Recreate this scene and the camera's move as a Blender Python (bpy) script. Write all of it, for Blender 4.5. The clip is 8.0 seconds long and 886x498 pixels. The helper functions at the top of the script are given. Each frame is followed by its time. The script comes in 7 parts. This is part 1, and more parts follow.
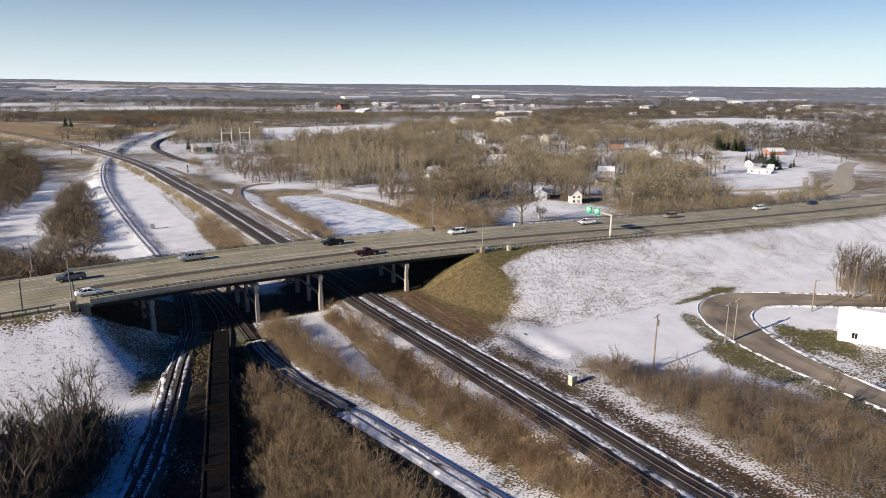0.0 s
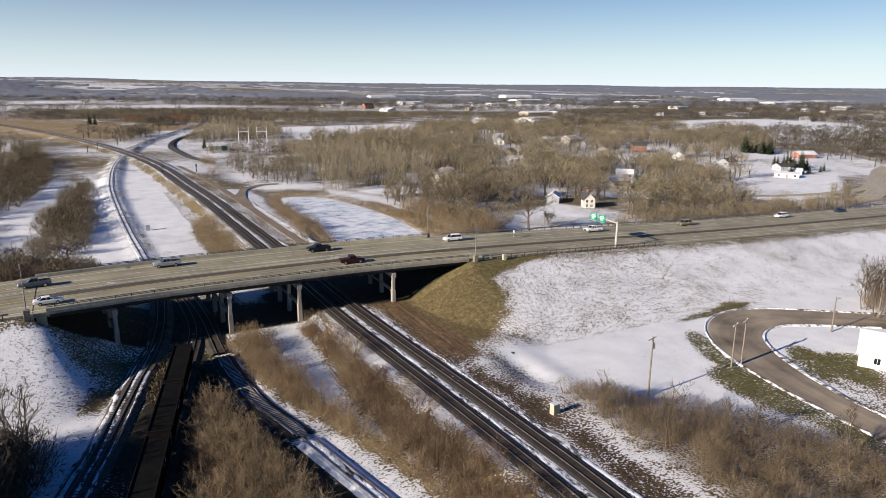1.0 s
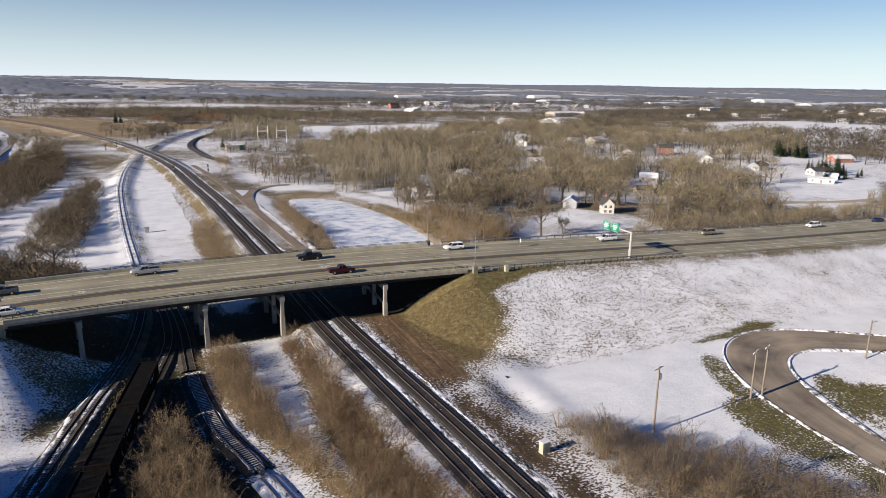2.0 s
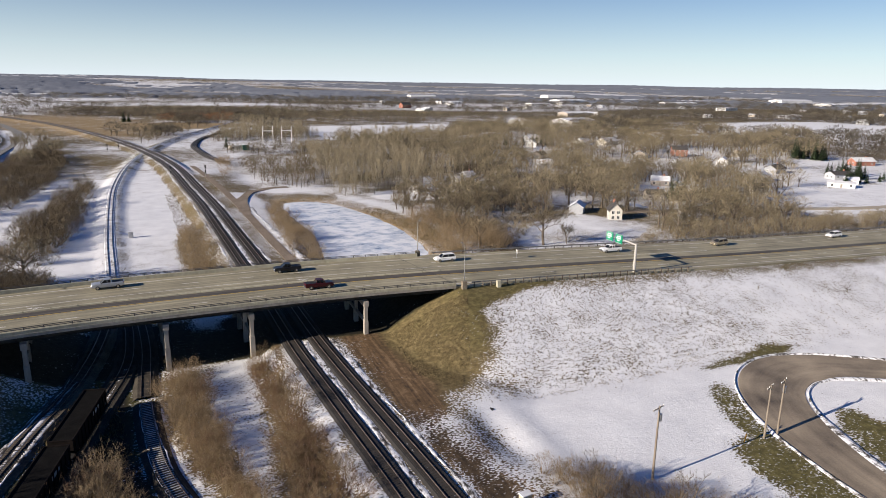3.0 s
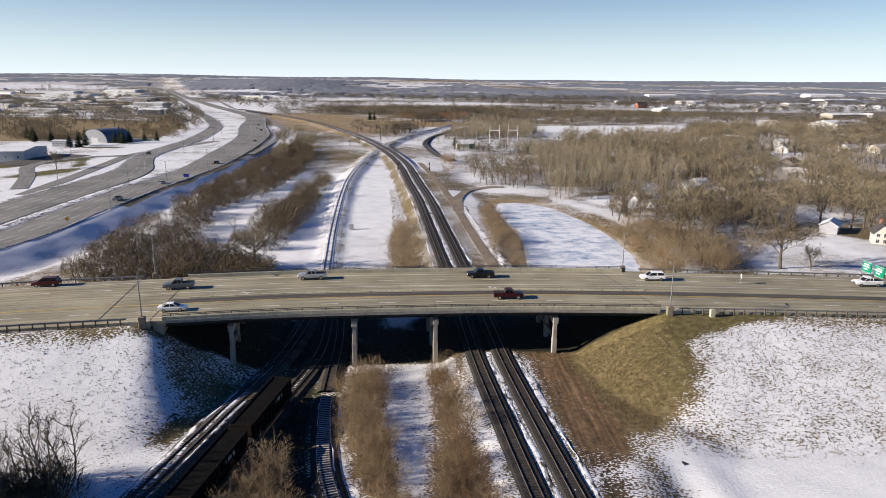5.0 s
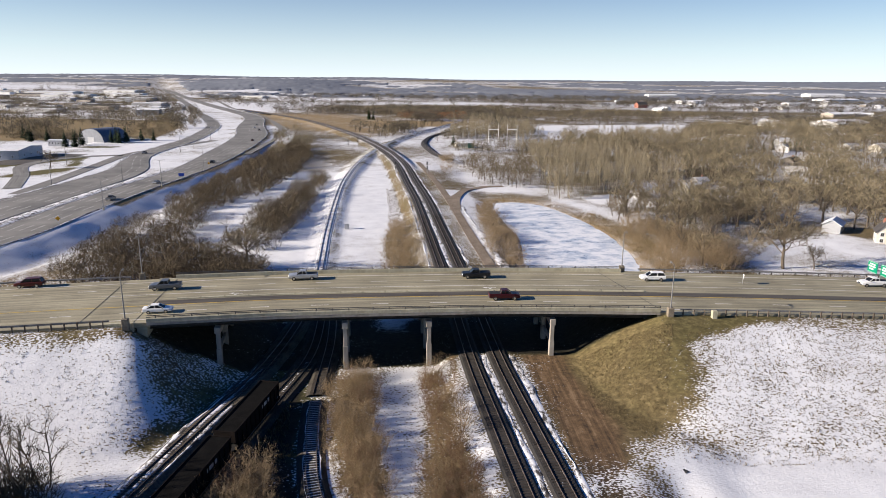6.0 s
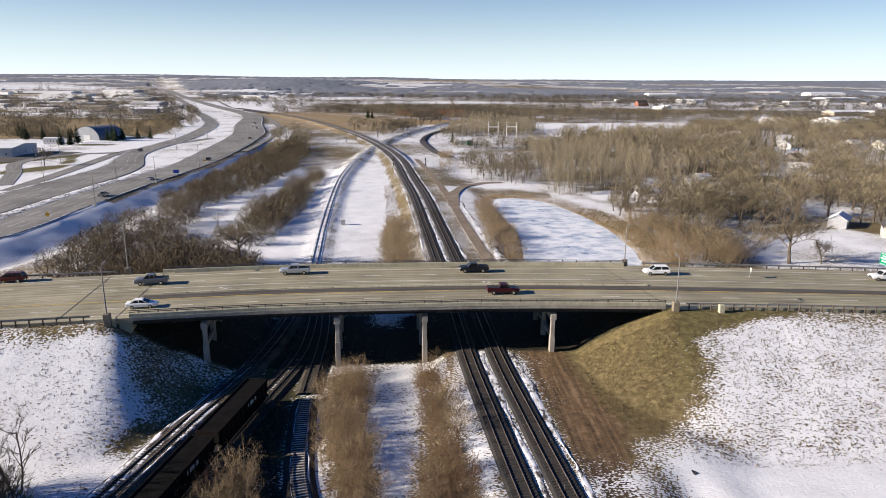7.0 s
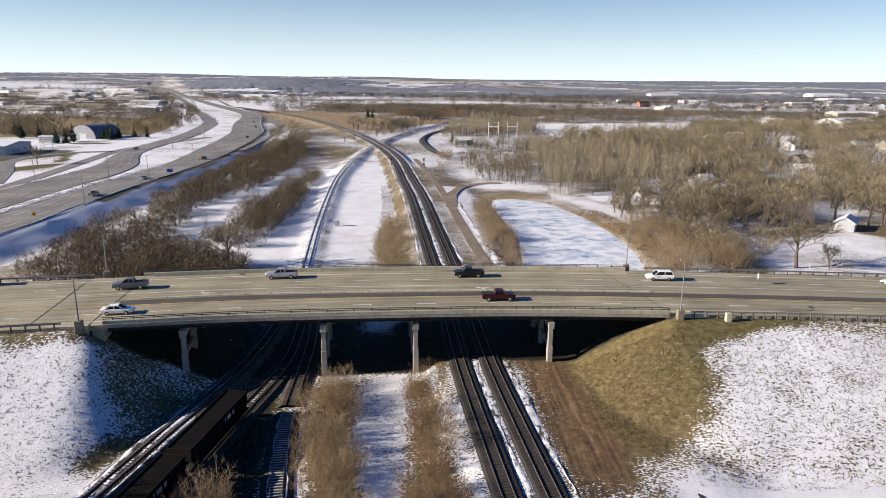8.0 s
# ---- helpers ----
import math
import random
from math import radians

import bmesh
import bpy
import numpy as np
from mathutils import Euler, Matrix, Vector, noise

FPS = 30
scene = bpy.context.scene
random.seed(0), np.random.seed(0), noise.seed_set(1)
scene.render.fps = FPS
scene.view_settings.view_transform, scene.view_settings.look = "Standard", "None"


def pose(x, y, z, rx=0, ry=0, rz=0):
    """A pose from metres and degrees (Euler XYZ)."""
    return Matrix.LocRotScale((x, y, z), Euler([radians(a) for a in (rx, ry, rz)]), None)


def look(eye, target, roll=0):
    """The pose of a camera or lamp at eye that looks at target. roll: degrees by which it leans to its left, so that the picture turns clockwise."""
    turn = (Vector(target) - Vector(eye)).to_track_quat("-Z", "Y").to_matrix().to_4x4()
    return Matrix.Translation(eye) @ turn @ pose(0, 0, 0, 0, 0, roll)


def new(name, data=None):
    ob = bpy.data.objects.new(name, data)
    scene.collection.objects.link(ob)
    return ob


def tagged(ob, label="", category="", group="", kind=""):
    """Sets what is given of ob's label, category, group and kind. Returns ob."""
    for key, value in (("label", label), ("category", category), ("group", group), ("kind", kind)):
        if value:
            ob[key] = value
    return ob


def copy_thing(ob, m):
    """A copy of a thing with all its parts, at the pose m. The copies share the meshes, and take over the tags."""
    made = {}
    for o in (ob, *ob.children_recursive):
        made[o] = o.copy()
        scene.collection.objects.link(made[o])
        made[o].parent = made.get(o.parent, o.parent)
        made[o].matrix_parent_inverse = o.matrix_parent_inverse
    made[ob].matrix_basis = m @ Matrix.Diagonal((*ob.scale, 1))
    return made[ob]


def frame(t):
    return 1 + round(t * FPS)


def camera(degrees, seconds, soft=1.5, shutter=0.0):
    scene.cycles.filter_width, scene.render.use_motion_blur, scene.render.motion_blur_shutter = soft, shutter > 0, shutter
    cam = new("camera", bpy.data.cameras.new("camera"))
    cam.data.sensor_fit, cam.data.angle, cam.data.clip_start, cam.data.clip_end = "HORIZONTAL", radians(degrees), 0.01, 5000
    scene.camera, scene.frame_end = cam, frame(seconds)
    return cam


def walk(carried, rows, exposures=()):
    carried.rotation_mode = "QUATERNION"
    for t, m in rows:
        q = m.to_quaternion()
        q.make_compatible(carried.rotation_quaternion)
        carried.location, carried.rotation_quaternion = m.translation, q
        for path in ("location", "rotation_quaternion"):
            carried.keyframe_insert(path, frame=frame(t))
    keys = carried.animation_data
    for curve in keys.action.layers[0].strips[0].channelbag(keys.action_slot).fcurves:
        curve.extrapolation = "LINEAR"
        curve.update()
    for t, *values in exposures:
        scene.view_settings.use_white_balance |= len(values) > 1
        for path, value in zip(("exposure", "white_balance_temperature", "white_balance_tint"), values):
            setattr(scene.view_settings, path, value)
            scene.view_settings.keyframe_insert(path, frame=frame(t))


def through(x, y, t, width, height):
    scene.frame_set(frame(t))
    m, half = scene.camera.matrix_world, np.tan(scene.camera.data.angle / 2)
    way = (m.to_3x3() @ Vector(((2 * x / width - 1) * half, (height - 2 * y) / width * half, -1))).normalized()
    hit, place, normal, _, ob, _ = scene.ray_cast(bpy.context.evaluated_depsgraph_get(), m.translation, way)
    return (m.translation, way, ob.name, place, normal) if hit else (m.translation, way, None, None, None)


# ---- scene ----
cam = camera(67.4, 8.0, soft=0.8)
PATH = [
    (0, (-42.498, -142.637, 50.366), (-41.601, -140.914, 49.893), 0.4),
    (0.5, (-36.19, -140.389, 50.327), (-35.332, -138.646, 49.853), 0.5),
    (1, (-30.296, -137.592, 50.208), (-29.47, -135.834, 49.733), 0.6),
    (1.5, (-24.784, -134.34, 49.904), (-23.996, -132.564, 49.429), 0.7),
    (3, (-9.946, -121.518, 50.065), (-9.232, -119.712, 49.587), 0.9),
    (3.5, (-6.425, -118.145, 50.323), (-5.707, -116.34, 49.844), 0.9),
    (4, (-4.703, -116.072, 50.486), (-4.29, -114.176, 50.003), 0.6),
    (4.5, (-2.873, -114.848, 50.138), (-2.766, -112.911, 49.652), 0.4),
    (4.7, (-2.76, -114.66, 50.12), (-2.695, -112.721, 49.633), 0.5),
    (5.8, (-1.239, -111.3, 49.45), (-1.178, -109.361, 48.964), 0.4),
    (6, (-1.197, -110.711, 49.11), (-1.135, -108.772, 48.624), 0.4),
    (6.5, (-0.786, -108.887, 47.838), (-0.723, -106.948, 47.351), 0.3),
    (7, (-0.388, -106.615, 46.707), (-0.326, -104.676, 46.221), 0.3),
    (7.5, (0.321, -103.924, 46.267), (0.382, -101.985, 45.781), 0.4),
    (8, (1.189, -101.038, 46.001), (1.248, -99.098, 45.515), 0.5),
]
walk(cam, [(t, look(eye, target, roll)) for t, eye, target, roll in PATH], [(0, 0.78, 6450, 7), (3.5, 0.74, 6450, 7), (4.0, 0.68, 6450, 7), (4.5, 0.79, 6450, 7), (6, 0.98, 6450, 7), (8, 1.01, 6450, 7)])

# ---- world, sun, exposure ----
SUN_EL, SHADOW_DIR = radians(20.5), Vector((1.0, 0.17, 0.0)).normalized()
world = bpy.data.worlds.new("sky")
scene.world = world
world.use_nodes = True
wn = world.node_tree.nodes
wl = world.node_tree.links
sky = wn.new("ShaderNodeTexSky")
sky.sky_type = "NISHITA"
sky.sun_disc = False
sky.sun_elevation = SUN_EL
sky.sun_rotation = math.atan2(-SHADOW_DIR.x, -SHADOW_DIR.y)
sky.altitude = 300
sky.air_density = 1.0
sky.dust_density = 0.3
sky.ozone_density = 4.0
wn["Background"].inputs["Strength"].default_value = 0.05
haze = wn.new("ShaderNodeHueSaturation")
haze.inputs["Saturation"].default_value = 1.3
haze.inputs["Hue"].default_value = 0.516
haze.inputs["Value"].default_value = 0.97
wl.new(sky.outputs[0], haze.inputs["Color"])
# pale haze that thickens towards the horizon
way = wn.new("ShaderNodeSeparateXYZ")
wl.new(wn.new("ShaderNodeTexCoord").outputs["Generated"], way.inputs[0])
low = wn.new("ShaderNodeMath")
low.operation, low.use_clamp = "SUBTRACT", True
low.inputs[0].default_value = 1.0
wl.new(way.outputs["Z"], low.inputs[1])
thick = wn.new("ShaderNodeMath")
thick.operation = "POWER"
thick.inputs[1].default_value = 10.0
wl.new(low.outputs[0], thick.inputs[0])
amount = wn.new("ShaderNodeMath")
amount.operation = "MULTIPLY"
amount.inputs[1].default_value = 0.7
wl.new(thick.outputs[0], amount.inputs[0])
veil = wn.new("ShaderNodeMix")
veil.data_type = "RGBA"
veil.inputs["B"].default_value = (12.2, 13.4, 15.2, 1.0)
wl.new(amount.outputs[0], veil.inputs["Factor"])
wl.new(haze.outputs[0], veil.inputs["A"])
wl.new(veil.outputs["Result"], wn["Background"].inputs["Color"])

sun = new("sun", bpy.data.lights.new("sun", "SUN"))
sun.data.energy, sun.data.angle, sun.data.color = 5.0, radians(0.5), (1.0, 0.86, 0.74)
sun.rotation_euler = Vector((SHADOW_DIR.x * math.cos(SUN_EL), SHADOW_DIR.y * math.cos(SUN_EL), -math.sin(SUN_EL))).to_track_quat("-Z", "Y").to_euler()
scene.view_settings.exposure = 0.0


# ---- mesh helpers ----
def mesh_data(name, V, F, mat=None, smooth=False):
    """A mesh from vertices and faces (arrays, or lists of tuples)."""
    me = bpy.data.meshes.new(name)
    if isinstance(F, np.ndarray):
        V = np.asarray(V, np.float32)
        k = F.shape[1]
        me.vertices.add(len(V))
        me.vertices.foreach_set("co", V.ravel())
        me.loops.add(F.size)
        me.loops.foreach_set("vertex_index", F.astype(np.int32).ravel())
        me.polygons.add(len(F))
        me.polygons.foreach_set("loop_start", np.arange(0, F.size, k, dtype=np.int32))
        me.update(calc_edges=True)
    else:
        me.from_pydata([tuple(float(c) for c in v) for v in V], [], F)
        me.update()
    if mat:
        me.materials.append(mat)
    if smooth:
        me.polygons.foreach_set("use_smooth", [True] * len(me.polygons))
    return me


def thing(name, me=None, label="", category="", group="", kind="", m=None):
    ob = new(name, me)
    if m is not None:
        ob.matrix_basis = m
    return tagged(ob, label, category, group, kind)


def part(name, data, mat=None, parent=None, label="", m=None):
    """A mesh part under a thing or a part; data: (V, F), a bmesh or a mesh."""
    if isinstance(data, tuple):
        data = mesh_data(name, data[0], data[1], mat)
    elif isinstance(data, bmesh.types.BMesh):
        me = bpy.data.meshes.new(name)
        data.to_mesh(me)
        data.free()
        if mat:
            me.materials.append(mat)
        data = me
    ob = new(name, data)
    ob.parent = parent
    if m is not None:
        ob.matrix_basis = m
    if label:
        ob["label"] = label
    return ob


class Geo:
    """Collects boxes, tubes and sweeps into one list of vertices and faces."""

    def __init__(self):
        self.V, self.F = [], []

    def add(self, V, F):
        n = len(self.V)
        self.V += [tuple(v) for v in V]
        self.F += [tuple(i + n for i in f) for f in F]
        return self

    def box(self, c, s, rz=0.0, bevel=0.0, taper=1.0):
        """A box of centre c and size s, with bevelled upright and top edges."""
        x, y, z = s[0] / 2, s[1] / 2, s[2] / 2
        co, si = math.cos(rz), math.sin(rz)
        rings = []
        if bevel:
            b = bevel
            for zz, k in ((-z, 0), (z - b, 0), (z, b)):
                t = taper if zz > -z else 1.0
                X, Y = (x - k) * t, (y - k) * t
                rings.append([(-X + b, -Y, zz), (X - b, -Y, zz), (X, -Y + b, zz), (X, Y - b, zz), (X - b, Y, zz), (-X + b, Y, zz), (-X, Y - b, zz), (-X, -Y + b, zz)])
        else:
            for zz in (-z, z):
                t = taper if zz > 0 else 1.0
                rings.append([(-x * t, -y * t, zz), (x * t, -y * t, zz), (x * t, y * t, zz), (-x * t, y * t, zz)])
        n = len(rings[0])
        V = [(c[0] + p[0] * co - p[1] * si, c[1] + p[0] * si + p[1] * co, c[2] + p[2]) for r in rings for p in r]
        F = [tuple(range(n - 1, -1, -1)), tuple(range((len(rings) - 1) * n, len(rings) * n))]
        for k in range(len(rings) - 1):
            F += [(k * n + i, k * n + (i + 1) % n, (k + 1) * n + (i + 1) % n, (k + 1) * n + i) for i in range(n)]
        return self.add(V, F)

    def tube(self, pts, radii, n=8, cap=True):
        """A round tube along points, with a radius at each."""
        pts = [Vector(p) for p in pts]
        if not hasattr(radii, "__len__"):
            radii = [radii] * len(pts)
        V, F = [], []
        up = Vector((0.13, 0.31, 0.94))
        for i, p in enumerate(pts):
            d = (pts[min(i + 1, len(pts) - 1)] - pts[max(i - 1, 0)]).normalized()
            a = d.cross(up if abs(d.dot(up)) < 0.95 else Vector((1, 0, 0))).normalized()
            b = d.cross(a)
            V += [p + (a * math.cos(2 * math.pi * k / n) + b * math.sin(2 * math.pi * k / n)) * radii[i] for k in range(n)]
        for i in range(len(pts) - 1):
            F += [(i * n + k, i * n + (k + 1) % n, (i + 1) * n + (k + 1) % n, (i + 1) * n + k) for k in range(n)]
        if cap:
            F += [tuple(range(n - 1, -1, -1)), tuple(range((len(pts) - 1) * n, len(pts) * n))]
        return self.add(V, F)

    def out(self):
        return self.V, self.F


def curve_points(ctrl, step):
    """A smooth line through the control points, sampled about every step metres."""
    P = [np.array(p, float) for p in ctrl]
    P = [2 * P[0] - P[1]] + P + [2 * P[-1] - P[-2]]
    out = []
    for i in range(1, len(P) - 2):
        a, b, c, d = P[i - 1], P[i], P[i + 1], P[i + 2]
        n = max(2, int(np.linalg.norm(c - b) / step))
        ta, tc = (c - a) / 2, (d - b) / 2
        la = np.linalg.norm(c - b)
        ta = ta * min(1, 2 * la / (np.linalg.norm(ta) * 2 + 1e-6))
        tc = tc * min(1, 2 * la / (np.linalg.norm(tc) * 2 + 1e-6))
        for u in np.arange(n) / n:
            out.append((2 * u**3 - 3 * u**2 + 1) * b + (u**3 - 2 * u**2 + u) * ta + (3 * u**2 - 2 * u**3) * c + (u**3 - u**2) * tc)
    out.append(P[-2])
    return np.array(out)


def normals_2d(P):
    d = np.gradient(P[:, :2], axis=0)
    d /= np.linalg.norm(d, axis=1)[:, None] + 1e-9
    return np.stack([-d[:, 1], d[:, 0]], 1)


def sweep(P, profile, z=None, closed=False, width=None):
    """Sweeps a cross-section [(sideways to the left, height), ...] along the line P (x, y or x, y, z)."""
    N = normals_2d(P)
    n, k = len(P), len(profile)
    Z = P[:, 2] if z is None and P.shape[1] > 2 else (z if z is not None else np.zeros(n))
    W = np.ones(n) if width is None else width
    V = np.zeros((n, k, 3))
    for j, (o, h) in enumerate(profile):
        V[:, j, :2] = P[:, :2] + N * (o * W)[:, None]
        V[:, j, 2] = Z + h
    idx = np.arange(n * k).reshape(n, k)
    cols = list(range(k - 1)) + ([k - 1] if closed else [])
    F = [(idx[i, (j + 1) % k], idx[i, j], idx[i + 1, j], idx[i + 1, (j + 1) % k]) for i in range(n - 1) for j in cols]
    F = [tuple(int(a) for a in f) for f in F]
    if closed:
        F += [tuple(int(a) for a in idx[0]), tuple(int(a) for a in idx[-1][::-1])]
    return V.reshape(-1, 3), F


# ---- materials ----
def material(name, rough=0.8, metal=0.0):
    m = bpy.data.materials.new(name)
    m.use_nodes = True
    b = m.node_tree.nodes["Principled BSDF"]
    b.inputs["Roughness"].default_value = rough
    b.inputs["Metallic"].default_value = metal
    return m, m.node_tree.nodes, m.node_tree.links, b


def rgb(c):
    return (c[0], c[1], c[2], 1.0)


def noise_node(N, L, scale, detail=4.0, rough=0.55, vec=None, stretch=None):
    if vec is None:
        vec = N.new("ShaderNodeNewGeometry").outputs["Position"]
    if stretch:
        mp = N.new("ShaderNodeMapping")
        mp.inputs["Scale"].default_value = stretch
        L.new(vec, mp.inputs["Vector"])
        vec = mp.outputs[0]
    t = N.new("ShaderNodeTexNoise")
    t.inputs["Scale"].default_value = scale
    t.inputs["Detail"].default_value = detail
    t.inputs["Roughness"].default_value = rough
    L.new(vec, t.inputs["Vector"])
    return t.outputs["Fac"]


def ramp(N, L, fac, stops):
    r = N.new("ShaderNodeValToRGB")
    e = r.color_ramp.elements
    while len(e) < len(stops):
        e.new(0.5)
    for k, (p, c) in enumerate(stops):
        e[k].position = p
        e[k].color = rgb(c) if hasattr(c, "__len__") else (c, c, c, 1)
    L.new(fac, r.inputs["Fac"])
    return r.outputs["Color"]


def mixed(N, L, fac, a, b, mode="MIX"):
    x = N.new("ShaderNodeMix")
    x.data_type = "RGBA"
    x.blend_type = mode
    for val, sock in ((fac, x.inputs["Factor"]), (a, x.inputs["A"]), (b, x.inputs["B"])):
        if hasattr(val, "is_linked"):
            L.new(val, sock)
        elif hasattr(val, "__len__"):
            sock.default_value = rgb(val)
        else:
            sock.default_value = val
    return x.outputs["Result"]


def maths(N, L, op, a, b=None, c=None, clamp=False):
    x = N.new("ShaderNodeMath")
    x.operation = op
    x.use_clamp = clamp
    for val, sock in zip((a, b, c), x.inputs):
        if val is None:
            continue
        if hasattr(val, "is_linked"):
            L.new(val, sock)
        else:
            sock.default_value = val
    return x.outputs[0]


def bump(N, L, bsdf, height, strength=0.4, dist=0.05):
    b = N.new("ShaderNodeBump")
    b.inputs["Strength"].default_value = strength
    b.inputs["Distance"].default_value = dist
    L.new(height, b.inputs["Height"])
    L.new(b.outputs[0], bsdf.inputs["Normal"])


def plain(name, c1, c2, scale=3.0, rough=0.8, metal=0.0, rand=0.0, bumps=0.0, stretch=None, big=None, spec=0.3):
    """Two colours mixed by grain and larger stains, with relief; rand varies it from object to object."""
    m, N, L, b = material(name, rough, metal)
    f = noise_node(N, L, scale, 5, 0.6, stretch=stretch)
    f2 = noise_node(N, L, big or scale * 0.13, 3, 0.5)
    f = maths(N, L, "ADD", maths(N, L, "MULTIPLY", f, 0.6), maths(N, L, "MULTIPLY", f2, 0.4))
    col = ramp(N, L, f, [(0.36, c1), (0.64, c2)])
    if rand:
        o = N.new("ShaderNodeObjectInfo").outputs["Random"]
        v = N.new("ShaderNodeHueSaturation")
        L.new(maths(N, L, "MULTIPLY_ADD", o, 2 * rand, 1 - rand), v.inputs["Value"])
        L.new(col, v.inputs["Color"])
        col = v.outputs[0]
    b.inputs["Specular IOR Level"].default_value = spec
    L.new(col, b.inputs["Base Color"])
    if bumps:
        bump(N, L, b, f, bumps, 0.05)
    return m


def twig_material(name, c1, c2, tone=True, through=0.0):
    """Twigs: colour varies from twig to twig and from tree to tree."""
    m, N, L, b = material(name, 0.85)
    g = N.new("ShaderNodeNewGeometry").outputs["Random Per Island"]
    col = ramp(N, L, g, [(0.0, c1), (1.0, c2)])
    o = N.new("ShaderNodeObjectInfo").outputs["Random"]
    val = maths(N, L, "MULTIPLY_ADD", o, 0.5, 0.75)
    if tone:
        a = N.new("ShaderNodeAttribute")
        a.attribute_name = "tone"
        val = maths(N, L, "ADD", 0.5, maths(N, L, "MULTIPLY", a.outputs["Fac"], 1.0))
    v = N.new("ShaderNodeHueSaturation")
    L.new(val, v.inputs["Value"])
    L.new(col, v.inputs["Color"])
    L.new(v.outputs[0], b.inputs["Base Color"])
    b.inputs["Specular IOR Level"].default_value = 0.15
    if through:
        # light seeps through the fine twigs
        t = N.new("ShaderNodeBsdfTranslucent")
        L.new(v.outputs[0], t.inputs["Color"])
        x = N.new("ShaderNodeMixShader")
        x.inputs[0].default_value = through
        L.new(b.outputs[0], x.inputs[1])
        L.new(t.outputs[0], x.inputs[2])
        L.new(x.outputs[0], N["Material Output"].inputs["Surface"])
    return m


def ground_material():
    """Snow over grass, reeds and soil; the land's cover comes from the mesh's attributes, its edges from noise."""
    m, N, L, b = material("snowy_ground", 0.85)

    def attr(n):
        a = N.new("ShaderNodeAttribute")
        a.attribute_name = n
        return a.outputs["Fac"]
    fine = noise_node(N, L, 1.1, 5, 0.65)
    mid = noise_node(N, L, 0.16, 4, 0.6)
    tuft = noise_node(N, L, 5.0, 3, 0.6, stretch=(0.5, 1.0, 1.0))
    grass = ramp(N, L, fine, [(0.3, (0.06, 0.047, 0.022)), (0.5, (0.125, 0.097, 0.047)), (0.7, (0.22, 0.172, 0.088))])
    green = ramp(N, L, fine, [(0.3, (0.036, 0.038, 0.010)), (0.5, (0.078, 0.075, 0.022)), (0.7, (0.142, 0.13, 0.044))])
    reed = ramp(N, L, fine, [(0.3, (0.22, 0.155, 0.08)), (0.7, (0.40, 0.30, 0.165))])
    rut = noise_node(N, L, 1.5, 4, 0.65, stretch=(1.0, 0.05, 1.0))
    rut = maths(N, L, "ADD", maths(N, L, "MULTIPLY", rut, 0.6), maths(N, L, "MULTIPLY", fine, 0.4))
    soil = ramp(N, L, rut, [(0.36, (0.04, 0.029, 0.019)), (0.5, (0.125, 0.08, 0.042)), (0.64, (0.235, 0.16, 0.092))])
    col = mixed(N, L, attr("green"), grass, green)
    col = mixed(N, L, attr("reed"), col, reed)
    col = mixed(N, L, attr("soil"), col, soil)
    # near-black ground: painted shade under bridge, train and woods, plus dark mud
    coal_shade = ramp(N, L, fine, [(0.35, (0.006, 0.0055, 0.005)), (0.65, (0.022, 0.019, 0.016))])
    col = mixed(N, L, attr("coal_shade"), col, coal_shade)
    wide = noise_node(N, L, 0.035, 3, 0.55)
    s = maths(N, L, "ADD", attr("snow"), maths(N, L, "MULTIPLY_ADD", mid, 0.85, -0.425))
    s = maths(N, L, "ADD", s, maths(N, L, "MULTIPLY_ADD", wide, 0.8, -0.4))
    s = maths(N, L, "ADD", s, maths(N, L, "MULTIPLY_ADD", tuft, 1.0, -0.5))
    speck = noise_node(N, L, 3.5, 2, 0.5, stretch=(0.72, 1.0, 1.0))
    s = maths(N, L, "ADD", s, maths(N, L, "MULTIPLY_ADD", speck, 2.3, -1.15))
    s = maths(N, L, "MULTIPLY_ADD", s, 5.0, -2.0, clamp=True)
    snow = ramp(N, L, mid, [(0.3, (0.63, 0.64, 0.66)), (0.7, (0.76, 0.77, 0.78))])
    L.new(mixed(N, L, s, col, snow), b.inputs["Base Color"])
    hgt = maths(N, L, "ADD", maths(N, L, "MULTIPLY", s, 0.4), maths(N, L, "ADD", fine, tuft))
    bump(N, L, b, hgt, 0.5, 0.12)
    b.inputs["Specular IOR Level"].default_value = 0.2
    return m


def road_material(name, c1, c2, blot=0.25, axis=(0.02, 1.0, 1.0)):
    """Worn paving with wheel streaks along the lanes, from the mesh's own lane coordinates."""
    m, N, L, b = material(name, 0.75)
    uv = N.new("ShaderNodeAttribute")
    uv.attribute_name = "lane"
    v = uv.outputs["Vector"]
    st = noise_node(N, L, 1.3, 4, 0.6, vec=v, stretch=axis)
    gr = noise_node(N, L, 4.0, 5, 0.7)
    big = noise_node(N, L, 0.12, 3, 0.5)
    f = maths(N, L, "ADD", maths(N, L, "MULTIPLY", st, 0.8 - blot), maths(N, L, "ADD", maths(N, L, "MULTIPLY", gr, 0.2), maths(N, L, "MULTIPLY", big, blot)))
    L.new(ramp(N, L, f, [(0.35, c1), (0.65, c2)]), b.inputs["Base Color"])
    bump(N, L, b, gr, 0.15, 0.02)
    return m


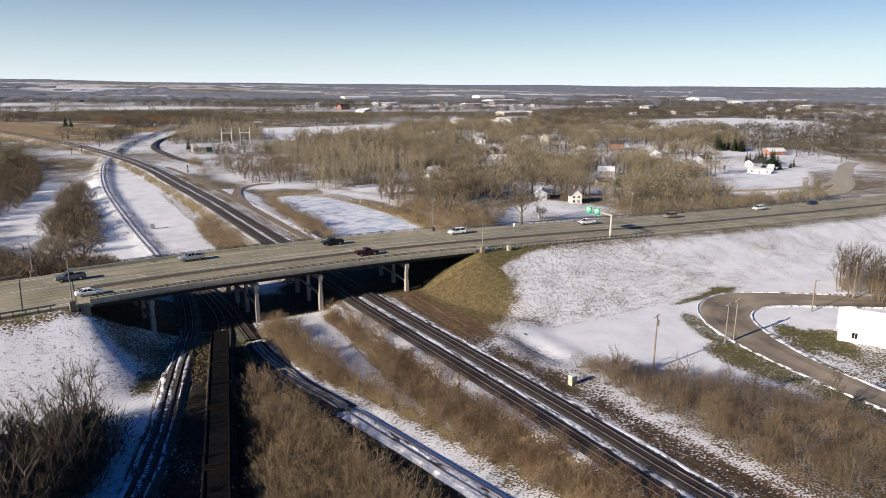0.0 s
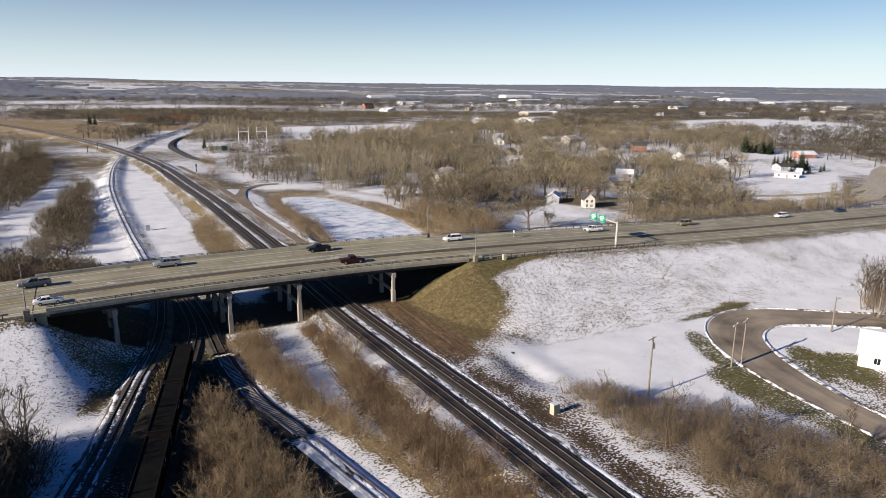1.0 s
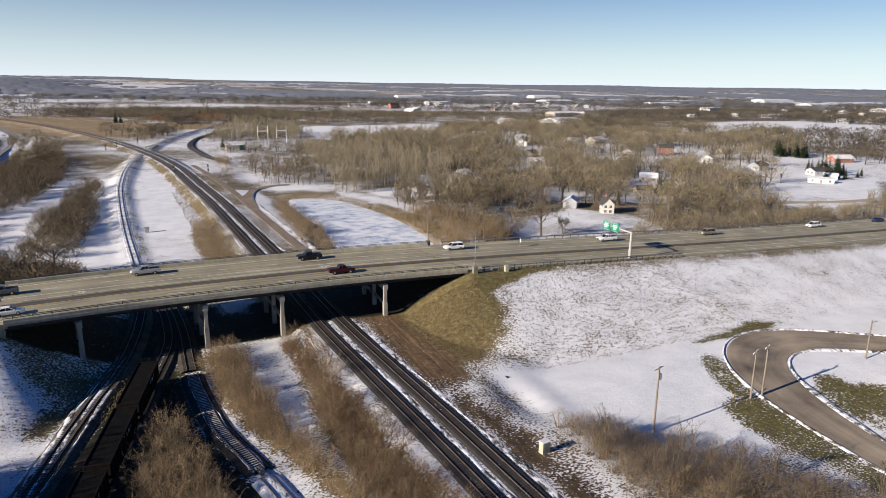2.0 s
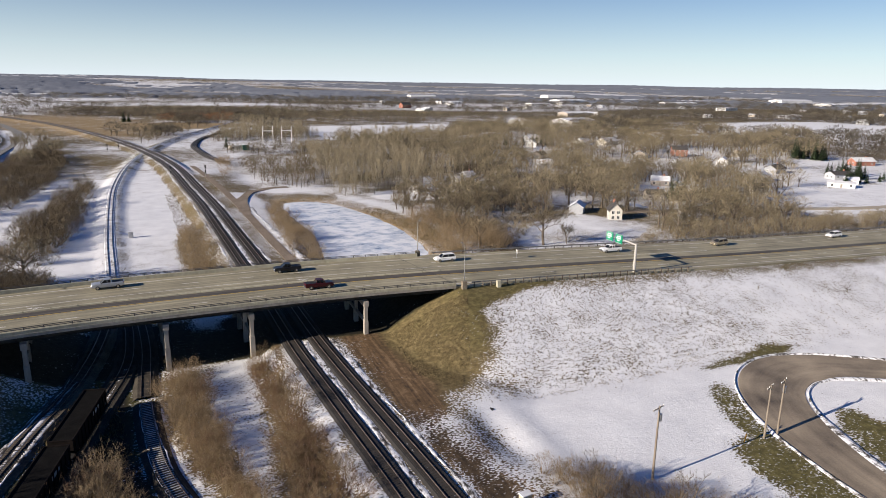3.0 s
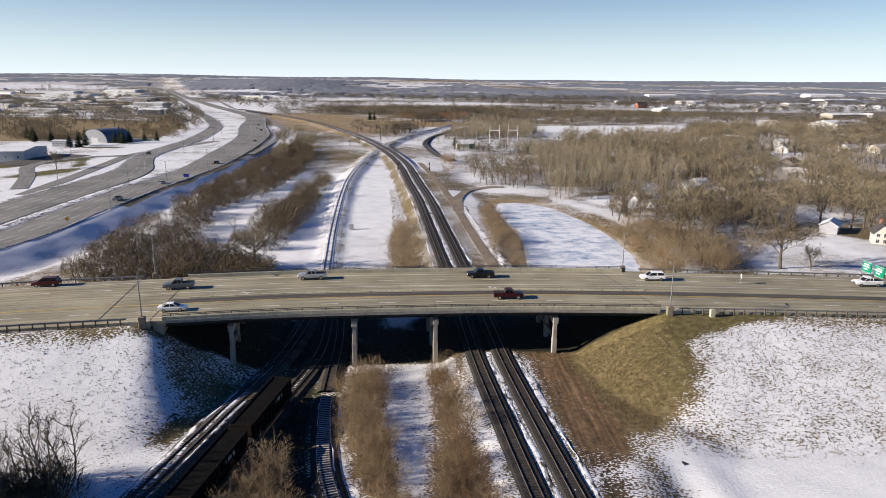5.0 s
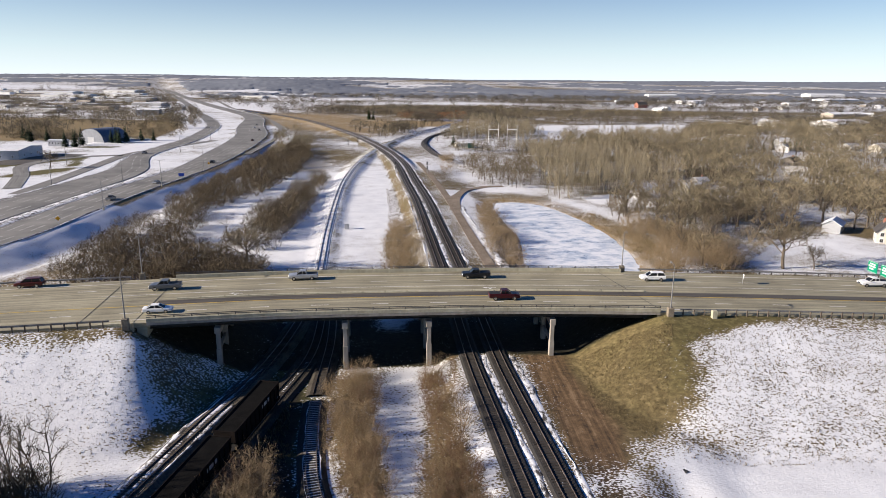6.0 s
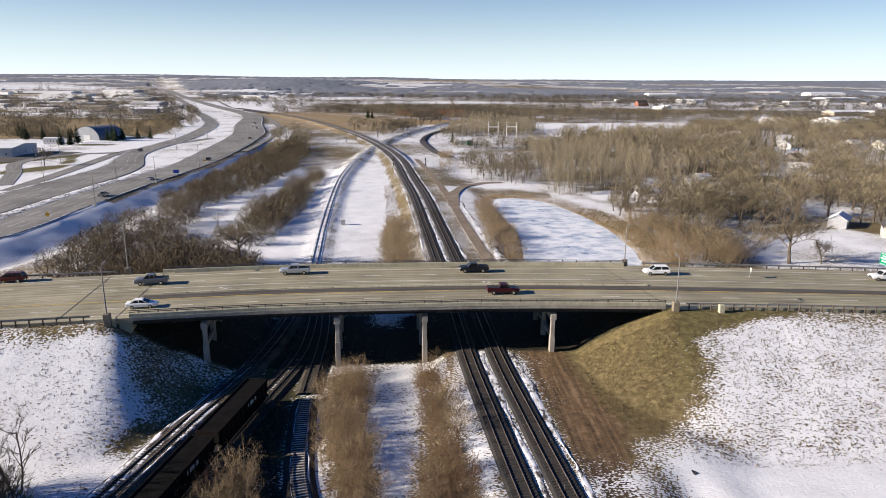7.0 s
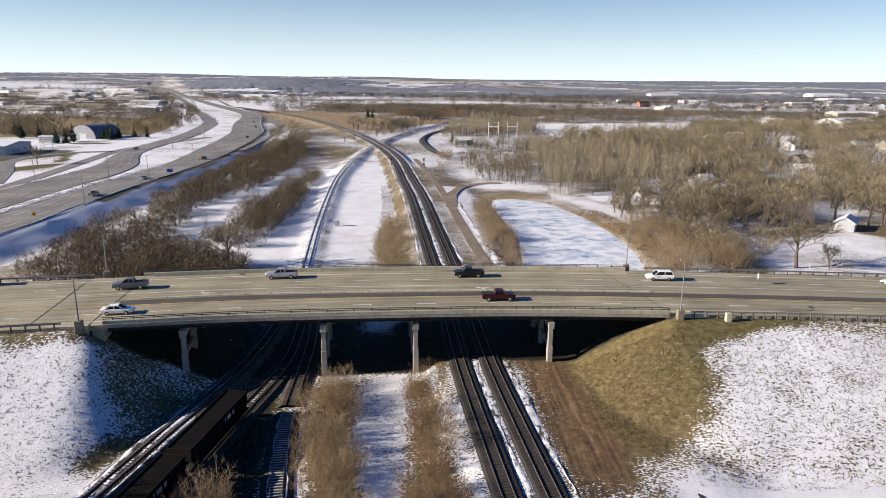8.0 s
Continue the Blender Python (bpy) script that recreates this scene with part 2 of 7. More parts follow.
def ice_material():
    m, N, L, b = material("pond_ice", 0.35)
    f = noise_node(N, L, 0.30, 6, 0.72, stretch=(0.75, 1.0, 1))
    g = noise_node(N, L, 0.07, 4, 0.6)
    s = maths(N, L, "ADD", maths(N, L, "MULTIPLY", f, 0.65), maths(N, L, "MULTIPLY", g, 0.35))
    L.new(ramp(N, L, s, [(0.36, (0.22, 0.29, 0.40)), (0.45, (0.46, 0.52, 0.60)), (0.54, (0.74, 0.76, 0.79))]), b.inputs["Base Color"])
    L.new(ramp(N, L, s, [(0.4, 0.25), (0.6, 0.8)]), b.inputs["Roughness"])
    return m


M_GROUND = ground_material()
M_DECK = road_material("bridge_concrete_paving", (0.105, 0.094, 0.060), (0.43, 0.39, 0.265))
M_ASPHALT = road_material("dark_asphalt", (0.03, 0.026, 0.022), (0.12, 0.105, 0.085))
M_HIGHWAY = road_material("salted_asphalt", (0.095, 0.092, 0.084), (0.27, 0.258, 0.23))
M_LOT = road_material("muddy_asphalt", (0.055, 0.043, 0.033), (0.40, 0.33, 0.235), 0.42)
M_TAN_ROAD = road_material("dusty_tan_asphalt", (0.27, 0.235, 0.175), (0.46, 0.405, 0.31))
M_DIRT = plain("dirt_track", (0.125, 0.098, 0.073), (0.265, 0.215, 0.162), 1.5, 0.95, bumps=0.5)
M_BALLAST2 = plain("weedy_ballast", (0.018, 0.016, 0.013), (0.075, 0.065, 0.05), 3.0, 0.95, bumps=0.8)
M_WEEDY = plain("weedy_gravel", (0.05, 0.042, 0.03), (0.19, 0.16, 0.115), 3.0, 0.95, bumps=0.8)
M_RAIL = plain("rail_steel", (0.10, 0.075, 0.06), (0.26, 0.22, 0.20), 4.0, 0.45, 0.7)
M_TIE = plain("tie_wood", (0.02, 0.017, 0.014), (0.062, 0.052, 0.044), 6.0, 0.9, rand=0.35)
M_TIE_FROST = plain("frosted_tie_wood", (0.30, 0.30, 0.30), (0.66, 0.67, 0.68), 2.0, 0.9, rand=0.3)


def patchy_snow(name, under, lo, hi, stretch=None):
    """Thin old snow with the ground beneath showing through in ragged spots."""
    m, N, L, b = material(name, 0.85)
    f = noise_node(N, L, 1.5, 5, 0.7, stretch=stretch)
    g = noise_node(N, L, 0.35, 3, 0.5, stretch=stretch)
    f = maths(N, L, "ADD", maths(N, L, "MULTIPLY", f, 0.7), maths(N, L, "MULTIPLY", g, 0.3))
    k = ramp(N, L, f, [(lo, 0.0), (hi, 1.0)])
    fine = noise_node(N, L, 5.0, 4, 0.6)
    c = mixed(N, L, k, ramp(N, L, fine, [(0.3, under), (0.7, tuple(2.2 * v for v in under))]), (0.72, 0.73, 0.75))
    L.new(c, b.inputs["Base Color"])
    bump(N, L, b, maths(N, L, "ADD", f, maths(N, L, "MULTIPLY", fine, 0.4)), 0.6, 0.08)
    return m


M_SNOW_P = patchy_snow("patchy_track_snow", (0.03, 0.026, 0.022), 0.44, 0.53, (1.0, 0.4, 1.0))
M_BALLAST = patchy_snow("ballast", (0.017, 0.0155, 0.014), 0.61, 0.69, (1.0, 0.3, 1.0))
M_BALLAST4 = patchy_snow("snow_filled_ballast", (0.05, 0.042, 0.034), 0.38, 0.52)
M_BALLAST5 = patchy_snow("snow_covered_ballast", (0.05, 0.042, 0.034), 0.30, 0.44)
M_CONC = plain("concrete", (0.30, 0.28, 0.20), (0.465, 0.437, 0.325), 1.5, 0.85, rand=0.06, bumps=0.2, stretch=(1, 1, 0.4))
M_CONC_DK = plain("dark_concrete", (0.22, 0.20, 0.17), (0.38, 0.35, 0.30), 1.2, 0.85, bumps=0.2, stretch=(1, 1, 0.3))
M_PEDESTAL = plain("brown_stained_concrete", (0.13, 0.108, 0.078), (0.27, 0.23, 0.172), 3.0, 0.88, bumps=0.3)
M_GIRDER = plain("dark_girder_steel", (0.022, 0.021, 0.02), (0.05, 0.047, 0.043), 1.0, 0.6)
M_GALV = plain("galvanised_steel", (0.36, 0.365, 0.37), (0.52, 0.52, 0.52), 3.0, 0.4, 0.75)
M_POLE = plain("weathered_pole_steel", (0.15, 0.15, 0.148), (0.26, 0.26, 0.255), 3.0, 0.55, 0.3)
M_PAINT_W = plain("white_road_paint", (0.55, 0.54, 0.50), (0.75, 0.74, 0.70), 6.0, 0.7)
M_PAINT_Y = plain("yellow_road_paint", (0.50, 0.36, 0.08), (0.66, 0.48, 0.12), 6.0, 0.7)
M_DARKSTEEL = plain("weathered_dark_steel", (0.05, 0.05, 0.05), (0.12, 0.118, 0.112), 3.0, 0.6, 0.3)
M_WOODPOLE = plain("pole_wood", (0.15, 0.12, 0.092), (0.28, 0.24, 0.19), 4.0, 0.85, stretch=(1, 1, 0.1))
M_POSTWOOD = plain("post_wood", (0.07, 0.056, 0.043), (0.15, 0.122, 0.095), 6.0, 0.9, rand=0.2)
M_BARK = plain("bark", (0.075, 0.060, 0.045), (0.158, 0.131, 0.101), 5.0, 0.95, rand=0.15)
M_BIRCH = plain("pale_bark", (0.13, 0.113, 0.085), (0.22, 0.193, 0.148), 3.0, 0.9, rand=0.15)
M_TW_OAK = twig_material("oak_twigs", (0.10, 0.082, 0.052), (0.245, 0.20, 0.13), tone=False)
M_TW_TAN = twig_material("willow_twigs", (0.19, 0.142, 0.085), (0.40, 0.31, 0.198), tone=False, through=0.45)
M_TW_RED = twig_material("dogwood_twigs", (0.144, 0.092, 0.056), (0.272, 0.184, 0.120), tone=False, through=0.45)
M_TW_BIRCH = twig_material("birch_twigs", (0.20, 0.17, 0.113), (0.36, 0.308, 0.212), tone=False, through=0.25)
M_TW_MID = twig_material("scrub_twigs", (0.052, 0.041, 0.027), (0.155, 0.122, 0.078), tone=False)
M_TW_DARK = twig_material("thicket_twigs", (0.038, 0.030, 0.021), (0.098, 0.077, 0.050), tone=False)
M_WOODS = twig_material("far_wood_twigs", (0.15, 0.125, 0.08), (0.245, 0.206, 0.134))
M_BELT = twig_material("belt_wood_twigs", (0.14, 0.122, 0.094), (0.185, 0.163, 0.128), through=0.45)
# distance haze painted into the far woods' colour as pale blue-grey
M_RIDGE_HAZE = plain("haze_tinted_ridge", (0.145, 0.16, 0.186), (0.22, 0.235, 0.265), 0.06, 0.95, big=0.01, spec=0.05)
M_NEEDLE = twig_material("fir_needles", (0.02, 0.035, 0.018), (0.055, 0.08, 0.04), tone=False)
M_TUFT = twig_material("dead_grass", (0.10, 0.078, 0.038), (0.25, 0.195, 0.105), tone=False)
M_ICE = ice_material()
M_GLASS = plain("dark_glass", (0.012, 0.014, 0.016), (0.02, 0.022, 0.026), 1.0, 0.08)
M_RUBBER = plain("tyre_rubber", (0.018, 0.018, 0.018), (0.04, 0.038, 0.036), 8.0, 0.85)
M_CHROME = plain("bright_metal", (0.50, 0.50, 0.51), (0.66, 0.66, 0.67), 8.0, 0.25, 0.9)
M_BLACK = plain("black_plastic", (0.015, 0.015, 0.016), (0.035, 0.035, 0.036), 8.0, 0.6)
M_LIGHT_W = plain("clear_lens", (0.65, 0.65, 0.63), (0.8, 0.8, 0.78), 9.0, 0.15)
M_LIGHT_R = plain("red_lens", (0.35, 0.012, 0.012), (0.5, 0.02, 0.02), 9.0, 0.2)
M_ALU = plain("weathered_aluminium", (0.36, 0.35, 0.325), (0.48, 0.465, 0.43), 2.0, 0.55, 0.15)
M_SIGN_G = plain("green_sign_sheet", (0.0, 0.17, 0.09), (0.0, 0.23, 0.125), 2.0, 0.45)
M_SIGN_W = plain("white_sign_sheet", (0.70, 0.70, 0.68), (0.82, 0.82, 0.80), 2.0, 0.5)
M_SIGN_Y = plain("amber_sign_sheet", (0.62, 0.30, 0.02), (0.78, 0.40, 0.03), 2.0, 0.5)
M_SIGN_B = plain("blue_sign_sheet", (0.03, 0.07, 0.35), (0.05, 0.10, 0.45), 2.0, 0.5)
M_SIDING_W = plain("white_siding", (0.56, 0.56, 0.55), (0.70, 0.70, 0.69), 1.0, 0.6, rand=0.05, stretch=(1, 1, 6))
M_SIDING_C = plain("cream_siding", (0.47, 0.445, 0.39), (0.58, 0.555, 0.49), 1.0, 0.7, stretch=(1, 1, 6))
M_SIDING_G = plain("grey_siding", (0.30, 0.31, 0.33), (0.42, 0.43, 0.45), 1.0, 0.7, rand=0.25, stretch=(1, 1, 6))
M_SIDING_T = plain("tan_siding", (0.34, 0.30, 0.25), (0.46, 0.41, 0.35), 1.0, 0.7, rand=0.2, stretch=(1, 1, 6))
M_BRICK = plain("red_brick", (0.24, 0.10, 0.07), (0.36, 0.17, 0.12), 4.0, 0.85)
M_ROOF_D = plain("dark_shingles", (0.035, 0.032, 0.032), (0.09, 0.085, 0.082), 4.0, 0.9)
M_ROOF_M = plain("frosted_metal_roof", (0.55, 0.58, 0.63), (0.72, 0.74, 0.77), 0.7, 0.45)
M_ROOF_S = plain("snowy_roof", (0.54, 0.55, 0.57), (0.75, 0.76, 0.77), 0.5, 0.8)
M_DOME = plain("blue_grey_cladding", (0.10, 0.12, 0.165), (0.16, 0.185, 0.235), 0.5, 0.6, stretch=(1, 1, 3))
M_RUST = plain("rusty_hopper_steel", (0.005, 0.004, 0.004), (0.013, 0.0095, 0.0085), 1.5, 0.85, bumps=0.2, spec=0.08)
M_COAL = plain("coal_shade", (0.004, 0.004, 0.004), (0.011, 0.0105, 0.010), 6.0, 0.95, bumps=0.8, spec=0.05)
M_TIMBER = plain("weathered_timber", (0.17, 0.15, 0.12), (0.32, 0.29, 0.24), 4.0, 0.9)


# ---- plan: lines of roads and tracks ----
def line_fn(ctrl, key, val, step=4.0):
    """A smooth line as a function val(key) of one coordinate."""
    P = curve_points(ctrl, step)
    o = np.argsort(P[:, key])
    K, W = P[o, key], P[o, val]
    return lambda q: np.interp(q, K, W)


ROAD = [(-320, -78), (-220, -45), (-150, -17), (-110, -5), (-76, 1.6), (-50, 5.9), (-26, 9.6), (7, 12.2), (24, 12.6), (43, 12.3), (86, 11.8), (118, 11.3), (160, 12), (205, 13), (300, 15), (460, 18)]
road_c = line_fn(ROAD, 0, 1)
road_z = lambda x: np.interp(x, [-320, -220, -150, -110, -76, -50, 0, 22, 43, 60, 86, 118, 160, 205, 260, 460], [5, 7, 9, 10.1, 10.6, 10.6, 10.25, 10.1, 9.9, 9.6, 8.95, 8.1, 7.0, 6.0, 5.0, 3.5])
HALF = 13.1
BR_L, BR_R = -48.5, 42.2

PAIR = [(38, -330), (30, -240), (19.5, -140), (17.2, -110), (15.0, -90), (13.9, -73), (11.9, -50), (9.7, -28), (7.3, -2), (5.6, 28), (3.8, 58), (0.4, 105), (-3.6, 160), (-8.6, 210), (-16.6, 290), (-28, 360), (-44, 430), (-72, 530), (-139, 724), (-215, 890), (-330, 1100)]
pair_x = line_fn(PAIR, 1, 0)
TRACK_W = [(-160, -330), (-112, -230), (-70, -140), (-57, -105), (-49, -80), (-42.5, -59), (-38.4, -44), (-35.6, -31), (-33.0, -19), (-31.0, -11), (-29.0, -1), (-27.4, 15), (-27.0, 35), (-28.2, 57), (-32.7, 105), (-37.4, 167), (-40.4, 225), (-40.2, 300), (-35, 374), (-19, 490), (17.7, 636), (62, 800)]
west_x = line_fn(TRACK_W, 1, 0)
west_z = lambda y: np.interp(y, [0, 60, 200, 340], [0.35, 0.6, 1.4, 1.75])
TRACK_M = [(-98, -330), (-70, -230), (-46, -140), (-34.2, -70.2), (-24.8, -15.3), (-21.9, 2), (-22.2, 18), (-24.2, 34), (-26.6, 48)]
mid_x = line_fn(TRACK_M, 1, 0)
TRACK_E = [(36, -330), (26.5, -240), (15, -150), (10.5, -125), (3.0, -100), (-2.9, -79), (-7.8, -61), (-11.7, -47), (-15.1, -36), (-16.8, -26), (-17.9, -16), (-18.4, -4), (-18.9, 10), (-20.6, 26), (-24.0, 44)]
east_x = line_fn(TRACK_E, 1, 0)
WYE = [(17, 322), (10, 348), (5.6, 378), (0.4, 440), (5, 500), (15, 545), (36, 610), (70, 700)]
wye_x = line_fn(WYE, 1, 0)
ACCESS = [(20.5, -60), (20.5, -30), (19.8, 0), (18.6, 30), (17.2, 58), (13.8, 105), (11.0, 150), (7, 200), (1, 260), (-4, 310)]
access_x = line_fn(ACCESS, 1, 0)
HWY = [(-215, -60), (-165, -5), (-134, 50), (-123.5, 93), (-123.5, 129), (-123.5, 183), (-121, 235), (-120, 283), (-126, 370), (-136, 460), (-146, 520), (-177, 640), (-205, 765), (-246, 885), (-390, 1207), (-720, 1990), (-1140, 3004), (-1400, 3640)]
HWY_B = [(-240, -72), (-188, -17), (-157.5, 42), (-147.5, 93), (-147, 129), (-147, 183), (-147, 228), (-153, 262), (-167, 298), (-178, 335), (-182, 385), (-187, 455), (-203, 550), (-221, 630), (-252, 720), (-292, 825), (-345, 950), (-440, 1210), (-752, 2000), (-1175, 3020), (-1432, 3650)]
hwyb_x = lambda q: np.interp(q, *np.array([(p[1], p[0]) for p in curve_points(HWY_B, 8.0)]).T)
hwy_x = line_fn(HWY, 1, 0, 8)
hwy_z = lambda y: np.interp(y, [-80, -10, 60, 2200, 2600, 2900, 3200, 3640], [7.5, 6, 2.0, 2.0, 7, 16, 29, 50])
HOMES = [(138, 217), (194, 128), (293, 161), (297, 230), (348, 292), (336, 190), (340, 238), (228, 166), (126, 196), (94, 181), (352, 392), (272, 389), (266, 463), (230, 300), (205, 250), (395, 278), (147, 93), (141, 110), (482, 655)]
LOOP = [(73, -132), (70.6, -108), (70.4, -88), (71.6, -72), (74.4, -59), (78.2, -49.5), (83.6, -42.6), (91, -38.8), (99, -39.4), (107, -43.4), (118, -50.5), (140, -65), (170, -85)]
LOOP_W = [(-132, 3.0), (-88, 3.1), (-72, 3.4), (-59, 4.4), (-49.5, 4.9), (-42.6, 5.3), (-38.8, 5.6)]
BRUSH_W = [(-24.0, -34.5), (-21.5, -35), (-18.8, -44), (-15.8, -57), (-13.0, -75), (-9.5, -98), (-24, -98), (-30, -76), (-27.5, -56), (-24.6, -44)]
BRUSH_A = [(-15.8, -5), (-9.6, -4), (-8.8, -12), (-7.6, -24), (-5.6, -38), (0.2, -58), (5.6, -80), (12.4, -100), (9.5, -100), (3.2, -79), (-2.2, -61), (-7.0, -47), (-11.6, -36), (-14.0, -26), (-15.5, -14)]
BRUSH_B = [(-1.2, -3.5), (2.4, -4), (3.6, -16), (5.2, -30), (7.4, -50), (10.4, -73), (13.5, -98), (9, -98), (4.5, -76), (0.2, -54), (-1.0, -36), (-0.6, -18)]
BRUSH_C = [(31, -54), (38, -57), (45, -63), (51, -71), (57, -81), (62, -98), (44, -104), (33, -98), (30.5, -78), (30.0, -62)]
POND = [(30, 166), (39, 167), (48.3, 159), (54.5, 141), (58.6, 124), (61.3, 98), (60, 72), (54, 48), (38, 42), (27, 50), (27.2, 66), (30.2, 98), (28.6, 124), (27.6, 150)]


def smooth(a, b, v):
    u = np.clip((v - a) / (b - a), 0, 1)
    return u * u * (3 - 2 * u)


def inside(poly, x, y):
    """How far inside (positive, metres) a polygon each point lies, roughly."""
    P = np.array(poly, float)
    Q = np.roll(P, -1, 0)
    shape = x.shape
    x, y = x.ravel(), y.ravel()
    d = np.full(x.shape, 1e9)
    odd = np.zeros(x.shape, bool)
    for (ax, ay), (bx, by) in zip(P, Q):
        u = np.clip(((x - ax) * (bx - ax) + (y - ay) * (by - ay)) / ((bx - ax)**2 + (by - ay)**2), 0, 1)
        d = np.minimum(d, np.hypot(x - ax - u * (bx - ax), y - ay - u * (by - ay)))
        if by != ay:
            odd ^= ((ay > y) != (by > y)) & (x < (bx - ax) * (y - ay) / (by - ay) + ax)
    return np.where(odd, d, -d).reshape(shape)


def wave(x, y, s, k=0):
    """Soft rolling noise from a few sines, between -1 and 1."""
    x, y = x / s, y / s
    return (np.sin(x * 1.3 + y * 0.7 + k) + np.sin(-x * 0.6 + y * 1.7 + 2.1 * k + 1) + np.sin(x * 2.3 - y * 1.1 + 0.7 * k + 2) * 0.6 + np.sin(x * 0.4 + y * 0.35 + 3 * k) * 0.8) / 3.4


def land(x, y):
    """The height of the ground."""
    x, y = np.broadcast_arrays(np.asarray(x, float), np.asarray(y, float))
    r = np.hypot(x, y)
    z = 0.18 * wave(x, y, 9) + 0.35 * wave(x, y, 40, 2) * smooth(60, 200, r) + 2.0 * wave(x, y, 260, 4) * smooth(500, 1400, r)
    rise = smooth(2300, 4700, r) * (62 + 20 * smooth(600, -1200, x)) + smooth(3300, 4700, r) * 9 * wave(x, y, 420, 1)
    rise = rise + 30 * np.exp(-((x + 620) / 330)**2 - ((y - 3050) / 420)**2) + 24 * np.exp(-((x - 120) / 500)**2 - ((y - 3500) / 350)**2)
    rise = rise + smooth(1500, 2600, r) * 5 * (wave(x, y, 480, 6) + 0.3)
    z = z + np.where(y > -500, rise, 0.3 * rise)
    # highway bench
    e = x - hwy_x(y)
    hz = hwy_z(y) - 0.3
    bench = np.where(e > 0, hz - np.maximum(0, e - 2) * 0.362, hz)
    k = np.where(e > 0, bench > z, e > -130) & (y > -60) & (y < 2200)
    z = np.where(k, np.maximum(z, bench), z)
    z = np.where((e <= 0) & (e > np.where(r < 2400, -130, -48)) & (y > -60) & (y < 3660), hz, z)
    dz_ = -2.6 * smooth(24, 17, y * 0 + e) * (e > 0) * smooth(45, 75, y) * smooth(420, 330, y)
    z = np.where((e > 0) & (e < 40) & (y > 30) & (y < 430), np.maximum(np.minimum(z, bench + (0.22 * wave(x, y, 3.2, 1) + 0.25 * wave(x, y, 7, 2)) * smooth(1, 5, e)), dz_ + 0.3 * wave(x, y, 6, 3)), z)
    # double track bed and the bench beside it
    a = x - pair_x(y) - 2.5
    on = (y > -330) & (y < 900)
    bed = np.where(np.abs(a) < 6.2, 1.72, 1.72 - (np.abs(a) - 6.2) / 1.7)
    z = np.where(on, np.maximum(z, bed), z)
    wide = 15 + 8 * smooth(-38, -28, y) * smooth(30, 20, y)
    b2 = np.where((a > 0) & (a < wide), 1.5, 1.5 - np.abs(a - wide) / np.where(y > 20, 11.0, 7.0)) * smooth(-175, -140, y) * smooth(330, 240, y)
    z = np.where((a > 4) & on, np.maximum(z, np.minimum(b2, 1.5)), z)
    # west track bed
    a = np.abs(x - west_x(y))
    wz = west_z(y) - 0.55 + 0.38 * smooth(30, 60, y)
    z = np.where((y > -330) & (y < 800), np.where(a < 2.4, wz, np.where(wz > z, np.maximum(z, wz - (a - 2.4) / 3.0), z + (wz - z) * np.clip(1 - (a - 2.4) / 3, 0, 1))), z)
    for f, y1 in ((mid_x, 48), (east_x, 44)):
        a = np.abs(x - f(y))
        k = np.clip(1.6 - a / 2.4, 0, 1) * ((y > -330) & (y < y1))
        z = z * (1 - k) - 0.2 * k
    # road embankments, with their end slopes under the bridge
    c, rz = road_c(x), road_z(x) - 0.42
    d = np.abs(y - c) - HALF
    run = np.where(y < c, np.where(x < 0, 21.5, 29.0), 31.0)
    run = run * np.clip(rz / 9.3, 0.25, 1.2)
    fy = np.maximum(0, d - 1.6) / run
    out = np.clip(c - HALF - y, 0, 25)
    corner = BR_L - 1.5 + 2.8 * smooth(0, 4, out) - 0.06 * out
    fx = np.where(x < 0, np.maximum(0, x - corner), np.maximum(0, (BR_R - 0.7) - x)) / np.where(x < 0, 19.5 - 7.0 * smooth(0, 5, out), 18.0)
    f = np.where(x < 0, np.cbrt(fy**3 + fx**3), np.sqrt(fy**2 + fx**2))
    f = f + np.where(x < 0, 0.07, -0.035) * np.sin(np.clip(f, 0, 1) * math.pi)
    emb = rz * (1 - f) + 0.10 * wave(x, y, 4.5, 3) * np.clip(f * 6, 0, 1)
    z = np.maximum(z, np.where((x > -320) & (x < 460), emb, -9))
    # pond hollow
    p = inside(POND, x, y)
    z = np.where(p > -6, np.minimum(z, np.where(p > 0, -0.5, -0.05 - p * 0.02)), z)
    # brook hollow beside the bench
    g = np.exp(-(((x - 30.5) / 3.2)**2 + ((y + 44) / 8.0)**2))
    z = z - 1.3 * g
    # turning loop ground
    q = np.exp(-(((x - 92) / 34)**4 + ((y + 56) / 30)**4))
    z = z * (1 - q * np.where(emb > 0.6, 0, 1)) - 0.15 * q * np.where(emb > 0.6, 0, 1)
    return z


def ell(x, y, cx, cy, rx, ry, rot=0.0):
    c, s = math.cos(radians(rot)), math.sin(radians(rot))
    u, v = (x - cx) * c + (y - cy) * s, -(x - cx) * s + (y - cy) * c
    return smooth(1.25, 0.75, np.hypot(u / rx, v / ry))


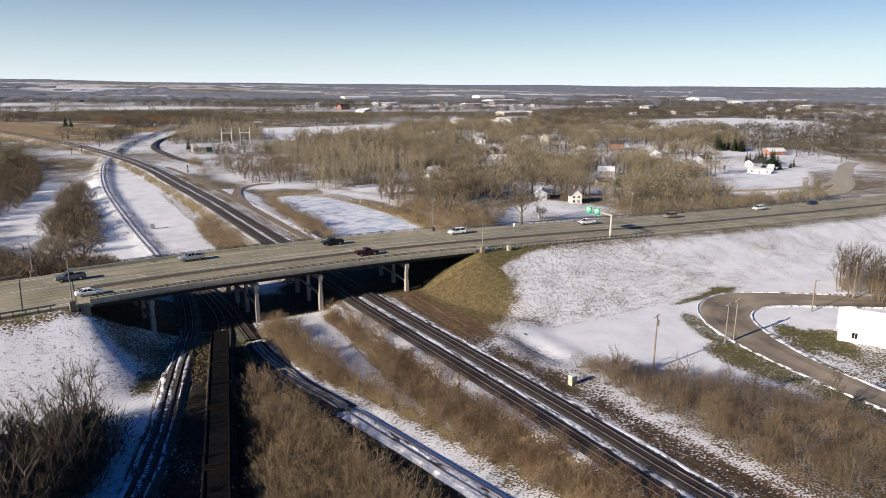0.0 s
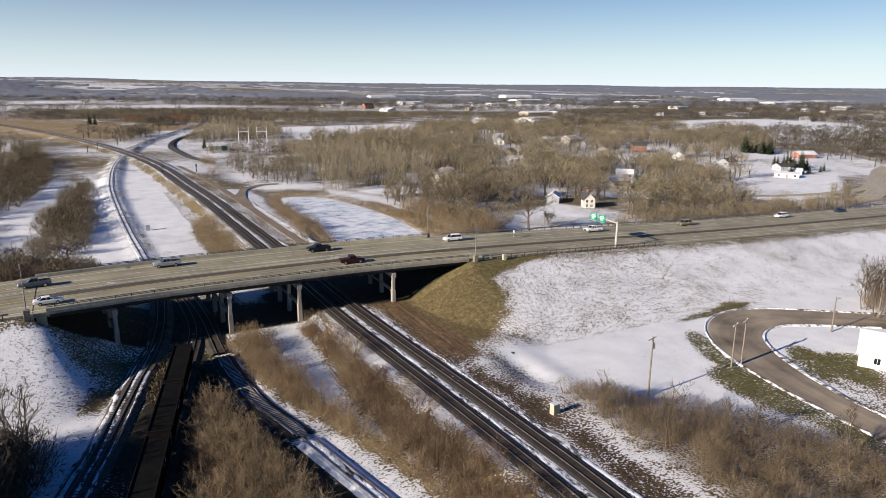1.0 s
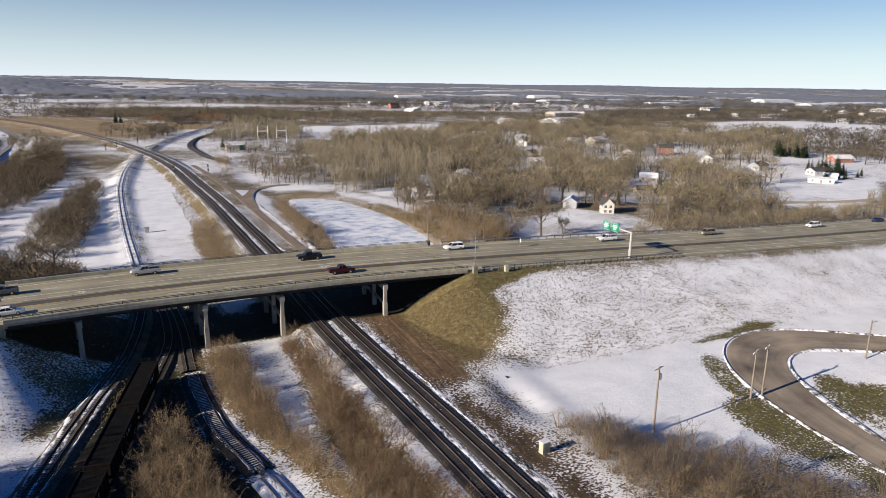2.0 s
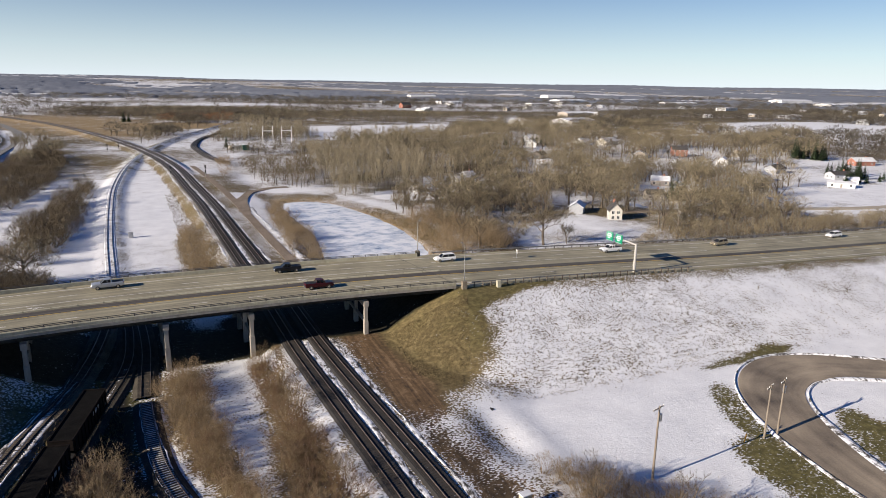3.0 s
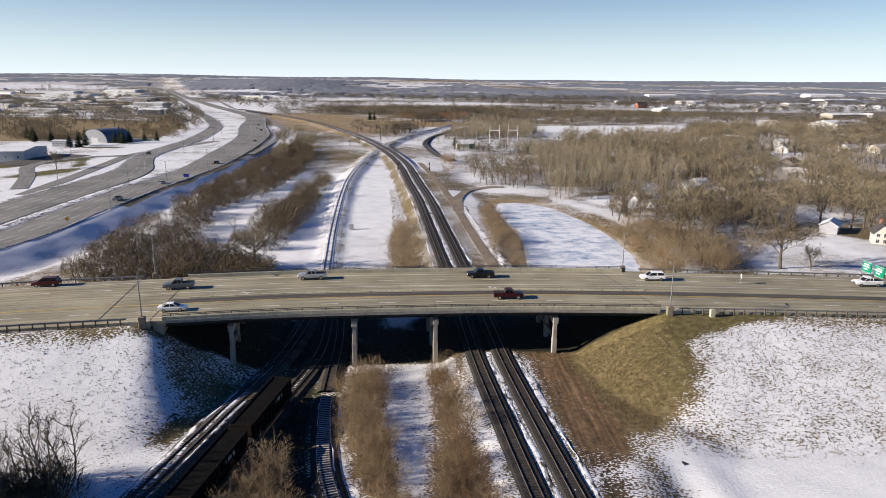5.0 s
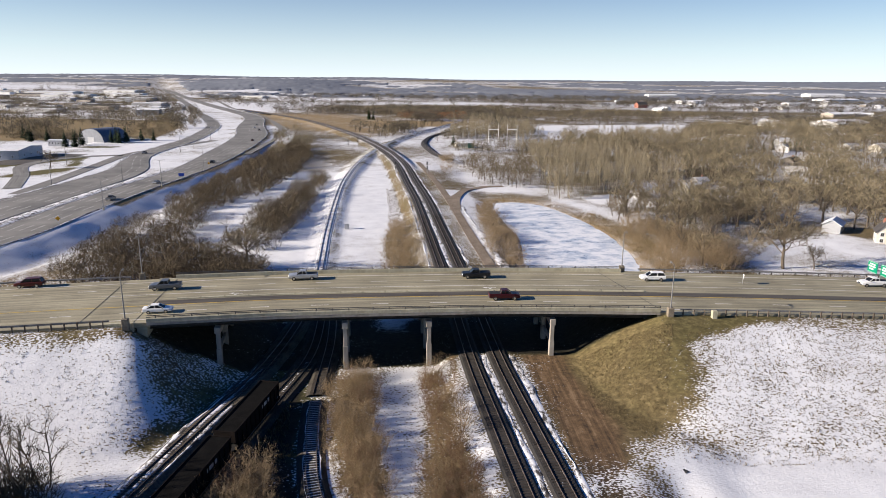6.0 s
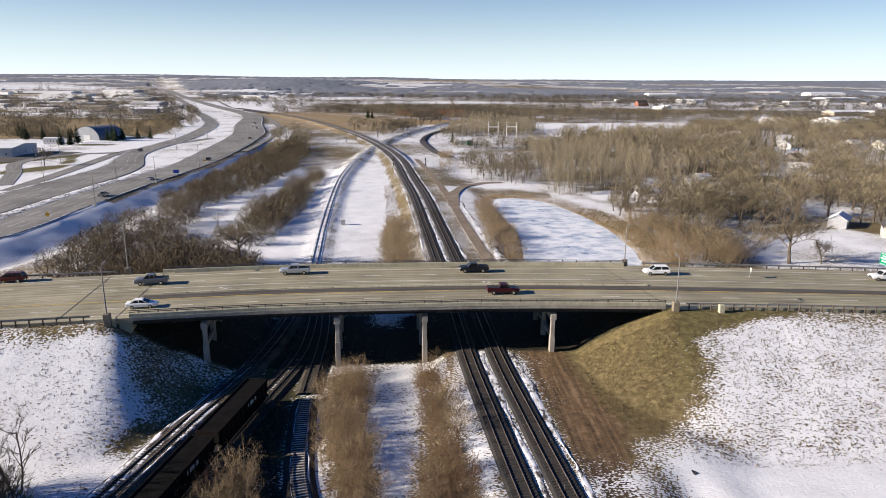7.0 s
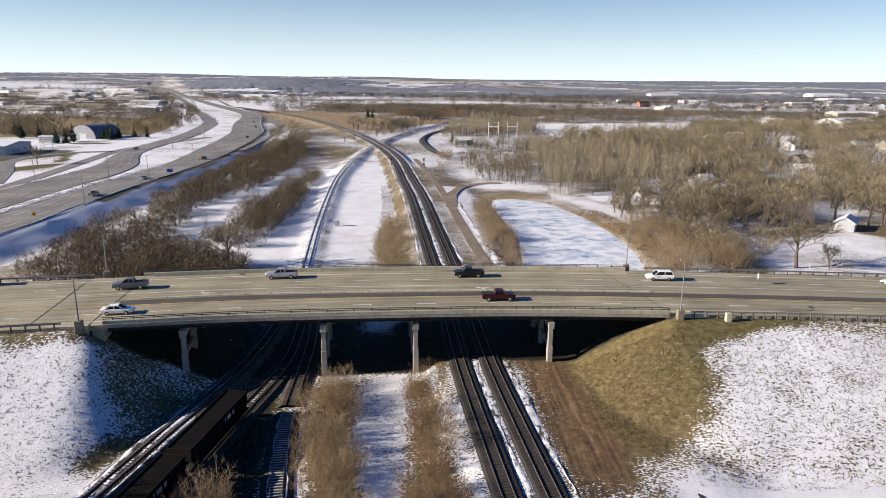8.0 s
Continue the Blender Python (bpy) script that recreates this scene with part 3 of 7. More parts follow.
def cover(x, y):
    """The land's cover: how much snow, green, reed and bare soil."""
    r = np.hypot(x, y)
    snow = 0.44 + 0.30 * wave(x, y, 130, 5) + 0.22 * wave(x, y, 45, 1)
    green = np.zeros_like(x)
    reed = 0.08 + 0.2 * wave(x, y, 210, 3)
    soil = np.zeros_like(x)
    coal_shade = np.zeros_like(x)

    def put(a, k, v):
        return a * (1 - k) + v * k
    far = smooth(700, 1300, r)
    snow = put(snow, far, 0.30 - 0.16 * smooth(100, 400, x) + 0.62 * wave(x * 0.5, y, 260, 2) + 0.35 * wave(x * 0.4, y, 90, 8) + 0.3 * smooth(-100, -350, x) * smooth(2600, 1800, r))
    reed = put(reed, far, np.clip(0.0 + 0.3 * wave(x, y, 420, 7), 0, 1))
    hills = smooth(1700, 2500, r)
    u = np.arctan2(x, y) * 4000
    snow = put(snow, hills, 0.50 + 0.4 * wave(u * 0.5, r * 1.6, 200, 3) + 0.25 * wave(u * 0.7, r * 2.5, 90, 5) + 0.15 * smooth(100, -400, x))
    reed, green = put(reed, hills, 0.05), put(green, hills, 0.0)
    k = smooth(260, 120, np.abs(x - hwy_x(y) + 20)) * smooth(1900, 2500, y)
    snow = put(snow, k, 0.5 + 0.3 * wave(x, y, 120, 2))
    k = smooth(-40, -70, x - hwyb_x(y)) * smooth(820, 900, y) * smooth(2700, 2300, y)
    snow, green = put(snow, k, 0.40 + 0.45 * wave(u * 0.7, r * 1.5, 70, 4) + 0.25 * wave(u, r * 2, 30, 1)), put(green, k, 0.2)
    # west of the highway
    w = smooth(0, -10, x - hwy_x(y)) * (y > 40) * (r < 1100)
    snow, green = put(snow, w, 0.46 + 0.3 * wave(x, y, 60, 9) + 0.2 * wave(x, y, 17, 2)), put(green, w, 0.5)
    k = smooth(0, 25, inside([(-420, 430), (-210, 470), (-225, 560), (-310, 760), (-600, 840), (-680, 480)], x, y))
    snow, reed = put(snow, k, 0.02), put(reed, k, 0.6)
    k = smooth(0, 4, inside([(-238, 342), (-212, 322), (-194, 284), (-200, 262), (-214, 300), (-236, 262), (-256, 262), (-222, 330)], x, y))
    snow, green = put(snow, k, 0.05), put(green, k, 1.0)
    for cx, cy, rx, ry, rot in ((-204, 309, 11, 16, 20), (-203, 246, 8, 20, -25), (-238, 386, 16, 8, 0)):
        k = ell(x, y, cx, cy, rx, ry, rot)
        snow, green = put(snow, k, 0.12), put(green, k, 1.0)
    # snow strip between the tracks, north
    g = (x > west_x(y) + 4) & (x < pair_x(y) - 5) & (y > 40) & (y < 360)
    snow = np.where(g, 0.80 - 0.25 * smooth(200, 330, y) + 0.12 * wave(x, y, 8, 3), snow)
    k = ell(x, y, -7.5, 88, 5.5, 32, 4)
    snow = put(snow, k, 0.2)
    k = smooth(7.5, 3, np.abs(x - west_x(y) + 1.5)) * (y > 30) * (y < 700)
    snow, green = put(snow, k, 0.40 + 0.25 * wave(x, y, 6, 4)), put(green, k, 0.5)
    k = smooth(3.0, 1.0, np.abs(x - (pair_x(y) - 5.5))) * (y > -5) * (y < 700)
    snow = put(snow, k, 0.25)
    k = smooth(26, 10, np.abs(x - (west_x(y) - 18))) * (y > 40) * (y < 260)
    snow = put(snow, k, 0.86 + 0.2 * wave(x, y, 14, 1))
    # wide snowy median where the carriageways part, and the verge west of them
    k = smooth(-16, -18, x - hwy_x(y)) * smooth(-1, 1, x - hwyb_x(y)) * smooth(255, 285, y) * (r < 2300)
    snow, reed = put(snow, k, 0.62 + 0.25 * wave(x, y, 16, 2)), put(reed, k, 0.2)
    k = smooth(-13, -15, x - hwyb_x(y)) * smooth(-41, -37, x - hwyb_x(y)) * (y > 100) * (r < 1500)
    snow = put(snow, k, 0.85 + 0.2 * wave(x, y, 14, 3))
    # ditch by the highway
    e = x - hwy_x(y)
    k = smooth(-1, 2, e) * smooth(27, 20, e) * (y > 30) * (y < 760)
    snow = put(snow, k, 0.88 + 0.14 * wave(x, y, 9, 2))
    k = smooth(-1, 0.5, e) * smooth(5.5, 3, e) * (y > 150) * (y < 900)
    snow, reed = put(snow, k, 0.18), put(reed, k, 0.35)
    # east side of the double track, north
    k = smooth(8, 3, np.abs(x - access_x(y) - 6)) * (y > 30) * (y < 190)
    snow = put(snow, k, 0.66)
    # golden field beyond the crossing
    k = ell(x, y, -125, 760, 85, 230, 20)
    snow, reed = put(snow, k, 0.2), put(reed, k, 0.65)
    k = ell(x, y, -10, 720, 70, 60, 0)
    snow, reed = put(snow, k, 0.05), put(reed, k, 0.9)
    # pond shore
    p = inside(POND, x, y)
    k = smooth(-13, -4, p + 2.5 * wave(x, y, 6, 2)) * smooth(38, 60, y)
    snow, reed = put(snow, k, 0.36 + 0.2 * wave(x, y, 7, 1)), put(reed, k, 0.9)
    k = smooth(-26, -13, p) * smooth(-10, -14, p) * (x > 55)
    snow = put(snow, k, 0.72)
    k = smooth(0, 14, inside([(14, 190), (62, 172), (60, 250), (66, 340), (24, 420), (4, 330)], x, y))
    snow = put(snow, k, 0.52 + 0.25 * wave(x, y, 16, 3))
    # snowy second pond and open fields
    k = smooth(0, 12, inside([(128, 690), (112, 485), (232, 490), (330, 720)], x, y))
    snow = put(snow, k, 1.15)
    k = ell(x, y, 800, 540, 210, 130, 35)
    snow = put(snow, k, 1.05)
    k = ell(x, y, 410, 190, 90, 60, 30)
    snow, reed = put(snow, k, 0.62), put(reed, k, 0.1)
    # open yards and fields east of the woods
    k = smooth(0, 7, inside([(222, 72), (249, 106), (291, 134), (375, 136), (330, 100), (279, 70)], x, y) + 2 * wave(x, y, 7, 2))
    yards = k
    k2 = smooth(0, 30, inside([(520, 270), (720, 385), (830, 450), (1030, 720), (800, 690), (590, 390)], x, y))
    snow, reed = put(snow, k2, 0.95), put(reed, k2, 0.6)
    # woods floor
    k = smooth(0, 30, inside([(95, 66), (240, 60), (420, 190), (640, 420), (420, 640), (60, 420), (45, 190)], x, y))
    snow = put(snow, k, 0.36 + 0.28 * wave(x, y, 22, 6) + 0.3 * smooth(180, 300, x))
    for hx, hy in HOMES[:16]:
        yards = np.maximum(yards, ell(x, y, hx - 5, hy - 10, 17, 15, 0))
    snow = put(snow, yards, 0.86 + 0.15 * wave(x, y, 9, 2))
    k = smooth(0, 8, inside([(84, 54), (150, 52), (160, 84), (140, 112), (92, 90)], x, y))
    snow = put(snow, k, 0.70 + 0.2 * wave(x, y, 9, 2))
    # south: ground among the tracks
    s = (y < 4) & (y > -200)
    a, b = west_x(y), pair_x(y)
    sn = np.full_like(x, 0.62)
    sn = np.where((x > a - 4) & (x < a + 4), 0.42, sn)
    sn = np.where((x > a + 3.0) & (x < east_x(y) - 1.5), np.where(y > -40, 0.22, 0.34), sn)
    sn = np.where((x > east_x(y) - 2) & (x < east_x(y) + 4), np.where(y > -30, 0.45, 0.8), sn)
    sn = np.where((x > b - 2.5) & (x < b + 7.5), 0.5, sn)
    zone = s & (x > a - 3) & (x < b + 9)
    snow = np.where(zone, sn, snow)
    green = np.where(zone & (x < east_x(y)) & (x > a + 2), 0.9, green)
    reed = np.where(zone, 0.0, reed)
    k = ell(x, y, -4.6, -22, 3.6, 27, -4)
    snow = put(snow, k, 0.86 + 0.2 * wave(x, y, 3.5, 4))
    k = smooth(2.2, 0.8, np.abs(x - (pair_x(y) - 4.2))) * smooth(-3, -8, y) * (y > -60)
    snow = put(snow, k, 0.78 + 0.2 * wave(x, y, 5, 1))
    # floor of the close woods below the west approach: snow-free, woods' shade painted dark
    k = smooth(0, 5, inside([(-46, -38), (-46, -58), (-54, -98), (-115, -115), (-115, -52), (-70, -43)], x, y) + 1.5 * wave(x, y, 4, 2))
    snow, coal_shade = put(snow, k, 0.0), put(coal_shade, k, 0.6)
    # fallen stems and dead grass under the brush
    for poly in (BRUSH_A, BRUSH_B):
        k = smooth(-0.2, 1.0, inside(poly, x, y) + 0.6 * wave(x, y, 2.2, 3))
        snow, reed, green = put(snow, k, 0.05), put(reed, k, 0.5), put(green, k, 0.0)
    # verge between west slope and west track
    k = smooth(2.6, 1.2, np.abs(x - (west_x(y) - 4.0))) * smooth(-40, -30, y) * (y < -2)
    snow, green = put(snow, k, 0.36 + 0.25 * wave(x, y, 4, 2)), put(green, k, 0.6)
    # brown bench by the double track
    k = smooth(0, 2.5, inside([(14.5, 20), (25.5, 20), (25.5, -8), (28.5, -26), (26.5, -36), (22, -44), (17.6, -40), (15.5, -10)], x, y))
    snow, soil = put(snow, k, -0.10 + 0.16 * wave(x * 2.2, y * 0.22, 2.2, 3)), put(soil, k, 1.0)
    k = smooth(6.0, 4.0, np.abs(x - pair_x(y) - 12.0)) * smooth(-36, -46, y) * (y > -170)
    snow, soil, reed = put(snow, k, 0.46 + 0.34 * wave(x * 2.8 + 0.45 * y, y * 0.16, 2.4, 1)), put(soil, k, 0.85), put(reed, k, 0.0)
    k = smooth(3.0, 1.6, np.abs(x - pair_x(y) - 11.2 + 0.5 * wave(x, y, 5, 2))) * smooth(-30, -40, y) * (y > -170)
    snow, coal_shade = put(snow, k, 0.20 + 0.25 * wave(x * 2.8 + 0.45 * y, y * 0.16, 2.0, 2)), put(coal_shade, k, 0.55)
    k = ell(x, y, 26, -46, 3, 10, 10)
    snow = put(snow, k, 0.6)
    k = smooth(1.2, 0.3, np.abs(x - (pair_x(y) - 3.2))) * smooth(-25, -8, y) * (y < 6)
    snow, soil = put(snow, k, 0.05), put(soil, k, 0.7)
    # right embankment and field
    c = road_c(x)
    slope = smooth(HALF + 1, HALF + 4, c - y) * smooth(-38, -33, y) * smooth(37, 45, x)
    snow = put(snow, slope, 0.77 + 0.10 * wave(x, y, 12, 2) + 0.12 * smooth(85, 125, x))
    k = smooth(-30, -34.5, y) * smooth(28, 34, x) * smooth(-75, -62, y) * smooth(300, 200, x)
    snow = put(snow, k, 1.12)
    top = smooth(HALF + 5.5, HALF + 1.6, np.abs(c - y) + 0.9 * wave(x, y, 4, 2)) * ((x > 44) | (x < -50))
    snow, green = put(snow, top, 0.36), put(green, top, 0.1)
    edge = 47 + 0.75 * (y + 8) + 10 * smooth(-7.5, -1, y) + 3.0 * wave(x, y, 3.4, 2) + 1.6 * wave(x, y, 1.3, 5)
    brown = smooth(4.5, -3.0, x - edge) * smooth(21, 25, x) * smooth(30, 26, -y) * (y < 30)
    snow, green = put(snow, brown, -0.30 + 0.12 * wave(x, y, 2.5, 5)), put(green, brown, 0.22 + 0.5 * smooth(33, 46, x + 2.5 * wave(x, y, 6, 1)) + 0.2 * wave(x, y, 2.2, 3))
    for cx, cy, rx, ry, rot, v in ((71.0, -48.5, 3.4, 11, -22, 0.2), (64.8, -66, 5.8, 11, 4, 0.08), (65.5, -80, 3.4, 11, 0, 0.15), (88, -32.0, 12, 1.7, 8, 0.24), (97, -30.2, 5, 1.8, 0, 0.02), (84.5, -60, 3.4, 8, -30, 0.06), (87.5, -66, 4, 8, -30, 0.03), (92, -62, 4, 3.0, -30, 0.1), (80, -64, 1.6, 9, -8, 0.3)):
        k = ell(x, y, cx, cy, rx, ry, rot)
        snow, green = put(snow, k, v), put(green, k, 0.85)
    # left slope
    k = smooth(-34, -40, x) * smooth(-26, -32, y) * smooth(-110, -90, x) * smooth(-72, -60, y)
    snow = put(snow, k, 0.85)
    k = smooth(-33, -39, x) * (y < c - HALF - 3) * (y > -36)
    snow = put(snow, k, 0.92 + 0.10 * wave(x, y, 10, 1))
    q = x - (BR_L - 1.5) - 0.55 * np.clip(c - HALF - y, 0, 30)
    k = smooth(1.0, 4.0, q + 1.2 * wave(x, y, 4, 3)) * smooth(-29, -34, x) * (y < c - HALF + 6) * (y > -24)
    snow, green = put(snow, k, 0.14 + 0.36 * wave(x * 0.6 + y * 0.8, (y - x) * 0.35, 3.2, 1) + 0.4 * smooth(7.0, 13.0, q)), put(green, k, 0.3)
    k = ell(x, y, -42.5, -9.5, 3.4, 5.5, 20)
    snow, soil = put(snow, k, 0.42), put(soil, k, 0.7)
    k = smooth(-52, -56, x) * smooth(HALF + 6, HALF + 2, c - y) * (y < c)
    snow, green = put(snow, k, 0.30), put(green, k, 0.5)
    k = smooth(2.4, 1.0, np.abs(x - (west_x(y) - 4.2) + 0.5 * wave(x, y, 3, 1))) * smooth(-32, -26, y) * smooth(2, -3, y)
    snow, green, soil = put(snow, k, 0.30 + 0.3 * wave(x, y, 3.2, 2)), put(green, k, 0.5), put(soil, k, 0.0)
    # shade under the deck painted in: snow-free, near-black ground
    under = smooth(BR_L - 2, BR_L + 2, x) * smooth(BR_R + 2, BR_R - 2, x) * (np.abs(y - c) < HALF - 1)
    snow, soil, green, reed, coal_shade = put(snow, under, -0.1), put(soil, under, 0.0), put(green, under, 1.0), put(reed, under, 0.0), put(coal_shade, under, 0.92)
    # dark soil along the standing train to the thin siding, train shadow painted in
    k = smooth(1.6, 3.2, x - west_x(y) + 0.5 * wave(x, y, 3, 2)) * smooth(-1.2, -2.6, x - east_x(y) + 0.5 * wave(x, y, 3, 4)) * smooth(-6, -14, y - 0.4 * (x + 26)) * (y > -150)
    coal_shade, snow = put(coal_shade, k, 0.95), put(snow, k, -0.1 + 0.25 * wave(x * 2, y * 0.5, 3, 1))
    k = smooth(-0.5, 3.5, inside([(-12.0, 16), (-3.0, 14), (-0.5, 60), (-12.5, 60)], x, y) + 1.4 * wave(x, y, 2.2, 3))
    snow = put(snow, k, 0.82)
    # away from the road the snow lies in clear patches
    k = smooth(60, 160, y) * smooth(2600, 1500, r)
    snow = put(snow, k, 0.47 + (snow - 0.41 + 0.13 * wave(x, y, 13, 4)) * 1.8)
    return np.clip(snow, -0.3, 1.3), np.clip(green, 0, 1), np.clip(reed, 0, 1), np.clip(soil, 0, 1), np.clip(coal_shade, 0, 1)


def grid_axis(lo, hi, stops):
    """Grid lines from lo to hi; stops: (place, spacing), growing between."""
    out = [lo]
    p = [s[0] for s in stops]
    q = [s[1] for s in stops]
    while out[-1] < hi:
        out.append(out[-1] + float(np.interp(out[-1], p, q)))
    return np.array(out)


def build_ground():
    gx = grid_axis(-3600, 4800, [(-3600, 120), (-1200, 40), (-330, 8), (-200, 3), (-80, 1.8), (-60, 1.5), (115, 1.5), (180, 3.6), (500, 9), (1500, 40), (4800, 120)])
    gy = grid_axis(-900, 4850, [(-900, 90), (-250, 14), (-120, 2.0), (-100, 1.5), (40, 1.5), (200, 3.4), (420, 6.0), (900, 12), (2000, 32), (4850, 60)])
    X, Y = np.meshgrid(gx, gy, indexing="ij")
    Z = land(X, Y)
    nx, ny = X.shape
    idx = np.arange(nx * ny).reshape(nx, ny)
    F = np.stack([idx[:-1, :-1], idx[1:, :-1], idx[1:, 1:], idx[:-1, 1:]], -1).reshape(-1, 4)
    me = mesh_data("ground", np.stack([X, Y, Z], -1).reshape(-1, 3), F, M_GROUND, True)
    for n, v in zip(("snow", "green", "reed", "soil", "coal_shade"), cover(X, Y)):
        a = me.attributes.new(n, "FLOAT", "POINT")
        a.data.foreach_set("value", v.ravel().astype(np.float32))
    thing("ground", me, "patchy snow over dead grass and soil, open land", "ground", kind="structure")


build_ground()


def lane_attr(me, P, k):
    """Lane coordinates for paving: along the line and across it."""
    s = np.concatenate([[0], np.cumsum(np.linalg.norm(np.diff(P[:, :2], axis=0), axis=1))])
    a = me.attributes.new("lane", "FLOAT_VECTOR", "POINT")
    v = np.zeros((len(P), len(k), 3), np.float32)
    v[:, :, 0] = s[:, None]
    v[:, :, 1] = np.array(k)[None, :]
    a.data.foreach_set("vector", v.ravel())


def paving(name, P, offs, z, mat, thick=0.3, width=None, label="", category="road", parent=None):
    """A strip of paving with edges that go down into the ground."""
    prof = [(offs[0] + (0.05 if offs[0] > 0 else -0.05), -thick)] + [(o, 0.0) for o in offs] + [(offs[-1] + (-0.05 if offs[-1] < offs[0] else 0.05), -thick)]
    V, F = sweep(P, prof, z, width=width)
    me = mesh_data(name, V, F, mat)
    lane_attr(me, P, [p[0] for p in prof])
    if parent is not None:
        return part(name, me, None, parent, label)
    return thing(name, me, label, category, kind="structure")


def road_line(x0, x1, step=1.5):
    X = np.arange(x0, x1 + 0.01, step)
    return np.stack([X, road_c(X)], 1), road_z(X)


# ---- the bridge and its road ----
LEFT_P, LEFT_Z = road_line(-318, BR_L + 1.6, 2.0)
RIGHT_P, RIGHT_Z = road_line(BR_R - 1.6, 458, 2.0)
DECK_P, DECK_Z = road_line(BR_L, BR_R, 1.4)
# offsets are to the left of the line's way, so positive is the far side
for nm, P, Z in (("road_west", LEFT_P, LEFT_Z), ("road_east", RIGHT_P, RIGHT_Z)):
    paving(nm, P, [12.9, 9, 5, 1.5, -1.0, -4.0, -8, -12.9], Z - 0.015, M_DECK, 0.8, label="tan-grey worn concrete highway paving with salt streaks")

bridge = thing("road_bridge", None, "long concrete highway bridge over railway tracks", "bridge")


def build_bridge():
    paving("deck", DECK_P, [12.7, 9, 5, 1.5, -1.0, -4.0, -8, -12.7], DECK_Z + 0.004, M_DECK, 0.05, parent=bridge)
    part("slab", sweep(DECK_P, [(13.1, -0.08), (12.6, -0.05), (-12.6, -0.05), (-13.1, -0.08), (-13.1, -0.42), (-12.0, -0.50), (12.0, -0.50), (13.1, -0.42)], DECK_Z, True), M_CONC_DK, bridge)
    for s in (-1, 1):
        o = 12.72 * s
        prof = [(o + 0.36 * s, -0.06), (o + 0.36 * s, 0.66), (o + 0.30 * s, 0.74), (o + 0.02 * s, 0.74), (o - 0.03 * s, 0.70), (o - 0.10 * s, 0.0), (o - 0.10 * s, -0.04)]
        part("parapet", sweep(DECK_P, prof[::s], DECK_Z, True), M_CONC, bridge, "pale concrete parapet")
        for lo in (0.88, 1.14):
            rail = part("parapet_rail", sweep(DECK_P, [(o + 0.22 * s, lo), (o + 0.22 * s, lo + 0.09), (o + 0.10 * s, lo + 0.09), (o + 0.10 * s, lo)][::s], DECK_Z, True), M_DARKSTEEL, bridge, "dark steel rail on posts")
        post = mesh_data("rail_post", *Geo().box((0, 0, 0.2), (0.16, 0.12, 0.50), bevel=0.02).out(), M_DARKSTEEL)
        N = normals_2d(DECK_P)
        S = np.arange(BR_L + 1.0, BR_R, 3.3)
        for x in S:
            i = int(np.argmin(abs(DECK_P[:, 0] - x)))
            p = DECK_P[i] + N[i] * (o + 0.16 * s)
            part("rail_post", post, None, rail, m=pose(p[0], p[1], DECK_Z[i] + 0.72))
        # ledge line on the outer face
        part("fascia_ledge", sweep(DECK_P, [(o + 0.40 * s, 0.06), (o + 0.40 * s, 0.14), (o + 0.36 * s, 0.16), (o + 0.36 * s, 0.04)][::s], DECK_Z, True), M_CONC_DK, bridge)
    for k in range(9):
        o = -11.2 + k * 2.8
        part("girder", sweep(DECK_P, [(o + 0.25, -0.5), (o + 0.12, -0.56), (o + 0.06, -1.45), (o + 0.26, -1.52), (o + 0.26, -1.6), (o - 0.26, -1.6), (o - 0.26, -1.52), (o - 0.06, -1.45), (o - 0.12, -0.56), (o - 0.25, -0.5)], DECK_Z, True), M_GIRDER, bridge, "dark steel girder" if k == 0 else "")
    # low divider between the carriageways, in sections
    S = np.arange(BR_L + 2.5, BR_R - 1, 4.2)
    for x in S:
        P, Z = road_line(x, x + 3.9, 1.3)
        part("divider_block", sweep(P, [(-1.05, 0.0), (-1.0, 0.16), (-0.45, 0.18), (-0.40, 0.0)][::-1], Z + 0.006, True), M_CONC, bridge)
    # piers
    for x in (-35.7, -14.63, 0.0, 22.0):
        i = int(np.argmin(abs(DECK_P[:, 0] - x)))
        n = normals_2d(DECK_P)[i]
        c = np.array([x + n[0] * 12.6, float(road_c(x + n[0] * 12.6))])
        rz = math.atan2(n[1], n[0]) - math.pi / 2
        zt = DECK_Z[i] - 1.62
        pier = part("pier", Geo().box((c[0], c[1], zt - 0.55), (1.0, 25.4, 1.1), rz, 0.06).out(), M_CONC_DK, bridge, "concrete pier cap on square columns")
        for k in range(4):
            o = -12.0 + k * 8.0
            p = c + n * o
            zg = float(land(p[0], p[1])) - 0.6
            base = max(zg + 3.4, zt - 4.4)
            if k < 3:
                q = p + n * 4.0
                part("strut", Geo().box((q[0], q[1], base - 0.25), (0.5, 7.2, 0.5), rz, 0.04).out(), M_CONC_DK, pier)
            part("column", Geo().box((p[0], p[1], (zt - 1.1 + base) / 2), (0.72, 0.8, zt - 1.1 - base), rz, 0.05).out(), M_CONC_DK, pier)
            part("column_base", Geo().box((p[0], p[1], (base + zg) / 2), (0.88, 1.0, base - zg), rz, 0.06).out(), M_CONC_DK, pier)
    # abutments with wing walls
    for x, s in ((BR_L - 0.4, -1), (BR_R + 0.4, 1)):
        c = float(road_c(x))
        z = float(road_z(x))
        g = Geo().box((x, c, z - 1.6), (1.6, 25.6, 2.9), 0.13 if s < 0 else 0.0, 0.05)
        part("abutment", g.out(), M_CONC, bridge)
        for t in (-1, 1):
            xx = x + s * 2.2
            part("wing_wall", Geo().box((xx, float(road_c(xx)) + t * 12.85, z - 1.1), (5.4, 0.5, 2.4), 0.13 if s < 0 else 0.0, 0.04).out(), M_CONC, bridge)
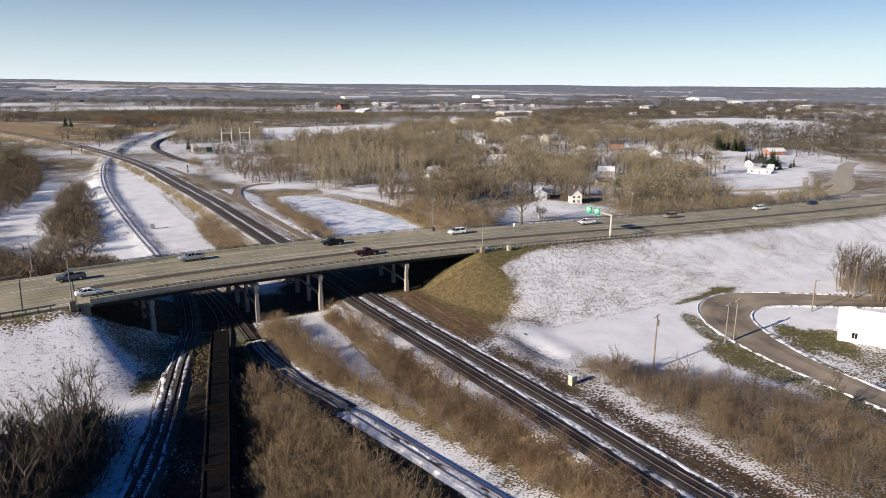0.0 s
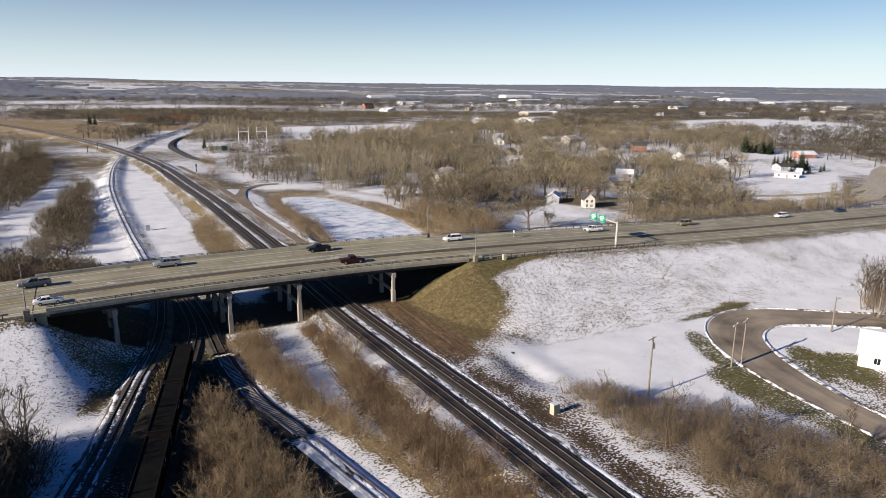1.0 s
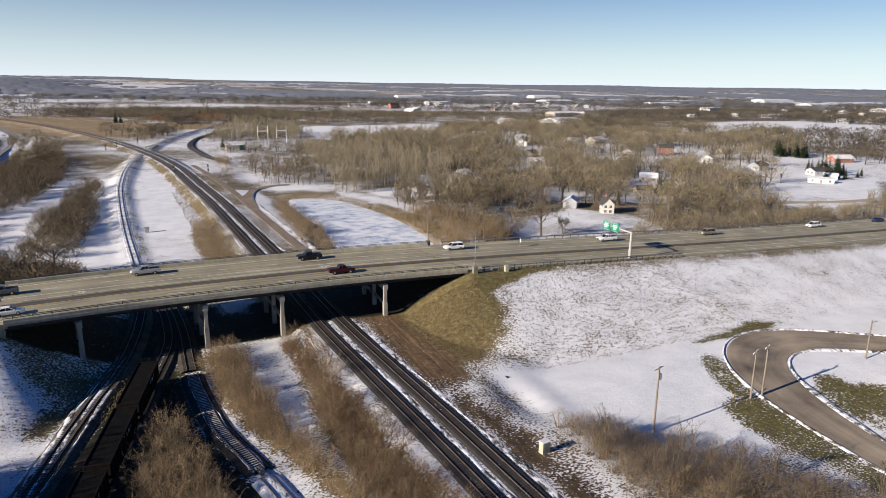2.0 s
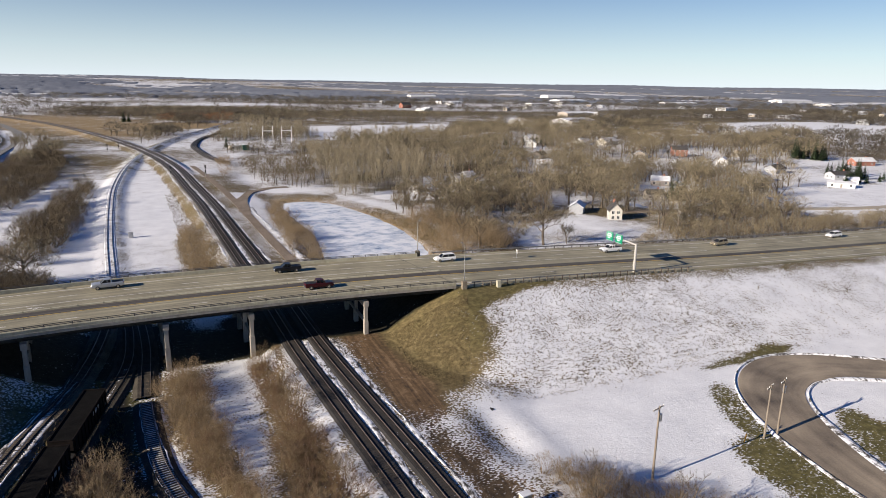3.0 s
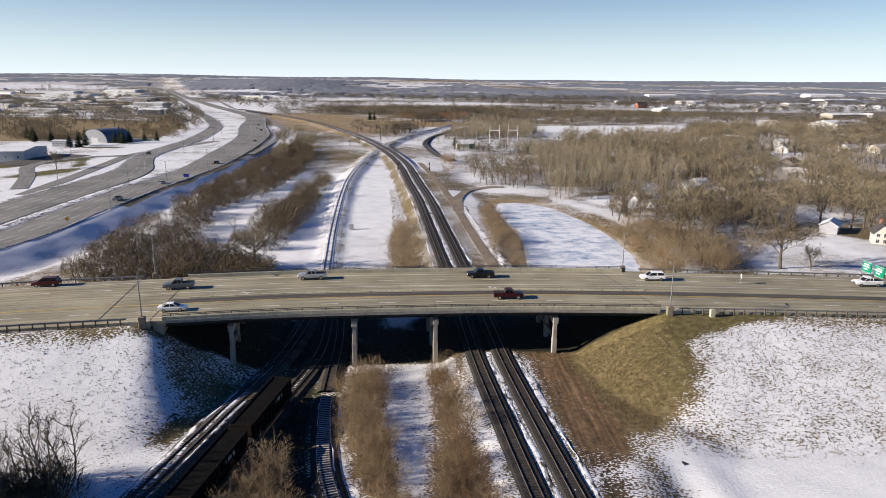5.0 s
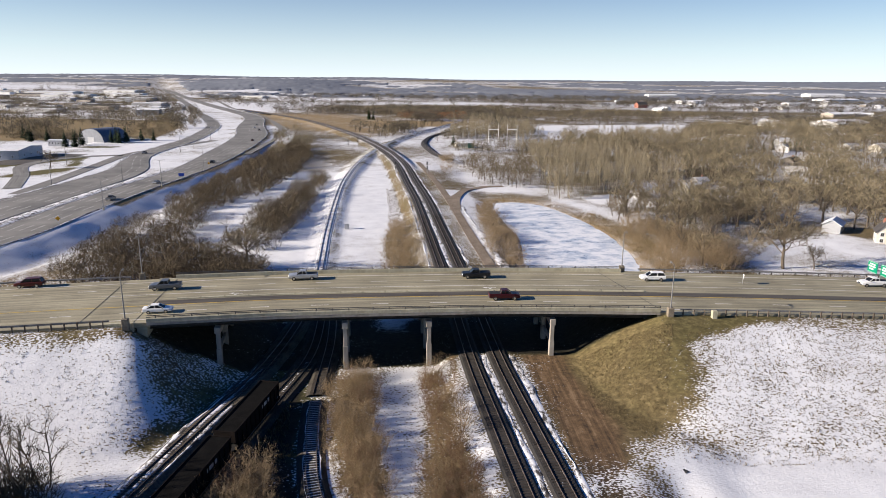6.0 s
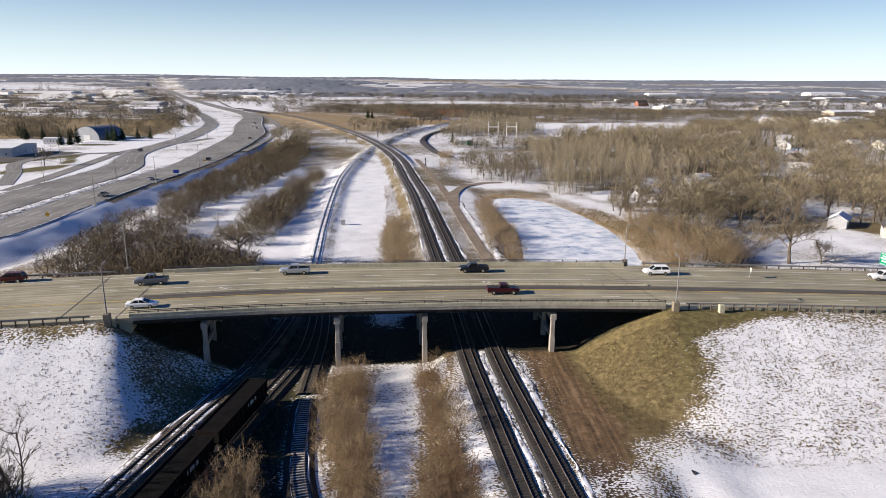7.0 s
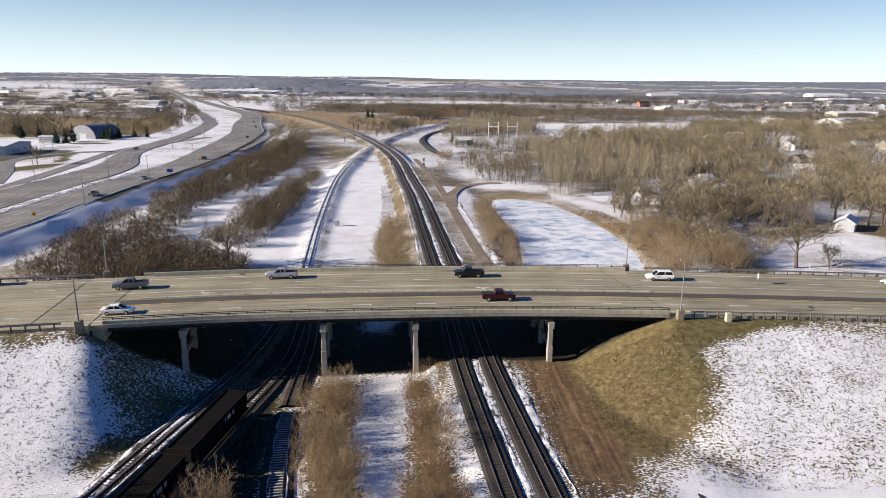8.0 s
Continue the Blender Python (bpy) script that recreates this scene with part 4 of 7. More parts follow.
    # expansion joints, slightly skewed
    for (xa, oa), (xb, ob_) in (((41.6, -12.4), (36.4, 12.4)), ((-48.6, -12.6), (-50.2, 12.6)), ((-57.2, -12.0), (-59.6, 12.4))):
        V = []
        for k in range(13):
            u = k / 12
            x, o = xa + (xb - xa) * u, oa + (ob_ - oa) * u
            for dx in (-0.06, 0.06):
                V.append((x + dx, float(road_c(x)) + o, float(road_z(x)) + 0.02))
        part("expansion_joint", (V, [(2 * k, 2 * k + 1, 2 * k + 3, 2 * k + 2) for k in range(12)]), M_BLACK, bridge)


build_bridge()


def stripe(name, x0, x1, off, w, mat, dash=None, label="painted lane line"):
    """Lane paint along the road, whole or in dashes; one object, laid just above the paving."""
    V, F = [], []
    runs = [(x0, x1)] if not dash else [(a, min(a + dash[0], x1)) for a in np.arange(x0, x1, dash[0] + dash[1])]
    for a, b in runs:
        P, Z = road_line(a, b, min(2.0, (b - a) / 2))
        v, f = sweep(P, [(off + w / 2, 0.012), (off - w / 2, 0.012)], Z)
        F += [tuple(i + len(V) for i in q) for q in f]
        V += [tuple(q) for q in v]
    thing(name, mesh_data(name, V, F, mat), label, "road marking", kind="structure")


stripe("road_marking_edge", -300, 440, 10.6, 0.22, M_PAINT_W, label="worn white edge line on road")
stripe("road_marking_lane", -300, 440, 6.4, 0.20, M_PAINT_W, (3.2, 7.5), "worn white lane dashes on road")
stripe("road_marking_turn", -60, 120, 2.6, 0.18, M_PAINT_W, label="worn white turn lane line")
stripe("road_marking_mid", -300, 440, -3.9, 0.22, M_PAINT_Y, label="faded yellow line by the divider")
stripe("road_marking_near", -300, 440, -7.6, 0.20, M_PAINT_W, (3.2, 7.5), "worn white lane dashes on road")
stripe("road_marking_shoulder", -300, 440, -11.2, 0.22, M_PAINT_W, label="worn white shoulder line")


def strip_on_road(name, x0, x1, o0, o1, mat, label):
    P, Z = road_line(x0, x1, 2.0)
    prof = [(o1, 0.008), ((o0 + o1) / 2, 0.008), (o0, 0.008)]
    V, F = sweep(P, prof, Z)
    me = mesh_data(name, V, F, mat)
    lane_attr(me, P, [p[0] for p in prof])
    thing(name, me, label, "road", kind="structure")


strip_on_road("road_patch_dark", -49, 440, -4.1, -1.3, M_ASPHALT, "dark asphalt strip beside the divider")


def turn_arrow(x, off):
    z = float(road_z(x)) + 0.014
    c = float(road_c(x)) + off
    V = [(x + 1.2, c - 0.1, z), (x + 1.2, c + 0.1, z), (x - 0.6, c + 0.1, z), (x - 0.6, c - 0.1, z), (x - 0.6, c - 0.45, z), (x - 1.5, c, z), (x - 0.6, c + 0.45, z), (x + 0.5, c - 0.1, z), (x + 0.2, c - 0.7, z), (x - 0.4, c - 1.1, z), (x - 0.2, c - 0.5, z)]
    thing("road_marking_arrow", mesh_data("arrow", V, [(0, 1, 2, 3), (4, 3, 2, 6, 5), (7, 10, 9, 8)], M_PAINT_W), "white turn arrow painted on road", "road marking", "turn arrows", "structure")


for ax, ao in ((-36, 1.1), (12, 1.0)):
    turn_arrow(ax, ao)


# ---- railway ----
def track(name, ctrl, z, y0, y1, bed_mat, tie_mode, label, half=1.75, tie_mat=None):
    P = curve_points(ctrl, 2.0)
    P = P[(P[:, 1] >= y0) & (P[:, 1] <= y1)]
    Z = z(P[:, 1]) if callable(z) else np.full(len(P), float(z))
    tr = thing(name, None, label, "railway track", "railway tracks")
    part("ballast_bed", sweep(P, [(half + 1.15, -0.75), (half, -0.06), (0.9, -0.035), (-0.9, -0.035), (-half, -0.06), (-half - 1.15, -0.75)], Z), bed_mat, tr)
    for s in (-0.72, 0.72):
        part("rail", sweep(P, [(s - 0.07, -0.02), (s - 0.035, 0.03), (s - 0.035, 0.13), (s + 0.035, 0.13), (s + 0.035, 0.03), (s + 0.07, -0.02)][::-1], Z, True), M_RAIL, tr)
    # ties
    L = np.concatenate([[0], np.cumsum(np.linalg.norm(np.diff(P[:, :2], axis=0), axis=1))])
    near = P[:, 1] < 130
    first = float(np.interp(-135, P[:, 1], np.concatenate([[0], np.cumsum(np.linalg.norm(np.diff(P[:, :2], axis=0), axis=1))])))
    end = L[near][-1] if near.any() else 0
    S = np.arange(first + 0.3, end, 0.58)
    X, Y, ZZ = np.interp(S, L, P[:, 0]), np.interp(S, L, P[:, 1]), np.interp(S, L, Z)
    D = np.gradient(np.stack([X, Y], 1), axis=0) if len(S) > 2 else np.zeros((0, 2))
    tie = Geo().box((0, 0, -0.08), (1.9, 0.17, 0.17) if tie_mat else (2.55, 0.235, 0.17), bevel=0.02)
    me = mesh_data("tie", *tie.out(), tie_mat or M_TIE)
    rng = np.random.default_rng(len(name) + int(abs(y0)))
    if tie_mode == "parts":
        for i in range(len(S)):
            if Y[i] < -112 or Y[i] > 12:
                continue
            a = math.degrees(math.atan2(D[i, 1], D[i, 0])) - 90 + rng.normal(0, 1.2)
            part("tie", me, None, tr, m=pose(X[i] + rng.normal(0, 0.03), Y[i], ZZ[i] - 0.005 + rng.normal(0, 0.012), 0, 0, a))
    elif len(S) and tie_mode == "joined":
        TV, TF = Geo().box((0, 0, -0.08), (2.55, 0.235, 0.17)).out()
        TV = np.array(TV)
        a = np.arctan2(D[:, 1], D[:, 0]) - math.pi / 2
        V = np.zeros((len(S), len(TV), 3))
        V[:, :, 0] = X[:, None] + TV[None, :, 0] * np.cos(a)[:, None] - TV[None, :, 1] * np.sin(a)[:, None]
        V[:, :, 1] = Y[:, None] + TV[None, :, 0] * np.sin(a)[:, None] + TV[None, :, 1] * np.cos(a)[:, None]
        V[:, :, 2] = ZZ[:, None] + TV[None, :, 2] + rng.normal(0, 0.012, len(S))[:, None]
        F = [tuple(j + i * len(TV) for j in f) for i in range(len(S)) for f in TF]
        tagged(part("tie_bed", (V.reshape(-1, 3), F), M_TIE, tr, "row of dark wooden ties"), kind="stuff")
    return P, Z


PAIR_B = [(x + 5.0, y) for x, y in PAIR[:15]] + [(-23.5, 362), (-39.6, 432), (-67.6, 532), (-134.5, 726), (-210.5, 892), (-326, 1102)]
track("railway_track", PAIR, 2.0, -328, 1090, M_BALLAST, "joined", "main line track on dark ballast with snow along it", 1.5)
track("railway_track", PAIR_B, 2.0, -328, 1090, M_BALLAST, "joined", "main line track on dark ballast beside a dirt road", 1.5)
track("railway_track", TRACK_W, west_z, -328, 34, M_WEEDY, "joined", "curving track on weedy ballast with snow between the rails")
track("railway_track", TRACK_W, west_z, 33, 800, M_BALLAST4, "plain", "curving track nearly buried in snow, dark rails showing", 1.4)
track("railway_track", TRACK_M, 0.3, -328, 48, M_BALLAST2, "joined", "siding track with a standing train")
track("railway_track", TRACK_E, 0.32, -14, 44, M_BALLAST2, "parts", "thin siding track on weedy ground running under the bridge", 1.3)
track("railway_track", TRACK_E, 0.32, -50, -13, M_BALLAST2, "parts", "thin siding track with frosted ties on dark ground", 1.3, M_TIE_FROST)
track("railway_track", TRACK_E, 0.32, -328, -49, M_BALLAST5, "plain", "thin siding track nearly buried in snow beside brush", 1.3)
track("railway_track", WYE, 1.0, 318, 700, M_BALLAST, "joined", "curved connecting track on dark ballast")


def snow_ribbon(line, off, w, y0, y1, z, name="snow_bank", h=0.10, seed=1, gaps=0.25):
    """Uneven strips of snow along a line, broken where it has melted."""
    P = curve_points(line, 1.2)
    P = P[(P[:, 1] >= y0) & (P[:, 1] <= y1)]
    N = normals_2d(P)
    rng = np.random.default_rng(seed)
    k = np.convolve(rng.normal(0, 1, len(P) + 8), np.ones(9) / 3, "valid")
    ww = w * np.clip(0.75 + 0.35 * k - gaps * 0.6, 0.0, 1.6) + 0.02
    C = P[:, :2] + N * (off + np.convolve(rng.normal(0, 0.12, len(P) + 4), np.ones(5) / 2.2, "valid"))[:, None]
    zz = z(P[:, 1]) if callable(z) else np.full(len(P), float(z))
    V, F = sweep(C, [(0.5, -0.06), (0.34, h * 0.7), (0.0, h), (-0.34, h * 0.7), (-0.5, -0.06)], zz, width=ww)
    thing(name, mesh_data(name, V, F, M_SNOW_P, True), "broken strip of old snow along the track", "snow", "snow strips", "structure")


snow_ribbon(PAIR, -2.5, 1.3, -138, 0, 1.745, seed=2, h=0.025, gaps=0.0)
snow_ribbon(PAIR, -2.5, 1.3, 28, 640, 1.745, seed=22, h=0.025, gaps=-0.1)
snow_ribbon(PAIR, 2.9, 1.0, 28, 400, 1.70, seed=3, h=0.08, gaps=0.4)
snow_ribbon(PAIR_B, -2.6, 1.35, -138, 0, 1.745, seed=4, h=0.025, gaps=0.0)
snow_ribbon(PAIR_B, -2.6, 1.25, 30, 420, 1.745, seed=24, h=0.025, gaps=0.05)
snow_ribbon(TRACK_W, 0.0, 0.95, -120, -2, 0.30, seed=7, h=0.06, gaps=-0.1)
snow_ribbon(TRACK_W, 1.4, 0.75, -120, 0, 0.28, seed=8, h=0.06, gaps=-0.2)
snow_ribbon(TRACK_W, 2.4, 0.6, -120, -6, -0.05, seed=18, h=0.1, gaps=0.0)
snow_ribbon(TRACK_W, -1.4, 0.6, -120, -14, 0.27, seed=15, h=0.06, gaps=0.0)
snow_ribbon(TRACK_E, 0.95, 0.22, -49, -14, 0.27, seed=27, h=0.04, gaps=-0.4)
snow_ribbon(TRACK_E, -0.95, 0.22, -49, -14, 0.27, seed=28, h=0.04, gaps=-0.4)
snow_ribbon(TRACK_E, 0.0, 1.2, -125, -48, 0.315, seed=16, h=0.05, gaps=-0.1)
snow_ribbon(TRACK_M, 0.0, 0.9, -14, 1, 0.22, seed=12, h=0.06, gaps=0.1)
snow_ribbon(ACCESS, -3.6, 2.2, 40, 150, lambda y: land(access_x(y) + 3.6, y), seed=13, h=0.06, gaps=0.15)

# dirt road beside the main line
_P = curve_points(ACCESS, 2.0)
_P = _P[_P[:, 1] > 26]
paving("dirt_road", _P, [1.5, 0, -1.5], land(_P[:, 0], _P[:, 1]) + 0.10, M_DIRT, 0.4, label="brown dirt service road beside the main line")
_P = curve_points([(11.5, 140), (13, 170), (19, 196), (29.3, 208), (38, 210)], 2.0)
paving("dirt_road", _P, [2.2, 0, -2.2], land(_P[:, 0], _P[:, 1]) + 0.12, M_DIRT, 0.4, label="brown dirt spur road bending away")

# pond
_c = curve_points(POND + POND[:1], 3.0)[:-1]
thing("pond_ice", mesh_data("pond_ice", [(p[0], p[1], -0.12) for p in _c], [tuple(range(len(_c)))], M_ICE), "frozen pond, blue-grey ice with blown snow", "pond", kind="structure")

# ---- left highway ----
HP = curve_points(HWY, 8.0)
HZ = hwy_z(HP[:, 1]) + 2.5 * smooth(1500, 2300, HP[:, 1])
HAW = np.interp(HP[:, 1], [230, 340, 560, 900, 4000], [17, 23.5, 28, 21, 17])
paving("highway_lanes_a", HP, [0.0, 0.25, 0.5, 0.75, 1.0], HZ, M_HIGHWAY, 0.5, width=HAW, label="salted grey divided highway, one carriageway")
HB = curve_points(HWY_B, 8.0)
HBZ = hwy_z(HB[:, 1]) + 2.5 * smooth(1500, 2300, HB[:, 1])
HBW = np.interp(HB[:, 1], [60, 90, 225, 315, 4000], [19, 24, 24, 13.5, 13.5])
paving("highway_lanes_b", HB, [0.0, 0.33, 0.66, 1.0], HBZ, M_HIGHWAY, 0.5, width=HBW, label="salted grey divided highway, other carriageway")
# narrow crusted median, up to where the carriageways part
_P = HP[HP[:, 1] < 262]
thing("highway_median", mesh_data("highway_median", *sweep(_P, [(23.4, -0.3), (22.4, 0.05), (20.0, 0.13), (18.0, 0.07), (16.9, -0.3)], hwy_z(_P[:, 1])), M_SNOW_P, True), "narrow snowy median of the highway", "median", kind="structure")


def plough_line(P, off, w, seed, y0, y1):
    """A thin uneven line of ploughed snow along the highway."""
    rg = np.random.default_rng(seed)
    P = P[(P[:, 1] > y0) & (P[:, 1] < y1)]
    C = P + normals_2d(P) * (off if hasattr(off, "__len__") else np.full(len(P), off))[:, None]
    ww = w * np.clip(0.8 + 0.5 * rg.normal(0, 1, len(P)), 0.15, 2.0)
    thing("snow_line", mesh_data("snow_line", *sweep(C, [(1, -0.05), (0.5, 0.07), (-0.5, 0.07), (-1, -0.05)], hwy_z(P[:, 1]), width=ww), M_SNOW_P), "thin ploughed snow line along the highway", "snow", "snow strips", "structure")


plough_line(HP, -0.5, 0.35, 1, -60, 3000)
plough_line(HP, HAW[(HP[:, 1] > 262) & (HP[:, 1] < 2000)] + 0.1, 0.5, 2, 262, 2000)
plough_line(HB, -0.4, 0.6, 3, 320, 2000)
plough_line(HB, HBW[(HB[:, 1] > 60) & (HB[:, 1] < 1600)] + 0.6, 1.1, 4, 60, 1600)


def lane_dashes(P, Z, off, a0, a1):
    V, F = [], []
    for a in range(a0, min(a1, len(P) - 2), 2):
        v, f = sweep(P[a:a + 2], [(off + 0.1, 0.012), (off - 0.1, 0.012)], Z[a:a + 2])
        F += [tuple(i + len(V) for i in q) for q in f]
        V += [tuple(q) for q in v]
    thing("road_marking_highway", mesh_data("road_marking_highway", V, F, M_PAINT_W), "white lane dashes on the highway", "road marking", "highway lane lines", "structure")


for _o in (4.2, 7.9, 11.6, 15.2):
    lane_dashes(HP, HZ, _o, 6, 90)
for _o in (4.6, 8.6):
    lane_dashes(HB, HBZ, _o, 6, 90)
for _o in (13.0, 17.0, 21.5):
    lane_dashes(HB, HBZ, _o, 6, 34)

# ---- turning loop ----
LP = curve_points(LOOP, 1.6)
_w = np.interp(LP[:, 1], [a for a, b in LOOP_W], [b for a, b in LOOP_W])
_w = np.where(LP[:, 0] > 95, np.interp(LP[:, 0], [95, 110, 170], [5.4, 4.6, 3.6]), _w)
LZ = land(LP[:, 0], LP[:, 1]) + 0.10
LZ = np.convolve(np.pad(LZ, 6, mode="edge"), np.ones(13) / 13, "valid")
paving("loop_road", LP, [1.0, 0.5, 0, -0.5, -1.0], LZ, M_LOT, 0.5, width=_w, label="brown wet asphalt turning loop with snowy edges")
for _s, _k in ((1, 21), (-1, 22)):
    rng_ = np.random.default_rng(_k)
    _C = LP[:, :2] + normals_2d(LP) * (_s * (_w + 0.55))[:, None]
    _ww = np.clip(0.55 + 0.32 * np.convolve(rng_.normal(0, 1, len(LP) + 6), np.ones(7) / 3, "valid"), 0.12, 1.3)
    thing("snow_bank", mesh_data("snow_bank", *sweep(_C, [(0.8, -0.2), (0.4, 0.12), (0.0, 0.2), (-0.4, 0.12), (-0.8, -0.2)], LZ, width=_ww), M_SNOW_P, True), "ploughed snow bank along the turning loop", "snow", "snow strips", "structure")


# ---- trees and brush ----
def unit(v):
    return v / (np.linalg.norm(v) + 1e-9)


def grow(seed, style, h):
    """One bare tree: limbs as tapered tubes, twigs as slivers. Returns ((V, F) of the wood, (V, F) of the twigs)."""
    rng = np.random.default_rng(seed)
    g = Geo()
    TV = []

    def sliver(p, d, L, w):
        s = unit(np.cross(d, rng.normal(0, 1, 3))) * w / 2
        TV.extend((p - s, p + s, p + d * L))

    def limb(p, d, L, r, lvl, spec):
        n = 3 if lvl < 2 else 2
        pts, cur, dd = [p], p, d
        for _ in range(n):
            dd = unit(dd + rng.normal(0, spec["wob"], 3) + np.array([0, 0, spec["up"]]))
            cur = cur + dd * L / n
            pts.append(cur)
        rad = [r * (1 - 0.62 * k / n) for k in range(n + 1)]
        if lvl >= 2:
            g.tube([tuple(pts[0]), tuple(pts[-1])], [rad[0], rad[-1]], 3, cap=False)
        else:
            g.tube([tuple(q) for q in pts], rad, 6 if lvl == 0 else 4, cap=False)
        if lvl == spec["levels"]:
            for _ in range(spec["twigs"]):
                k = rng.uniform(0.15, 1.0) * n
                i = min(int(k), n - 1)
                q = pts[i] + (pts[i + 1] - pts[i]) * (k - i)
                e = unit(dd * 0.9 + rng.normal(0, 0.55, 3) + np.array([0, 0, spec["twig_up"]]))
                sliver(q, e, rng.uniform(0.6, 1.25) * spec["tl"], spec["tw"])
            return
        m = spec["kids"][lvl]
        for j in range(m):
            k = (spec["from"] + (1 - spec["from"]) * (j + rng.uniform(0.2, 1)) / m) * n if lvl == 0 else rng.uniform(0.35, 1.0) * n
            i = min(int(k), n - 1)
            q = pts[i] + (pts[i + 1] - pts[i]) * (k - i)
            a = j * 2.4 + rng.uniform(0, 1)
            out = np.array([math.cos(a), math.sin(a), 0])
            if lvl > 0:
                out = unit(rng.normal(0, 1, 3))
            e = unit(dd * spec["along"] + out * spec["spread"] * rng.uniform(0.6, 1.25) + np.array([0, 0, spec["lift"]]))
            limb(q, e, L * spec["ratio"][lvl] * rng.uniform(0.75, 1.15) * (1.15 - 0.35 * k / n if style == "poplar" else 1), max(r * 0.52 * (1 - 0.3 * k / n), 0.012), lvl + 1, spec)

    if style == "oak":
        spec = dict(wob=0.16, up=0.08, levels=3, twigs=15, twig_up=0.12, tl=0.10 * h, tw=0.045, kids=(8, 5, 4), along=0.45, spread=0.95, lift=0.18, ratio=(0.78, 0.55, 0.5), **{"from": 0.42})
        limb(np.array([0, 0, -0.3]), np.array([0, 0, 1.0]), h * 0.58, h * 0.030, 0, spec)
    elif style == "poplar":
        spec = dict(wob=0.07, up=0.12, levels=2, twigs=15, twig_up=0.35, tl=0.085 * h, tw=0.035, kids=(20, 3), along=0.75, spread=0.62, lift=0.15, ratio=(0.27, 0.55), **{"from": 0.28})
        limb(np.array([0, 0, -0.3]), np.array([0, 0, 1.0]), h * 0.93, h * 0.015, 0, spec)
    elif style == "sapling":
        spec = dict(wob=0.12, up=0.10, levels=2, twigs=9, twig_up=0.25, tl=0.10 * h, tw=0.03, kids=(10, 3), along=0.7, spread=0.75, lift=0.2, ratio=(0.36, 0.5), **{"from": 0.3})
        for k in range(2):
            a = rng.uniform(0, 6.28)
            limb(np.array([0.3 * math.cos(a), 0.3 * math.sin(a), -0.2]), unit(np.array([0.18 * math.cos(a), 0.18 * math.sin(a), 1])), h * rng.uniform(0.75, 0.95), h * 0.014, 0, spec)
    elif style == "fine_shrub":
        g.tube([(0, 0, -0.2), (0, 0, 0.25)], [0.16, 0.10], 5)
        for k in range(17):
            a, tilt = k * 2.4 + rng.uniform(0, 0.8), rng.uniform(0.05, 0.85)
            d = unit(np.array([math.cos(a) * tilt, math.sin(a) * tilt, 1.0]))
            p = np.array([math.cos(a), math.sin(a), 0]) * rng.uniform(0.05, 0.7) + np.array([0, 0, -0.15])
            L = h * rng.uniform(0.6, 1.0) * (1.1 - 0.35 * tilt)
            sliver(p, d, L, 0.05)
            for _ in range(7):
                u = rng.uniform(0.22, 0.9)
                q = p + d * L * u
                e = unit(d + rng.normal(0, 0.62, 3) + np.array([0, 0, 0.1]))
                Lb = h * rng.uniform(0.22, 0.4) * (1.15 - 0.5 * u)
                sliver(q, e, Lb, 0.024)
                for _ in range(7):
                    sliver(q + e * Lb * rng.uniform(0.2, 1.0), unit(e + rng.normal(0, 0.75, 3) + np.array([0, 0, 0.15])), h * rng.uniform(0.09, 0.19), 0.017)
    elif style in ("shrub", "light_shrub"):
        n = 20 if style == "shrub" else 14
        for k in range(n):
            a, tilt = rng.uniform(0, 6.28), rng.uniform(0.05, 0.8)
            d = unit(np.array([math.cos(a) * tilt, math.sin(a) * tilt, 1.0]))
            p = np.array([math.cos(a) * 0.3, math.sin(a) * 0.3, -0.2]) * rng.uniform(0.2, 2.2) * np.array([1, 1, 0]) + np.array([0, 0, -0.15])
            L = h * rng.uniform(0.6, 0.95)
            if style == "shrub":
                g.tube([tuple(p), tuple(p + unit(d + np.array([0, 0, 0.1])) * L)], [0.035, 0.008], 3, cap=False)
            else:
                sliver(p, d, L, 0.09)
            for _ in range(26 if style == "light_shrub" else 52):
                q = p + d * L * rng.uniform(0.18, 0.95)
                e = unit(d + rng.normal(0, 0.38, 3) + np.array([0, 0, 0.25]))
                sliver(q, e, rng.uniform(0.2, 0.42) * h, 0.072 if style == "light_shrub" else 0.030)
    TV = np.array(TV)
    return g.out(), (TV, np.arange(len(TV)).reshape(-1, 3))


def bush_ball(seed, h, n, w, L):
    """A rounded leafless bush: stems, and twigs spread through a dome."""
    rng = np.random.default_rng(seed)
    g = Geo().tube([(0, 0, -0.2), (0, 0, 0.3)], [0.15, 0.08], 4)
    T = []

    def put(p, d, l, ww):
        s = unit(np.cross(d, rng.normal(0, 1, 3))) * ww / 2
        T.extend((p - s, p + s, p + d * l))
    for k in range(12):
        a, tl = k * 2.4, rng.uniform(0.1, 0.9)
        put(np.array([math.cos(a) * 0.3, math.sin(a) * 0.3, -0.1]), unit(np.array([math.cos(a) * tl, math.sin(a) * tl, 1.0])), h * 0.8, 0.09)
    for _ in range(n):
        a, u = rng.uniform(0, 6.28), rng.uniform(0, 1) ** 0.8
        el = math.asin(u)
        r = rng.uniform(0.4, 1.0) ** 0.5
        p = np.array([math.cos(a) * math.cos(el) * 0.52, math.sin(a) * math.cos(el) * 0.52, 0.12 + 0.68 * math.sin(el)]) * h * np.array([r, r, r])
        d = unit(np.array([math.cos(a) * 0.5, math.sin(a) * 0.5, 0.75]) + rng.normal(0, 0.6, 3))
        put(p, d, L * rng.uniform(0.6, 1.3), w)
    T = np.array(T)
    return g.out(), (T, np.arange(len(T)).reshape(-1, 3))


